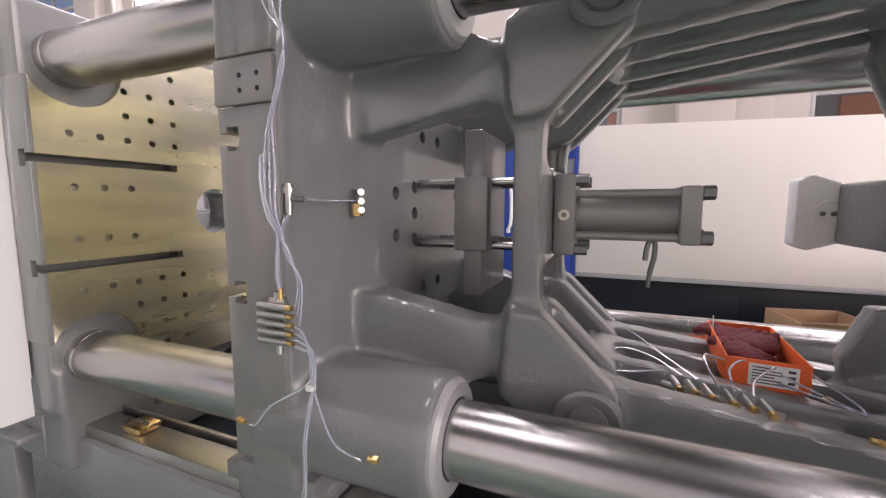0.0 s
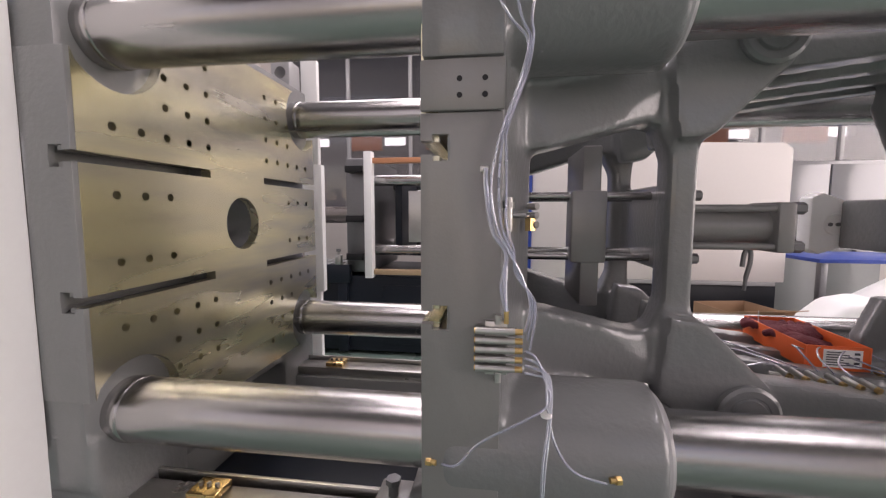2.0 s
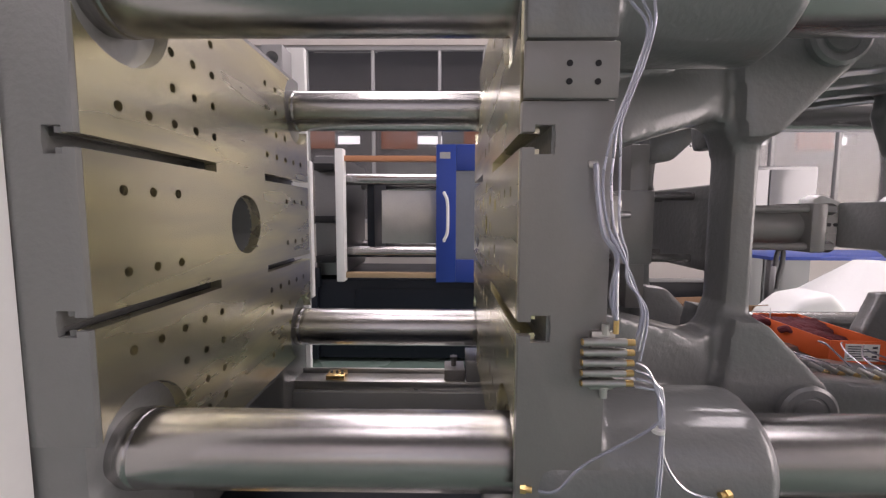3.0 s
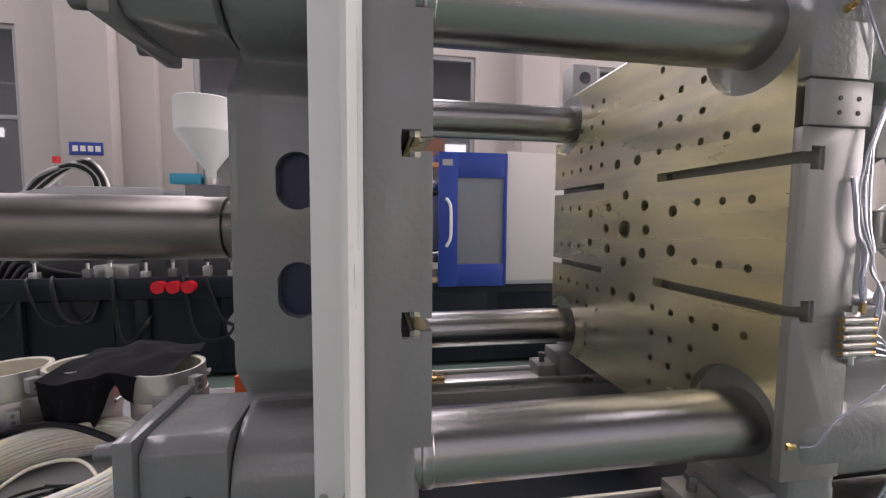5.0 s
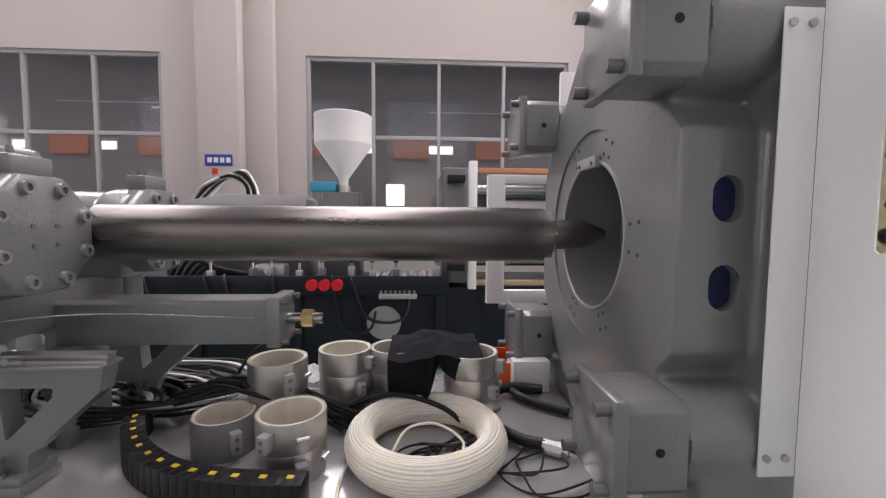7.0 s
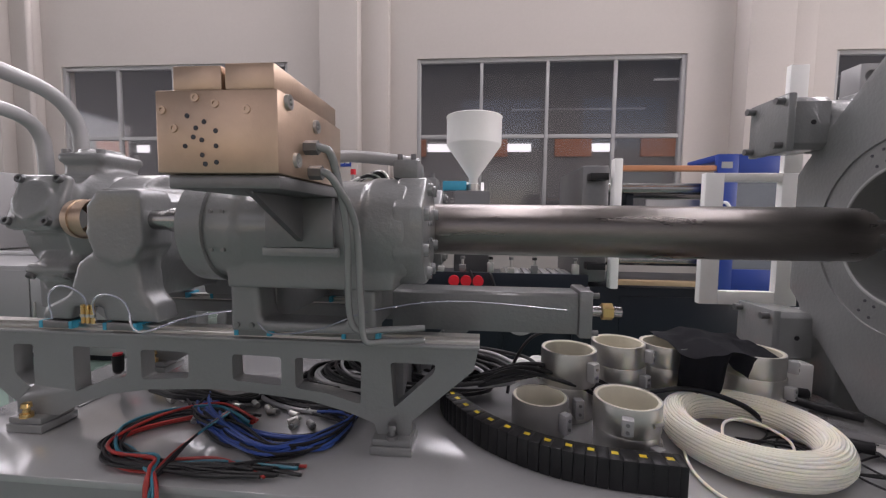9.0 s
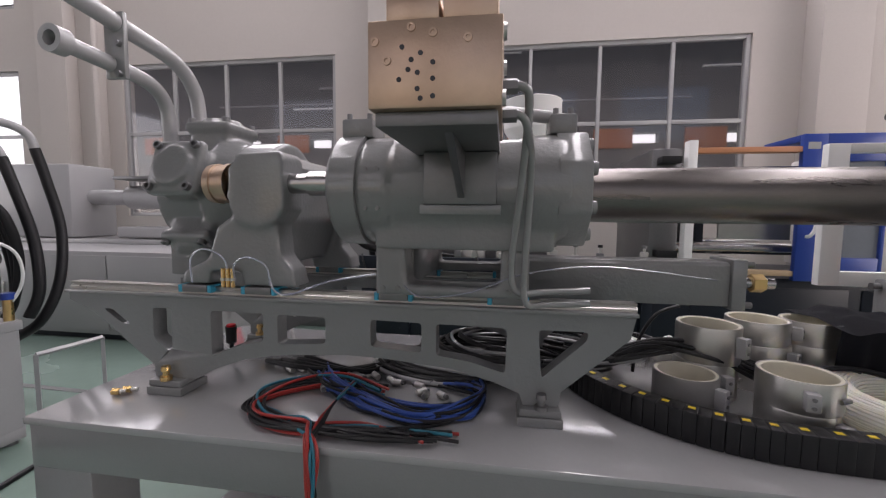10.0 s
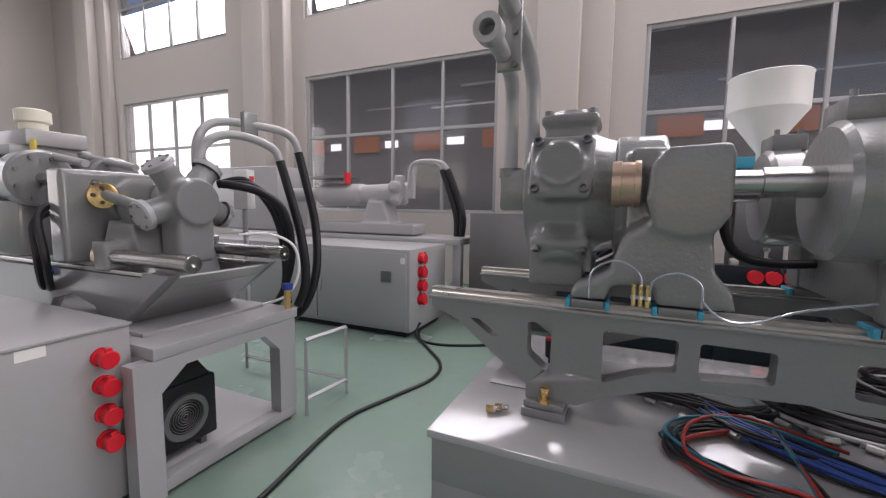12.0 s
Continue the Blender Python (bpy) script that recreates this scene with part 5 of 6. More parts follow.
part("loose_end", tube(bm_new(), [(-2.0, 0.80, 0.79), (-2.10, 0.74, 0.80), (-2.22, 0.78, 0.79), (-2.30, 0.90, 0.77), (-2.34, 0.80, 0.735), (-2.33, 0.70, 0.727), (-2.28, 0.64, 0.727)], 0.004, 8), HOSE, coil)
part("loose_end", tube(bm_new(), [(-2.22, 0.86, 0.76), (-2.18, 0.93, 0.785), (-2.10, 0.95, 0.785), (-2.03, 0.90, 0.76), (-2.05, 0.84, 0.74)], 0.004, 8), HOSE, coil)

# cable chain
chain = thing("cable_chain", "black plastic cable chain with yellow marks lying on the bed", "cable chain")
path = smooth_path([(-2.985, 1.06, 0), (-2.955, 0.98, 0), (-2.86, 0.855, 0), (-2.72, 0.76, 0), (-2.57, 0.715, 0), (-2.40, 0.70, 0)], 6)
for k, (p, q) in enumerate(zip(path, path[1:])):
    d = (q - p).normalized()
    n = Vector((d.y, -d.x, 0))
    mid = (p + q) / 2
    L = (q - p).length * 0.53
    bm = bm_new()
    box(bm, -L, L, -0.028, 0.028, 0.0, 0.078, 0.004)
    bmesh.ops.transform(bm, matrix=Matrix.Translation((mid.x, mid.y, 0.7205)) @ Matrix.Rotation(math.atan2(d.y, d.x), 4, "Z"), verts=bm.verts)
    link = part("chain_link", bm, BLACK, chain)
    if k % 2:
        continue
    bm = bm_new()
    box(bm, -0.008, 0.008, -0.006, 0.006, 0.0781, 0.0792)
    bmesh.ops.transform(bm, matrix=Matrix.Translation((mid.x, mid.y, 0.7205)) @ Matrix.Rotation(math.atan2(d.y, d.x), 4, "Z"), verts=bm.verts)
    part("yellow_mark", bm, YELLOW, link, "yellow painted mark")

# small orange tray and black box
tray = thing("open_box", "small open orange cardboard box with steel parts", "box")
bm = bm_new()
for a, b, p, q in ((-1.885, -1.875, 1.35, 1.56), (-1.765, -1.755, 1.35, 1.56), (-1.875, -1.765, 1.35, 1.358), (-1.875, -1.765, 1.552, 1.56)):
    box(bm, a, b, p, q, 0.7205, 0.815)
box(bm, -1.875, -1.765, 1.358, 1.552, 0.7205, 0.728)
part("walls", bm, ORANGE, tray)
part("contents", box(bm_new(), -1.86, -1.78, 1.37, 1.54, 0.7285, 0.775, 0.01), CARD, tray)
def crumpled_sheet(cx, cy, w, d, z, seed):
    """A loose sheet of thin wrapping, folded and humped."""
    bm = bm_new()
    n = 18
    grid = [[bm.verts.new((cx + w * (i / n - 0.5) + 0.012 * noise.noise(Vector((i * 0.4, j * 0.4, seed))), cy + d * (j / n - 0.5), z + 0.006 + 0.045 * abs(noise.noise(Vector((i * 0.23, j * 0.23, seed + 7)))) + 0.02 * abs(noise.noise(Vector((i * 0.6, j * 0.6, seed))))))
             for j in range(n + 1)] for i in range(n + 1)]
    for i in range(n):
        for j in range(n):
            bm.faces.new((grid[i][j], grid[i + 1][j], grid[i + 1][j + 1], grid[i][j + 1]))
    bmesh.ops.solidify(bm, geom=list(bm.faces), thickness=0.0015)
    return solo("paper_wrapping", bm, PAPER, "crumpled sheet of white paper wrapping on the bed", "paper", "paper wrappings")


crumpled_sheet(-2.60, 1.38, 0.26, 0.16, 0.7605, 3)
crumpled_sheet(-2.42, 1.40, 0.22, 0.14, 0.7605, 9)
solo("spare_band", lathe(bm_new(), (-2.52, 1.40, 0.7205), (0, 0, 1), [(0, 0.12), (0, 0.13), (0.038, 0.13), (0.038, 0.12), (0, 0.12)], 32), BANDSTEEL, "flat steel ring under the paper wrapping", "ring")
solo("parts_box", box(bm_new(), -1.80, -1.66, 1.30, 1.42, 0.7205, 0.84, 0.004), PAPER, "small white plastic part box", "box")


def cable(name, pts, r, mat, label, group=""):
    return solo(name, tube(bm_new(), pts, r, 8), mat, label, "cable", group)


def snake(rnd, cx, cy, rx, ry, z, turns, jitter, phase=0.0):
    out = []
    for k in range(int(turns * 9) + 1):
        a = phase + 2 * math.pi * k / 9
        out.append((cx + rx * (1 + jitter * rnd.uniform(-1, 1)) * math.cos(a), cy + ry * (1 + jitter * rnd.uniform(-1, 1)) * math.sin(a), z + rnd.uniform(0, 0.02)))
    return out


rnd = random.Random(11)
solo("corrugated_hose", tube(bm_new(), [(-1.70, 1.27, 0.745), (-1.82, 1.28, 0.75), (-1.91, 1.20, 0.75), (-1.93, 1.05, 0.745), (-1.87, 0.94, 0.745), (-1.80, 0.90, 0.745)], 0.017, 14), BLACK, "short black rubber hose curled on the bed", "hose")
solo("hose_coupling", rod(rod(bm_new(), (-1.805, 0.903, 0.742), (-1.76, 0.875, 0.742), 0.021, 8), (-1.76, 0.875, 0.742), (-1.745, 0.866, 0.742), 0.017, 16), STEEL, "bright steel hose coupling nut", "coupling")
solo("corrugated_hose", tube(bm_new(), [(-1.66, 1.10, 0.74), (-1.74, 1.16, 0.74), (-1.80, 1.23, 0.745), (-1.82, 1.32, 0.74)], 0.014, 12), BLACK, "short black rubber hose curled on the bed", "hose")
for k in range(5):
    cable("cable", snake(rnd, -1.80 - 0.04 * k, 0.80 + 0.03 * k, 0.13, 0.09, 0.725, 1.2, 0.25, k), 0.003, BLACK, "thin black wire tangled on the bed", "tangled wires")
for k in range(4):
    cable("cable", snake(rnd, -2.10 + 0.02 * k, 0.86, 0.10, 0.07, 0.726, 1.4, 0.3, k * 1.7), 0.0035, BLACK, "thin black wire inside the hose coil", "tangled wires")
for k in range(7):
    o = 0.012 * (k % 3)
    cable("cable", [(-3.02 + 0.03 * k, 1.14 + 0.02 * k, 0.735 + o), (-2.90, 1.06 + o, 0.80 + o), (-2.78 + 0.02 * k, 1.06 + o, 0.86 + o * 0.7), (-2.62, 1.0 + 0.02 * k, 0.855 + o), (-2.50 + 0.02 * k, 1.03 + o, 0.80), (-2.38 + 0.02 * k, 1.02 + 0.01 * k, 0.735)], 0.0065, BLACK, "black hydraulic cable crossing the heater bands", "black cables")
cable("cable", [(-2.42, 1.05, 0.735), (-2.35, 1.06, 0.80), (-2.22, 1.05, 0.83), (-2.08, 1.02, 0.80), (-2.0, 1.01, 0.735)], 0.008, BLACK, "black hydraulic cable crossing the heater bands", "black cables")
cable("cable", [(-2.78, 1.16, 0.74), (-2.76, 1.18, 0.84), (-2.70, 1.20, 0.93), (-2.62, 1.22, 0.96)], 0.006, BLACK, "black hydraulic cable crossing the heater bands", "black cables")
# coils of cable behind the guide frame
for k in range(14):
    cable("cable", snake(rnd, -3.42 + 0.03 * k, 1.10 + 0.01 * k, 0.24 + 0.008 * k, 0.13 + 0.006 * k, 0.727 + 0.006 * k, 1.6, 0.05, k), 0.007, BLACK if k % 4 else GREYL, "coiled black machine cable under the drive", "coiled cables")
for k in range(5):
    cable("cable", snake(rnd, -2.98, 1.22, 0.14 + 0.008 * k, 0.10, 0.727 + 0.014 * k, 1.5, 0.05, k), 0.006, BLACK, "coiled black machine cable under the drive", "coiled cables")
for k in range(4):
    cable("cable", [(-4.05 + 0.05 * k, 1.05 + 0.02 * k, 0.735), (-3.9, 0.98 + 0.03 * k, 0.75), (-3.75 + 0.03 * k, 1.0, 0.74), (-3.6, 1.08 + 0.02 * k, 0.745)], 0.009, BLACK, "coiled black machine cable under the drive", "coiled cables")
# coloured wire harness
WIRES = [(BLACK, 28), (WIREBLUE, 20), (WIRETEAL, 3), (WIRERED, 5)]
for mat, count in WIRES:
    for k in range(count):
        j = lambda s: rnd.uniform(-s, s) * 1.8
        z = 0.727 + rnd.uniform(0, 0.022)
        if mat is WIREBLUE or (mat is BLACK and k % 2):
            pts = [(-3.80 + j(.03), 0.99 + j(.03), z), (-3.72 + j(.02), 0.90 + j(.02), z), (-3.58, 0.80 + j(.025), z), (-3.42, 0.76 + j(.03), z), (-3.30, 0.82 + j(.03), z), (-3.27, 0.92 + j(.03), z), (-3.36 + j(.03), 1.0 + j(.03), z)]
            label = "blue wire looped in the harness" if mat is WIREBLUE else "black wire looped in the harness"
        else:
            drop = 0.42 - rnd.uniform(0, 0.08)
            pts = [(-3.58 + j(.02), 0.87 + j(.02), z), (-3.72, 0.93 + j(.02), z), (-3.85 + j(.015), 0.86 + j(.02), z), (-3.90 + j(.012), 0.76 + j(.02), z), (-3.82 + j(.02), 0.67 + j(.015), z), (-3.70, 0.645 + j(.012), z)]
            if mat is BLACK or k % 2:
                pts += [(-3.55, 0.65 + j(.02), z), (-3.38 + j(.04), 0.66 + j(.02), z)]
            else:
                pts += [(-3.655 + j(.01), 0.60, 0.733 + abs(j(.012))), (-3.64 + j(.012), 0.575, 0.70), (-3.635 + j(.012), 0.575 + j(.008), 0.58), (-3.63 + j(.02), 0.575 + j(.01), drop)]
            label = {"blue_wire": "", "red_wire": "red wire looped in the harness", "teal_wire": "teal wire looped in the harness"}.get(mat.name, "black wire looped in the harness")
        cable("wire", pts, 0.0044, mat, label, "wire harness")
for k in range(7):
    j = lambda s: rnd.uniform(-s, s)
    cable("wire", [(-3.66 + j(.02), 0.90 + j(.02), 0.745), (-3.665, 0.76 + j(.01), 0.75), (-3.66 + j(.01), 0.64, 0.745 + j(.006)), (-3.65 + j(.01), 0.582, 0.715), (-3.645 + j(.014), 0.575 + j(.006), 0.58), (-3.64 + j(.02), 0.575, 0.42 + j(.04))], 0.004, (BLACK, WIRERED, WIRETEAL)[k % 3], "coloured wire hanging over the bed edge", "wire harness")
for k in range(26):
    p = Vector((-3.92 + rnd.uniform(0, 0.62), 0.93 + rnd.uniform(-0.05, 0.1), 0.7305))
    a = rnd.uniform(0, 6.28)
    d = Vector((math.cos(a), math.sin(a), 0.1)) * 0.03
    plug = thing("plug_connector", "bright metal cable connector lying on the bed", "connector", "connectors")
    part("body", rod(bm_new(), p, p + d, 0.010, 14), STEEL, plug)
    part("ring", rod(bm_new(), p + d * 0.9, p + d * 1.3, 0.007, 12), IRON, plug)
for k, (x, y) in enumerate(((-4.339, 0.742), (-4.32, 0.76))):
    f = thing("brass_fitting", "small brass pipe fitting lying on the bed", "fitting", "loose fittings")
    part("nut", rod(bm_new(), (x - 0.012, y, 0.731), (x + 0.008, y + 0.006, 0.731), 0.0105, 6), BRASS, f)
    part("stem", rod(bm_new(), (x + 0.008, y + 0.006, 0.731), (x + 0.024, y + 0.012, 0.731), 0.007, 12), STEEL, f)
solo("steel_plate", box(bm_new(), -4.40, -4.20, 0.93, 1.12, 0.7205, 0.7235, 0.0005), IRON, "thin dark steel plate lying on the bed", "plate")
cup = thing("sensor_plug", "black plug with a red cap standing on the bed", "plug")
part("body", lathe(bm_new(), (-4.24, 1.12, 0.7205), (0, 0, 1), [(0, 0.008), (0.04, 0.008), (0.05, 0.018), (0.11, 0.02), (0.11, 0)], 20), BLACK, cup)
part("cap", rod(bm_new(), (-4.24, 1.12, 0.8306), (-4.24, 1.12, 0.838), 0.016, 18), RED, cup)

# ---- the machine across the aisle ----
far = thing("machine_bed", "dark navy base of the machine across the aisle", "machine bed")
part("body", box(bm_new(), -4.6, 1.75, 3.52, 4.7, 0.04, 0.76, 0.008), NAVY, far)
for x0, x1 in ((-4.3, -3.5), (-3.45, -2.7), (-2.65, -1.95), (-1.6, -0.4), (-0.3, 0.9)):
    part("panel", box(bm_new(), x0, x1, 3.512, 3.5195, 0.12, 0.68, 0.002), NAVY, far)
part("ledge", box(bm_new(), -4.6, -1.9, 3.46, 3.52, 0.70, 0.87, 0.004), NAVY, far)
for x in (-4.2, -3.32, -2.02):
    part("post", box(bm_new(), x, x + 0.09, 3.47, 3.511, 0.04, 0.70, 0.004), NAVY, far)
part("deck", box(bm_new(), -2.65, -1.95, 3.6, 4.2, 0.80, 0.83, 0.004), STEEL, far)
for k in range(7):
    part("slat", box(bm_new(), -2.62 + 0.09 * k, -2.56 + 0.09 * k, 3.62, 4.15, 0.8305, 0.845, 0.002), GREYL, far)
for k in range(3):
    s = thing("power_socket", "round red industrial power socket", "socket", "red sockets across the aisle")
    part("body", rod(bm_new(), (-3.11 + 0.11 * k, 3.462, 0.80), (-3.11 + 0.11 * k, 3.40, 0.80), 0.045, 20), RED, s)
    part("lid", rod(bm_new(), (-3.11 + 0.11 * k, 3.40, 0.80), (-3.11 + 0.11 * k, 3.385, 0.80), 0.05, 20), RED, s)
rack = thing("terminal_strip", "light grey strip of small hydraulic valves", "valve strip")
part("strip", box(bm_new(), -2.53, -2.19, 3.42, 3.459, 0.67, 0.715, 0.003), GREYL, rack)
for k in range(8):
    part("valve", rod(bm_new(), (-2.51 + 0.042 * k, 3.44, 0.715), (-2.51 + 0.042 * k, 3.44, 0.745), 0.014, 10), STEEL, rack)
part("round_cover", rod(bm_new(), (-2.49, 3.511, 0.44), (-2.49, 3.49, 0.44), 0.155, 32), GREYL, far)
for k in range(6):
    m = solo("solenoid_valve", box(bm_new(), -4.15 + 0.1 * k, -4.08 + 0.1 * k, 3.56, 3.66, 0.7605, 0.82, 0.006), BLACK if k % 2 else IRON, "small hydraulic solenoid valve on the base", "valve", "solenoid valves")
solo("valve_block", box(bm_new(), -3.66, -3.40, 3.56, 3.72, 0.7605, 0.96, 0.01), BANDSTEEL, "steel valve block on the navy base", "valve block")
for k in range(6):
    cable("cable", [(-4.5 + 0.05 * k, 3.7, 0.78), (-4.3 + 0.05 * k, 3.62, 1.05 - 0.03 * k), (-4.0, 3.6 + 0.01 * k, 0.93 - 0.02 * k), (-3.7, 3.66, 0.86), (-3.5, 3.64, 0.85)], 0.02, BLACK, "thick black hydraulic hose on the navy base", "hydraulic hoses")

rnd = random.Random(21)
for k in range(6):
    x, w, low = -4.5 + 0.36 * k + rnd.uniform(-0.12, 0.12), rnd.uniform(0.18, 0.55), rnd.uniform(0.34, 0.66)
    cable("hydraulic_hose", [(x, 3.50, 0.88), (x + 0.03, 3.44, 0.82), (x + 0.25 * w, 3.43, low + 0.08), (x + 0.55 * w, 3.43, low), (x + 0.9 * w, 3.44, low + rnd.uniform(0.02, 0.12)), (x + w, 3.50, low + 0.2)], rnd.uniform(0.008, 0.016), BLACK, "black hydraulic hose hanging on the navy base", "hydraulic hoses")
for k in range(9):
    v = thing("pipe_valve", "small steel pipe valve on the navy base", "valve", "pipe valves")
    x, z = -3.95 + 0.235 * k + rnd.uniform(-0.08, 0.08), 0.872
    part("body", box(bm_new(), x - 0.03, x + 0.03, 3.462, 3.512, z, z + 0.05 + 0.02 * (k % 3), 0.006), (BANDSTEEL, IRON, STEEL)[k % 3], v)
    part("stem", rod(bm_new(), (x, 3.487, z + 0.05), (x, 3.487, z + 0.12), 0.012, 10), STEEL, v)
    part("knob", rod(bm_new(), (x, 3.487, z + 0.12), (x, 3.487, z + 0.145), 0.022, 12), BLACK if k % 2 else IRON, v)
unit = thing("injection_unit", "pale grey injection unit of the machine across the aisle", "injection unit")
bm = bm_new()
prism(bm, "y", [(-4.5, 1.50), (-4.45, 1.56), (-4.1, 1.62), (-3.35, 1.62), (-3.30, 1.58), (-3.30, 1.50)], 3.95, 4.4, 0.01)
part("cover", bm, GREYL, unit)
part("body", box(bm_new(), -4.6, -3.3, 3.92, 4.4, 0.761, 1.495, 0.03), IRON, unit)
part("barrel", rod(bm_new(), (-3.3, 4.15, 1.33), (-1.9, 4.15, 1.33), 0.09, 28), DARKSTEEL, unit)
part("feed_block", box(bm_new(), -3.15, -2.78, 4.0, 4.28, 0.761, 1.66, 0.02), IRON, unit)
part("blue_valve", box(bm_new(), -3.28, -3.03, 4.02, 4.14, 1.661, 1.76, 0.008), CYAN, unit, "cyan blue valve body")
for k in range(7):
    cable("cable", [(-4.42 + 0.02 * k, 4.0, 1.56), (-4.32 + 0.03 * k, 4.0 + 0.02 * k, 1.70 + 0.015 * k), (-4.12 + 0.03 * k, 4.05, 1.80 + 0.01 * k), (-3.98 + 0.02 * k, 4.1, 1.74), (-3.95 + 0.02 * k, 4.12, 1.60)], 0.018, BLACK if k % 3 else BANDSTEEL, "black hose bundle over the injection unit", "hose bundle")
part("lamp_cap", rod(bm_new(), (-4.30, 4.2, 1.84), (-4.30, 4.2, 1.90), 0.03, 16), RED, unit, "small red signal cap")
part("lamp_post", rod(bm_new(), (-4.30, 4.2, 1.6), (-4.30, 4.2, 1.84), 0.02, 16), GREYL, unit)
hopper = thing("hopper", "white conical sheet metal feed hopper", "hopper")
part("cone", lathe(bm_new(), (-2.96, 4.12, 0), (0, 0, 1), [(1.72, 0.045), (1.80, 0.05), (2.14, 0.288), (2.15, 0.29), (2.42, 0.29), (2.43, 0.296), (2.437, 0.29), (2.42, 0.283), (2.15, 0.283)], 44), WHITE, hopper)
part("neck", rod(bm_new(), (-2.96, 4.12, 1.661), (-2.96, 4.12, 1.73), 0.07, 20), BANDSTEEL, hopper)

press = thing("far_press", "far press with black platen and chrome tie bars", "press")
part("white_post", box(bm_new(), -1.73, -1.66, 3.40, 3.50, 0.761, 1.90, 0.006), WHITE, press)
part("top_beam", box(bm_new(), -1.66, -0.87, 3.44, 3.52, 1.80, 1.845, 0.003), material("orange_primer", (0.55, 0.24, 0.12), 0.55), press)
part("bottom_beam", box(bm_new(), -1.66, -0.87, 3.44, 3.52, 0.79, 0.835, 0.003), material("tan_wood", (0.42, 0.30, 0.18), 0.6), press)
for z in (1.66, 1.0):
    for y in (3.66, 4.45):
        part("tie_bar", rod(bm_new(), (-1.95, y, z), (-0.3, y, z), 0.052, 24), CHROME, press)
part("platen", box(bm_new(), -1.96, -1.72, 3.56, 4.6, 0.79, 1.86, 0.02), IRON, press)
part("mould_plate", box(bm_new(), -1.52, -1.45, 3.7, 4.5, 0.95, 1.7, 0.01), NAVY, press)
part("chute_sheet", box(bm_new(), -1.37, -0.80, 3.62, 3.64, 1.08, 1.56, 0.004), BANDSTEEL, press)
for z in (0.95, 1.75, 1.3):
    part("bracket", box(bm_new(), -1.92, -1.76, 3.44, 3.5599, z - 0.03, z + 0.03, 0.004), BLACK, press)
door = thing("safety_door", "blue sliding safety door with a grey window", "door")
bm = bm_new()
for a, b, p, q in ((-0.87, -0.70, 0.755, 1.94), (-0.28, -0.25, 0.755, 1.94), (-0.70, -0.28, 0.755, 0.955), (-0.70, -0.28, 1.72, 1.94)):
    box(bm, a, b, 3.43, 3.48, p, q, 0.004)
part("door_leaf", bm, BLUE, door)
part("pane", box(bm_new(), -0.70, -0.28, 3.45, 3.46, 0.955, 1.72), material("smoky_pane", (0.22, 0.24, 0.27), 0.22, 0.2), door)
part("handle", tube(bm_new(), [(-0.80, 3.43, 1.53), (-0.80, 3.39, 1.52), (-0.775, 3.38, 1.46), (-0.77, 3.38, 1.30), (-0.775, 3.38, 1.19), (-0.80, 3.39, 1.13), (-0.80, 3.43, 1.12)], 0.014, 12), WHITE, door, "curved white handle")
part("sticker", box(bm_new(), -0.84, -0.75, 3.4285, 3.4297, 1.82, 1.875), GREYL, door)
cover = thing("machine_cover", "warm white sheet metal cover of the far press", "machine cover")
part("front_sheet", prism(bm_new(), "y", [(-0.245, 0.80), (1.76, 0.80), (1.76, 1.86), (1.70, 1.91), (-0.245, 1.965)], 3.45, 3.47, 0.003), CREAM, cover)
part("bottom_lip", box(bm_new(), -0.245, 1.70, 3.452, 3.50, 0.765, 0.7995, 0.002), GREYL, cover)
part("body", box(bm_new(), -0.24, 1.75, 3.471, 4.6, 0.80, 1.86, 0.02), CREAM, cover)
solo("door_frame", box(bm_new(), -0.87, -0.26, 3.481, 3.95, 1.885, 1.94, 0.006), BLUE, "blue painted head rail of the far press", "rail")

# clutter beyond the press on the floor side
shelf = thing("work_bench", "low bench with a blue top behind the press", "bench")
part("top", box(bm_new(), 1.9, 3.6, 3.3, 4.0, 0.98, 1.01, 0.003), BLUE, shelf)
for x in (1.95, 3.5):
    for y in (3.35, 3.93):
        part("leg", box(bm_new(), x, x + 0.05, y, y + 0.05, 0, 0.9795, 0.003), IRON, shelf)


def carton(x, y, z, w, d, h, turn, mat=CARD):
    c = thing("cardboard_box", "brown cardboard box with open flaps", "box", "cardboard boxes", at=(x, y, z))
    c.rotation_euler = (0, 0, radians(turn))
    for a, b, p, q in ((-w, -w + 0.006, -d, d), (w - 0.006, w, -d, d), (-w + 0.006, w - 0.006, -d, -d + 0.006), (-w + 0.006, w - 0.006, d - 0.006, d)):
        part("wall", box(bm_new(), a, b, p, q, 0, h, 0.001), mat, c)
    bm = bm_new()
    prism(bm, "x", [(-d, h), (-d, h + 0.006), (-d - 0.16, h + 0.05), (-d - 0.16, h + 0.044)], -w, w)
    part("flap", bm, mat, c)
    return c


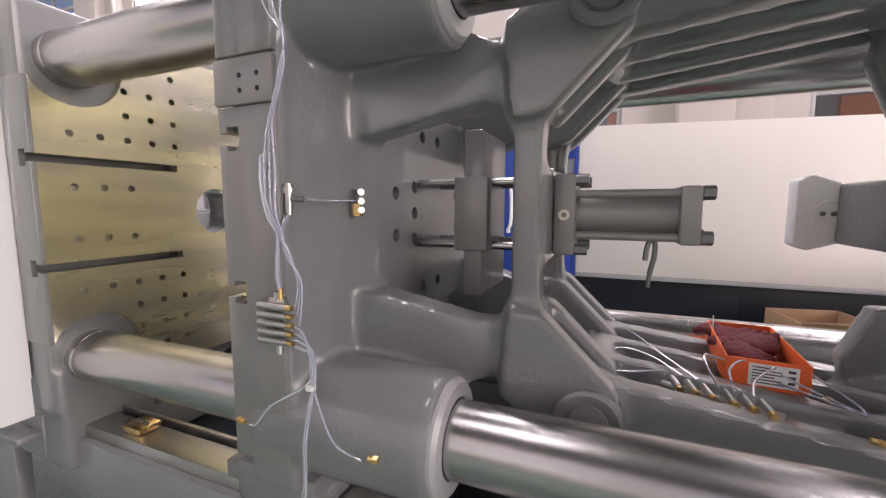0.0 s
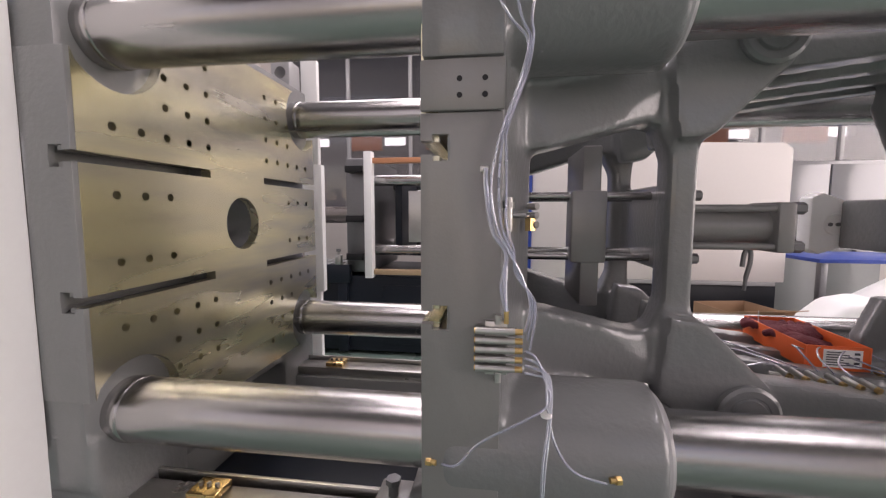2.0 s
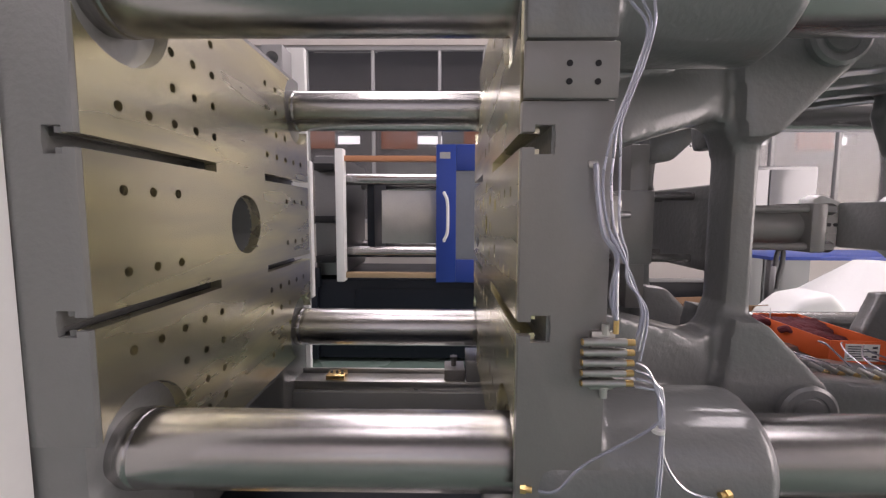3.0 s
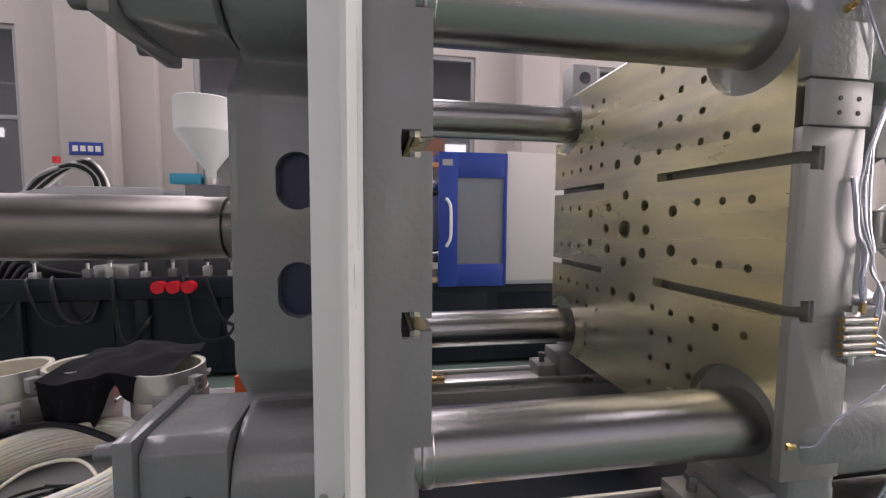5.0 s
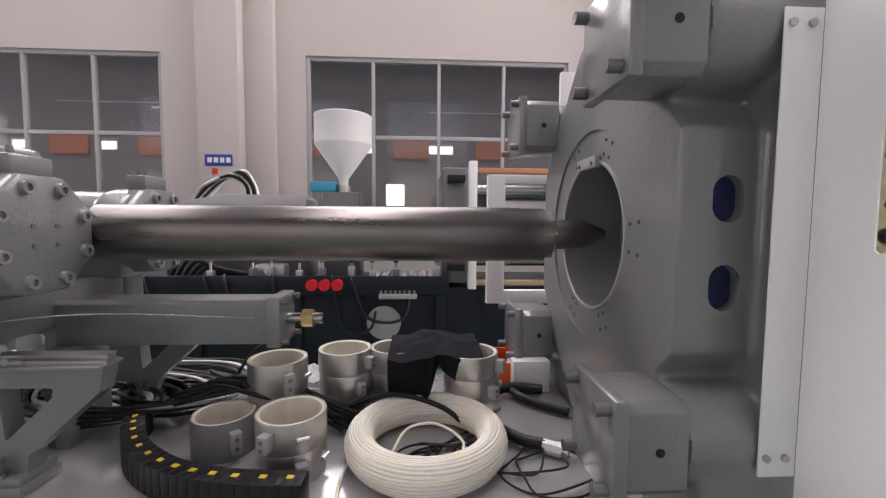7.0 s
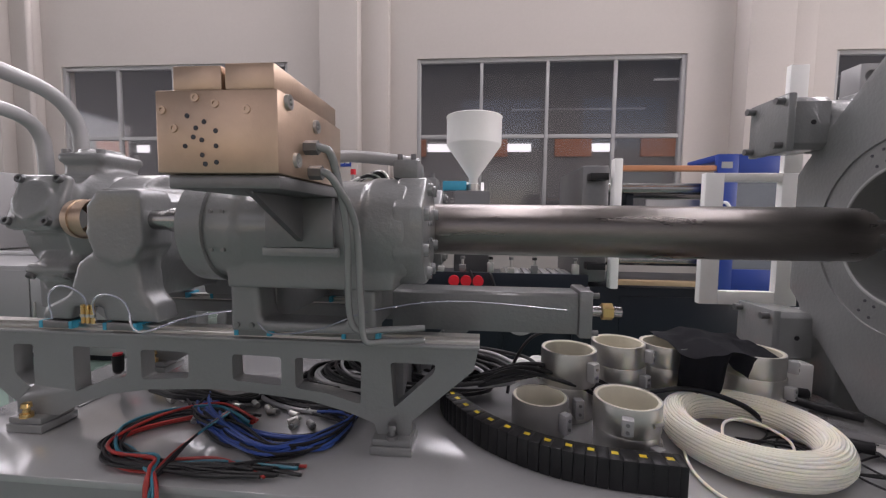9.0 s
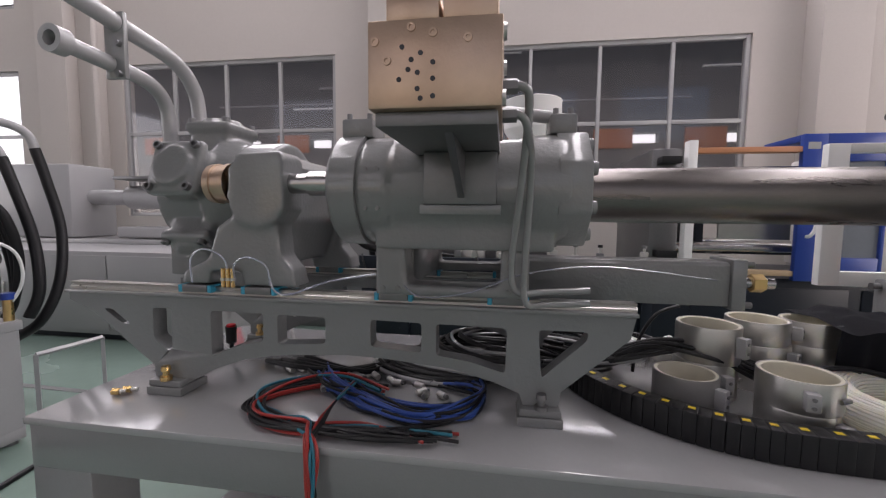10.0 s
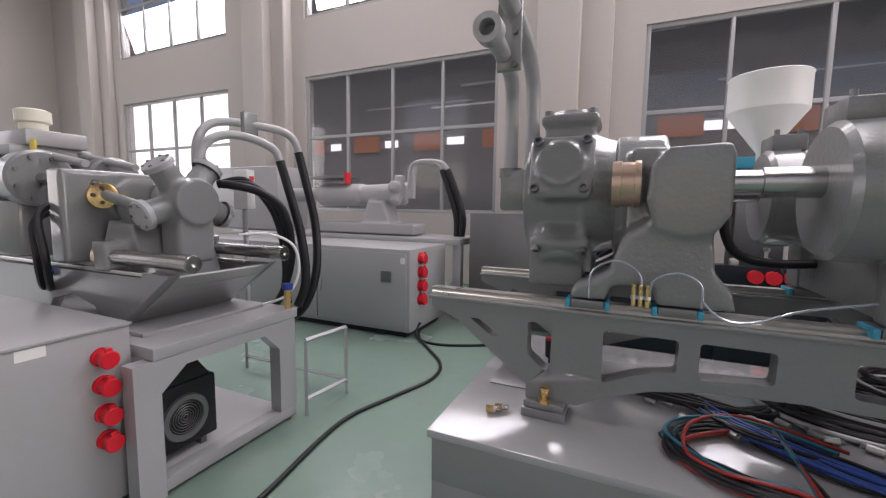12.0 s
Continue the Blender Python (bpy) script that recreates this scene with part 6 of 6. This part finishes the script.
solo("pallet_stack", box(bm_new(), 0.9, 1.75, 2.75, 3.4, 0.0, 0.52, 0.01), IRON, "dark stack of parts under the boxes", "stack")
carton(1.18, 3.0, 0.5205, 0.20, 0.18, 0.17, 10)
carton(1.52, 3.05, 0.5205, 0.17, 0.2, 0.10, -12)
bm = bm_new()
prism(bm, "y", [(1.38, 0.0), (2.0, 0.0), (1.93, 0.68), (1.80, 0.84), (1.60, 0.80), (1.45, 0.66)], 2.6, 2.9, 0.03)
bag = cast(part("white_bag", bm, WHITE), 0.02, 8)
tagged(bag, "slumped white plastic sack beside the boxes", "sack")
bm = bm_new()
lathe(bm, (2.35, 2.9, 0), (0, 0, 1), [(0, 0.5), (0.7, 0.5), (1.02, 0.12), (1.02, 0)], 28)
solo("white_hopper", bm, WHITE, "white conical bin standing on the floor", "bin")
tall = thing("grey_cabinet", "tall grey sheet steel cabinet near the wall", "cabinet")
part("body", box(bm_new(), 2.3, 3.4, 4.6, 5.2, 0, 1.9, 0.01), GREY, tall)
for x in (2.32, 2.86):
    leaf = part("door", box(bm_new(), x, x + 0.52, 4.578, 4.599, 0.06, 1.86, 0.006), GREY, tall)
    part("handle", box(bm_new(), x + 0.24, x + 0.27, 4.555, 4.579, 0.95, 1.10, 0.006), BLACK, leaf, "black lever handle")

# ---- the neighbouring machines further along ----
def red_socket(p, d, r=0.036):
    s = thing("power_socket", "red industrial power socket with a round lid", "socket", "red sockets")
    p, d = Vector(p), Vector(d).normalized()
    part("base_plate", rod(bm_new(), p, p + d * 0.012, r * 1.08, 20), RED, s)
    part("body", rod(bm_new(), p + d * 0.012, p + d * 0.05, r * 0.85, 20), RED, s)
    part("lid", lathe(bm_new(), p + d * 0.05 + Vector((0, 0, -0.004)), d, [(0, r), (0.012, r), (0.016, r * 0.9), (0.016, 0)], 24), RED, s)
    part("hinge", box(bm_new(), p.x - 0.006 + d.x * 0.05, p.x + 0.01 + d.x * 0.05, p.y - 0.012, p.y + 0.012, p.z + r * 0.8, p.z + r * 1.25, 0.002), RED, s)
    return s


cab = thing("electrical_cabinet", "light grey electrical cabinet with red power sockets", "cabinet")
part("body", box(bm_new(), -7.2, -5.925, -0.35, 0.705, 0.03, 0.77, 0.006), GREYL, cab)
part("top_sheet", box(bm_new(), -7.21, -5.918, -0.36, 0.712, 0.7705, 0.782, 0.002), GREYL, cab)
part("label", box(bm_new(), -5.9245, -5.9235, 0.345, 0.43, 0.725, 0.765), PAPER, cab, "blank white paper label")
for z in (0.665, 0.55, 0.43, 0.317):
    red_socket((-5.9245, 0.597, z), (1, 0, 0))

tab = thing("machine_table", "light grey welded machine table on legs", "machine table")
part("top", box(bm_new(), -9.2, -5.80, 0.72, 1.54, 0.62, 0.675, 0.004), GREYL, tab)
bm = bm_new()
prism(bm, "x", [(0.64, 0.0), (0.748, 0.0), (0.748, 0.47), (0.86, 0.565), (1.30, 0.565), (1.40, 0.46), (1.40, 0.08), (1.52, 0.08), (1.52, 0.619), (0.64, 0.619)], -5.88, -5.802)
part("end_frame", bm, GREYL, tab)
part("bottom_rail", box(bm_new(), -5.88, -5.803, 0.749, 1.52, 0.02, 0.079, 0.003), GREYL, tab)
part("bottom_tray", box(bm_new(), -9.1, -5.885, 0.74, 1.5, 0.03, 0.06, 0.003), GREYL, tab)
part("rear_leg", box(bm_new(), -7.4, -7.25, 1.38, 1.5, 0.061, 0.6195, 0.003), GREY, tab)
part("foot", rod(bm_new(), (-5.84, 1.47, 0.0), (-5.84, 1.47, 0.0795), 0.03, 14), IRON, tab)
fan = thing("cooling_fan", "black square cooling fan under the table", "fan", at=(-5.97, 0.925, 0.061))
part("housing", box(bm_new(), -0.11, 0.04, -0.165, 0.165, 0.04, 0.36, 0.012), BLACK, fan)
part("top_duct", prism(bm_new(), "x", [(-0.14, 0.361), (0.14, 0.361), (0.08, 0.45), (-0.0, 0.45)], -0.1, 0.03, 0.004), BLACK, fan)
part("ring", lathe(bm_new(), (0.041, 0.0, 0.19), (1, 0, 0), [(0, 0.115), (0.012, 0.11), (0.012, 0.086), (-0.0, 0.082)], 32), IRON, fan)
for k in range(6):
    part("grille_ring", lathe(bm_new(), (0.042, 0.0, 0.19), (1, 0, 0), [(0, 0.010 + 0.0125 * k), (0.004, 0.012 + 0.0125 * k), (0, 0.015 + 0.0125 * k)], 24), IRON, fan)
for y in (-0.1, 0.1):
    part("leg", box(bm_new(), -0.09, 0.02, y - 0.015, y + 0.015, 0.0, 0.0395), IRON, fan)

stand = thing("tube_rack", "pale square tube rack standing on the floor", "rack")
for a, b in (((-5.76, 1.56, 0.47), (-5.72, 1.90, 0.47)), ((-5.72, 1.90, 0.47), (-5.72, 1.90, 0.0)), ((-5.76, 1.56, 0.10), (-5.72, 1.90, 0.10)), ((-5.72, 1.90, 0.1), (-6.7, 1.92, 0.1)), ((-6.7, 1.92, 0.47), (-6.7, 1.92, 0.0)), ((-5.76, 1.56, 0.47), (-5.76, 1.56, 0.0))):
    part("tube", rod(bm_new(), a, b, 0.014, 4), GREYL, stand)


def small_unit(dx, dy, dz, name_label):
    """The injection drive of a smaller machine, as a set of cast bodies with two rods."""
    u = thing("injection_drive", name_label, "injection unit", "small injection units", at=(dx, dy, dz))
    bm = bm_new()
    rod(bm, (-0.95, 0, 0.60), (-0.42, 0, 0.60), 0.125, 28)
    rod(bm, (-0.60, 0, 0.60), (-0.34, 0, 0.62), 0.15, 28, 0.12)
    box(bm, -0.80, -0.66, -0.34, 0.34, 0.30, 0.78)
    prism(bm, "y", [(-0.72, 0.18), (-0.22, 0.18), (-0.26, 0.30), (-0.36, 0.50), (-0.56, 0.52)], -0.20, 0.20)
    box(bm, -0.50, -0.38, -0.31, 0.31, 0.27, 0.42)
    cast(part("gear_body", bm, CAST, u), 0.014, 4)
    m = bm_new()
    rod(m, (-0.34, 0, 0.62), (-0.12, 0, 0.62), 0.12, 28)
    box(m, -0.30, -0.14, -0.10, 0.10, 0.30, 0.56, 0.02)
    for k in range(5):
        a = radians(126 + 72 * k)
        d = Vector((0, math.cos(a), math.sin(a)))
        p = Vector((-0.23, 0, 0.62))
        rod(m, p + d * 0.05, p + d * 0.215, 0.070, 20, 0.062)
    cast(part("motor", m, CAST, u), 0.011, 3)
    for k in range(5):
        a = radians(126 + 72 * k)
        d = Vector((0, math.cos(a), math.sin(a)))
        p = Vector((-0.23, 0, 0.62))
        cap = part("cylinder_cap", lathe(bm_new(), p + d * 0.21, d, [(0, 0.076), (0.026, 0.076), (0.034, 0.066), (0.034, 0.03), (0.03, 0)], 28), GREYL, u)
        e = Vector((0, -math.sin(a), math.cos(a)))
        for j in range(6):
            q = p + d * 0.236 + (Vector((math.cos(j * math.pi / 3), 0, 0)) + e * math.sin(j * math.pi / 3)) * 0.06
            part("cap_screw", rod(bm_new(), q, q + d * 0.014, 0.008, 8), IRON, cap)
    for y in (-0.26, 0.26):
        part("piston_rod", lathe(bm_new(), (-0.47, y, 0.345), (1, 0, 0), [(0, 0), (0, 0.036), (0.58, 0.036), (0.582, 0.041), (0.66, 0.041), (0.664, 0.037), (0.664, 0.012), (0.655, 0)], 24), CHROME, u)
        part("brass_gland", lathe(bm_new(), (-0.50, y, 0.345), (1, 0, 0), [(0, 0.03), (0, 0.056), (0.02, 0.058), (0.022, 0.05), (0.05, 0.05), (0.055, 0.036)], 24), COPPER, u)
    disc = part("valve_plate", lathe(bm_new(), (-0.60, -0.19, 0.645), (0.75, -0.65, 0.1), [(0, 0.066), (0.014, 0.066), (0.018, 0.06), (0.018, 0)], 28), BRASS, u)
    for j in range(4):
        part("plate_hole", rod(bm_new(), Vector((-0.583, -0.205, 0.648)) + 0.038 * Vector((0.65 * math.cos(j * 1.571), 0.75 * math.cos(j * 1.571), math.sin(j * 1.571))), Vector((-0.580, -0.208, 0.648)) + 0.038 * Vector((0.65 * math.cos(j * 1.571), 0.75 * math.cos(j * 1.571), math.sin(j * 1.571))), 0.010, 10), INK, disc)
    for y in (-0.30, 0.25):
        cheek = part("rail_cheek", prism(bm_new(), "y", [(-2.2, 0.0205), (-0.98, 0.0205), (-0.92, 0.09), (-0.72, 0.135), (-0.52, 0.09), (-0.46, 0.0205), (-0.30, 0.0205), (0.09, 0.29), (-0.10, 0.285), (-0.12, 0.265), (-2.2, 0.245)], y, y + 0.05), CAST, u)
        c = bm_new()
        for x in (-0.36, -0.27):
            prism(c, "y", rounded_corners(((x - 0.018, 0.08), (x + 0.018, 0.08), (x + 0.018, 0.17), (x - 0.018, 0.17)), 0.017), y - 0.1, y + 0.15)
        cut(cheek, c)
        part("slide_rail", box(bm_new(), -2.2, -0.13, y + 0.01, y + 0.04, 0.266, 0.285, 0.003), STEEL, u)
    apron = bm_new()
    prism(apron, "y", [(-0.31, 0.021), (-0.285, 0.021), (0.085, 0.275), (0.06, 0.28)], -0.249, 0.249)
    part("sloped_apron", apron, GREYL, u)
    part("apron_rib", prism(bm_new(), "y", [(-0.14, 0.15), (-0.10, 0.15), (0.0, 0.213), (-0.03, 0.218)], -0.248, 0.248), GREYL, u)
    part("slide_plate", box(bm_new(), -2.2, -0.06, -0.34, 0.34, 0.0005, 0.0195, 0.003), GREYL, u)
    for y in (-0.19, 0.19):
        cylinder = part("injection_cylinder", lathe(bm_new(), (-2.55, y, 0.745), (1, 0, 0), [(0, 0), (0, 0.15), (0.10, 0.155), (0.11, 0.135), (1.20, 0.135), (1.21, 0.165), (1.33, 0.165), (1.345, 0.15), (1.345, 0)], 40), CAST, u)
        for j in range(8):
            a = radians(22.5 + 45 * j)
            part("cap_bolt", rod(bm_new(), (-1.205, y + 0.125 * math.cos(a), 0.745 + 0.125 * math.sin(a)), (-1.19, y + 0.125 * math.cos(a), 0.745 + 0.125 * math.sin(a)), 0.014, 10), IRON, cylinder)
        part("feed_rod", rod(bm_new(), (-1.21, y, 0.745), (-0.66, y, 0.70), 0.034, 20), CHROME, u)
    part("carriage", box(bm_new(), -2.4, -1.3, -0.28, 0.28, 0.286, 0.62, 0.03), CAST, u)
    part("valve_manifold", box(bm_new(), -2.3, -1.5, -0.22, 0.20, 0.895, 0.96, 0.01), GREYL, u)
    part("valve_manifold", box(bm_new(), -2.1, -1.45, -0.16, 0.16, 0.9605, 1.06, 0.015), GREYL, u)
    part("top_valve", lathe(bm_new(), (-1.62, -0.05, 1.0605), (0, 0, 1), [(0, 0.07), (0.05, 0.07), (0.06, 0.09), (0.13, 0.09), (0.14, 0.07), (0.14, 0)], 20), CERAMIC, u)
    part("yellow_tag", box(bm_new(), -1.30, -1.24, -0.20, -0.19, 0.9115, 0.97), YELLOW, u)
    for y in (-0.12, 0.14):
        part("tie_pipe", rod(bm_new(), (-1.5, y, 0.925), (-0.9, y, 0.83), 0.022, 14), GREYL, u)
    part("blue_cap", rod(bm_new(), (-0.92, -0.301, 0.24), (-0.92, -0.33, 0.24), 0.03, 14), BLUE, u)
    return u


small_unit(-5.93, 1.13, 0.6755, "grey cast injection drive with chrome rods on the table")
for k in range(2):
    cable("hydraulic_hose", [(-6.75 - 0.06 * k, 0.86, 1.30 - 0.05 * k), (-6.70 - 0.05 * k, 0.74, 1.22 - 0.04 * k), (-6.62 - 0.08 * k, 0.72, 1.02), (-6.75 - 0.08 * k, 0.78, 0.86), (-6.95 - 0.05 * k, 0.86, 0.80)], 0.018, BLACK, "black hydraulic hose on the small machine", "small machine hoses")
box2 = thing("control_box", "white control box on a post behind the drive", "control box")
part("box", box(bm_new(), -6.26, -6.14, 1.50, 1.56, 1.26, 1.50, 0.006), WHITE, box2)
part("post", rod(bm_new(), (-6.20, 1.53, 0.6755), (-6.20, 1.53, 1.2595), 0.015, 12), GREYL, box2)
part("switch", box(bm_new(), -6.135, -6.128, 1.515, 1.545, 1.40, 1.46, 0.002), RED, box2)
for k in range(4):
    arm = solo("lever_arm", rod(bm_new(), (-6.6, 0.95 + 0.12 * k, 1.34), (-6.2, 0.95 + 0.1 * k, 1.26 - 0.03 * k), 0.028, 14), CAST, "grey round tie rod on the small drive", "rod", "drive tie rods")
pipes = thing("hose_set", "grey steel pipes ending in thick black hoses", "hose")
part("steel_pipe", tube(bm_new(), [(-6.30, 1.30, 1.42), (-6.33, 1.32, 1.62), (-6.33, 1.38, 1.74), (-6.30, 1.48, 1.79), (-6.22, 1.62, 1.79), (-6.12, 1.76, 1.77), (-6.07, 1.82, 1.72), (-6.05, 1.84, 1.64)], 0.025, 14), GREYL, pipes)
part("steel_pipe", tube(bm_new(), [(-6.22, 1.24, 1.40), (-6.22, 1.26, 1.55), (-6.20, 1.30, 1.64), (-6.16, 1.40, 1.69), (-6.10, 1.52, 1.68), (-6.04, 1.62, 1.63), (-6.02, 1.65, 1.56)], 0.025, 14), GREYL, pipes)
part("hose", tube(bm_new(), [(-6.05, 1.84, 1.64), (-6.02, 1.87, 1.45), (-5.95, 1.88, 1.15), (-5.88, 1.80, 0.85), (-5.92, 1.72, 0.62), (-6.1, 1.7, 0.5)], 0.028, 14), BLACK, pipes, "thick black rubber hose")
part("hose", tube(bm_new(), [(-6.02, 1.65, 1.56), (-5.98, 1.67, 1.40), (-5.90, 1.69, 1.10), (-5.84, 1.66, 0.82), (-5.87, 1.62, 0.66)], 0.028, 14), BLACK, pipes, "thick black rubber hose")
for k in range(3):
    part("hose", tube(bm_new(), [(-6.20 + 0.04 * k, 1.35, 1.40), (-6.08 + 0.05 * k, 1.45, 1.42 - 0.03 * k), (-5.98 + 0.04 * k, 1.55, 1.25), (-5.97 + 0.03 * k, 1.62, 1.0), (-6.02, 1.66, 0.75), (-6.15, 1.68, 0.60)], 0.024, 12), BLACK, pipes, "thick black rubber hose")
part("bracket", box(bm_new(), -6.24, -6.20, 1.55, 1.65, 1.70, 1.86, 0.004), GREY, pipes)
solo("return_tube", tube(bm_new(), [(-5.98, 1.30, 1.12), (-5.88, 1.42, 1.12), (-5.80, 1.52, 1.05), (-5.78, 1.54, 0.90), (-5.83, 1.50, 0.76), (-5.95, 1.42, 0.70)], 0.008, 10), WHITE, "thin white plastic return tube", "tube")
valve2 = thing("filter_valve", "small blue capped filter valve on the table edge", "valve")
part("body", rod(bm_new(), (-5.83, 1.50, 0.6755), (-5.83, 1.50, 0.79), 0.022, 14), BRASS, valve2)
part("cap", rod(bm_new(), (-5.83, 1.50, 0.79), (-5.83, 1.50, 0.825), 0.03, 14), BLUE, valve2)

# second small machine with its cabinet
cab2 = thing("electrical_cabinet", "grey two door electrical cabinet on the floor", "cabinet")
part("body", box(bm_new(), -9.4, -5.885, 3.1, 3.95, 0.06, 0.88, 0.008), GREYL, cab2)
for x0, x1 in ((-9.36, -8.28), (-8.26, -7.02), (-7.0, -5.92)):
    d = part("door", box(bm_new(), x0, x1, 3.085, 3.0995, 0.10, 0.84, 0.004), GREYL, cab2)
    part("handle", box(bm_new(), x0 + 0.03, x0 + 0.05, 3.07, 3.0845, 0.40, 0.55, 0.003), STEEL, d)
part("display", box(bm_new(), -6.20, -6.08, 3.075, 3.0845, 0.55, 0.66, 0.003), IRON, cab2)
part("label", box(bm_new(), -5.98, -5.93, 3.0835, 3.0845, 0.74, 0.80), PAPER, cab2)
part("plinth", box(bm_new(), -9.3, -5.95, 3.15, 3.9, 0.0, 0.0595), NAVY, cab2)
for z in (0.78, 0.64, 0.50, 0.36):
    red_socket((-5.887, 3.32, z), (1, 0, 0), 0.055)
tab2 = thing("machine_table", "grey machine table behind the cabinet", "machine table")
part("top", box(bm_new(), -9.4, -5.72, 3.97, 4.75, 0.86, 0.93, 0.006), GREYL, tab2)
for x in (-9.2, -5.82):
    for y in (4.0, 4.62):
        part("leg", box(bm_new(), x, x + 0.1, y, y + 0.1, 0, 0.8595, 0.004), GREYL, tab2)
unit2 = thing("injection_drive", "pale grey injection drive of the second small machine", "injection unit")
bm = bm_new()
rod(bm, (-8.9, 4.3, 1.45), (-7.3, 4.3, 1.45), 0.10, 24)
rod(bm, (-7.95, 4.3, 1.45), (-7.25, 4.3, 1.45), 0.15, 24)
box(bm, -8.0, -6.4, 4.12, 4.48, 0.94, 1.08)
prism(bm, "y", [(-7.2, 1.05), (-6.75, 1.05), (-6.85, 1.36), (-7.1, 1.36)], 4.15, 4.45)
rod(bm, (-7.25, 4.3, 1.45), (-6.75, 4.3, 1.47), 0.13, 24)
for k in range(5):
    a = radians(90 + 72 * k)
    rod(bm, (-6.7, 4.3, 1.5), (-6.7, 4.3 + 0.2 * math.cos(a), 1.5 + 0.2 * math.sin(a)), 0.07, 18)
cast(part("gear_body", bm, GREYL, unit2), 0.018, 4)
part("rear_cover", box(bm_new(), -10.2, -8.5, 4.0, 4.6, 0.94, 1.85, 0.03), GREYL, unit2)
part("top_plate", box(bm_new(), -8.0, -7.45, 4.1, 4.5, 1.66, 1.70, 0.004), IRON, unit2)
part("red_cap", rod(bm_new(), (-7.45, 4.2, 1.6), (-7.45, 4.2, 1.74), 0.05, 14), RED, unit2)
pipes2 = thing("hose_set", "grey steel pipes ending in thick black hoses", "hose")
for k in range(2):
    part("steel_pipe", tube(bm_new(), [(-6.5 + 0.05 * k, 4.2, 1.4), (-6.48 + 0.05 * k, 4.2, 1.75), (-6.38 + 0.04 * k, 4.2, 1.84), (-6.15 + 0.06 * k, 4.2, 1.83), (-6.05 + 0.07 * k, 4.2, 1.74)], 0.032, 12), GREYL, pipes2)
    part("hose", tube(bm_new(), [(-6.05 + 0.07 * k, 4.2, 1.74), (-5.96 + 0.08 * k, 4.2, 1.5), (-5.86 + 0.08 * k, 4.2, 1.2), (-5.85 + 0.06 * k, 4.2, 0.95)], 0.04, 12), BLACK, pipes2, "thick black rubber hose")
solo("grey_cover", box(bm_new(), -5.60, -4.66, 3.95, 4.6, 0.0, 1.24, 0.02), IRON, "dark grey machine end cover", "machine cover")
cable("floor_cable", [(-5.40, 0.75, 0.012), (-5.42, 0.96, 0.012), (-5.50, 1.56, 0.012), (-5.40, 1.95, 0.012), (-5.28, 2.35, 0.012), (-5.35, 2.65, 0.012), (-5.62, 2.95, 0.012), (-5.87, 3.2, 0.04), (-5.87, 3.3, 0.12)], 0.013, BLACK, "black power cable snaking over the green floor")
cable("floor_cable", [(-5.0, 3.35, 0.012), (-5.2, 3.22, 0.012), (-5.5, 3.08, 0.012), (-5.75, 3.1, 0.012), (-5.86, 3.25, 0.06)], 0.013, BLACK, "black power cable snaking over the green floor")
# distant wall machines closing the view along the aisle
back = thing("machine_cover", "pale grey covers of a further machine", "machine cover")
part("body", box(bm_new(), -11.5, -9.3, 0.6, 1.8, 0.0, 1.75, 0.03), GREYL, back)
part("top", box(bm_new(), -11.3, -9.2, 0.8, 1.6, 1.751, 1.9, 0.03), WHITE, back)
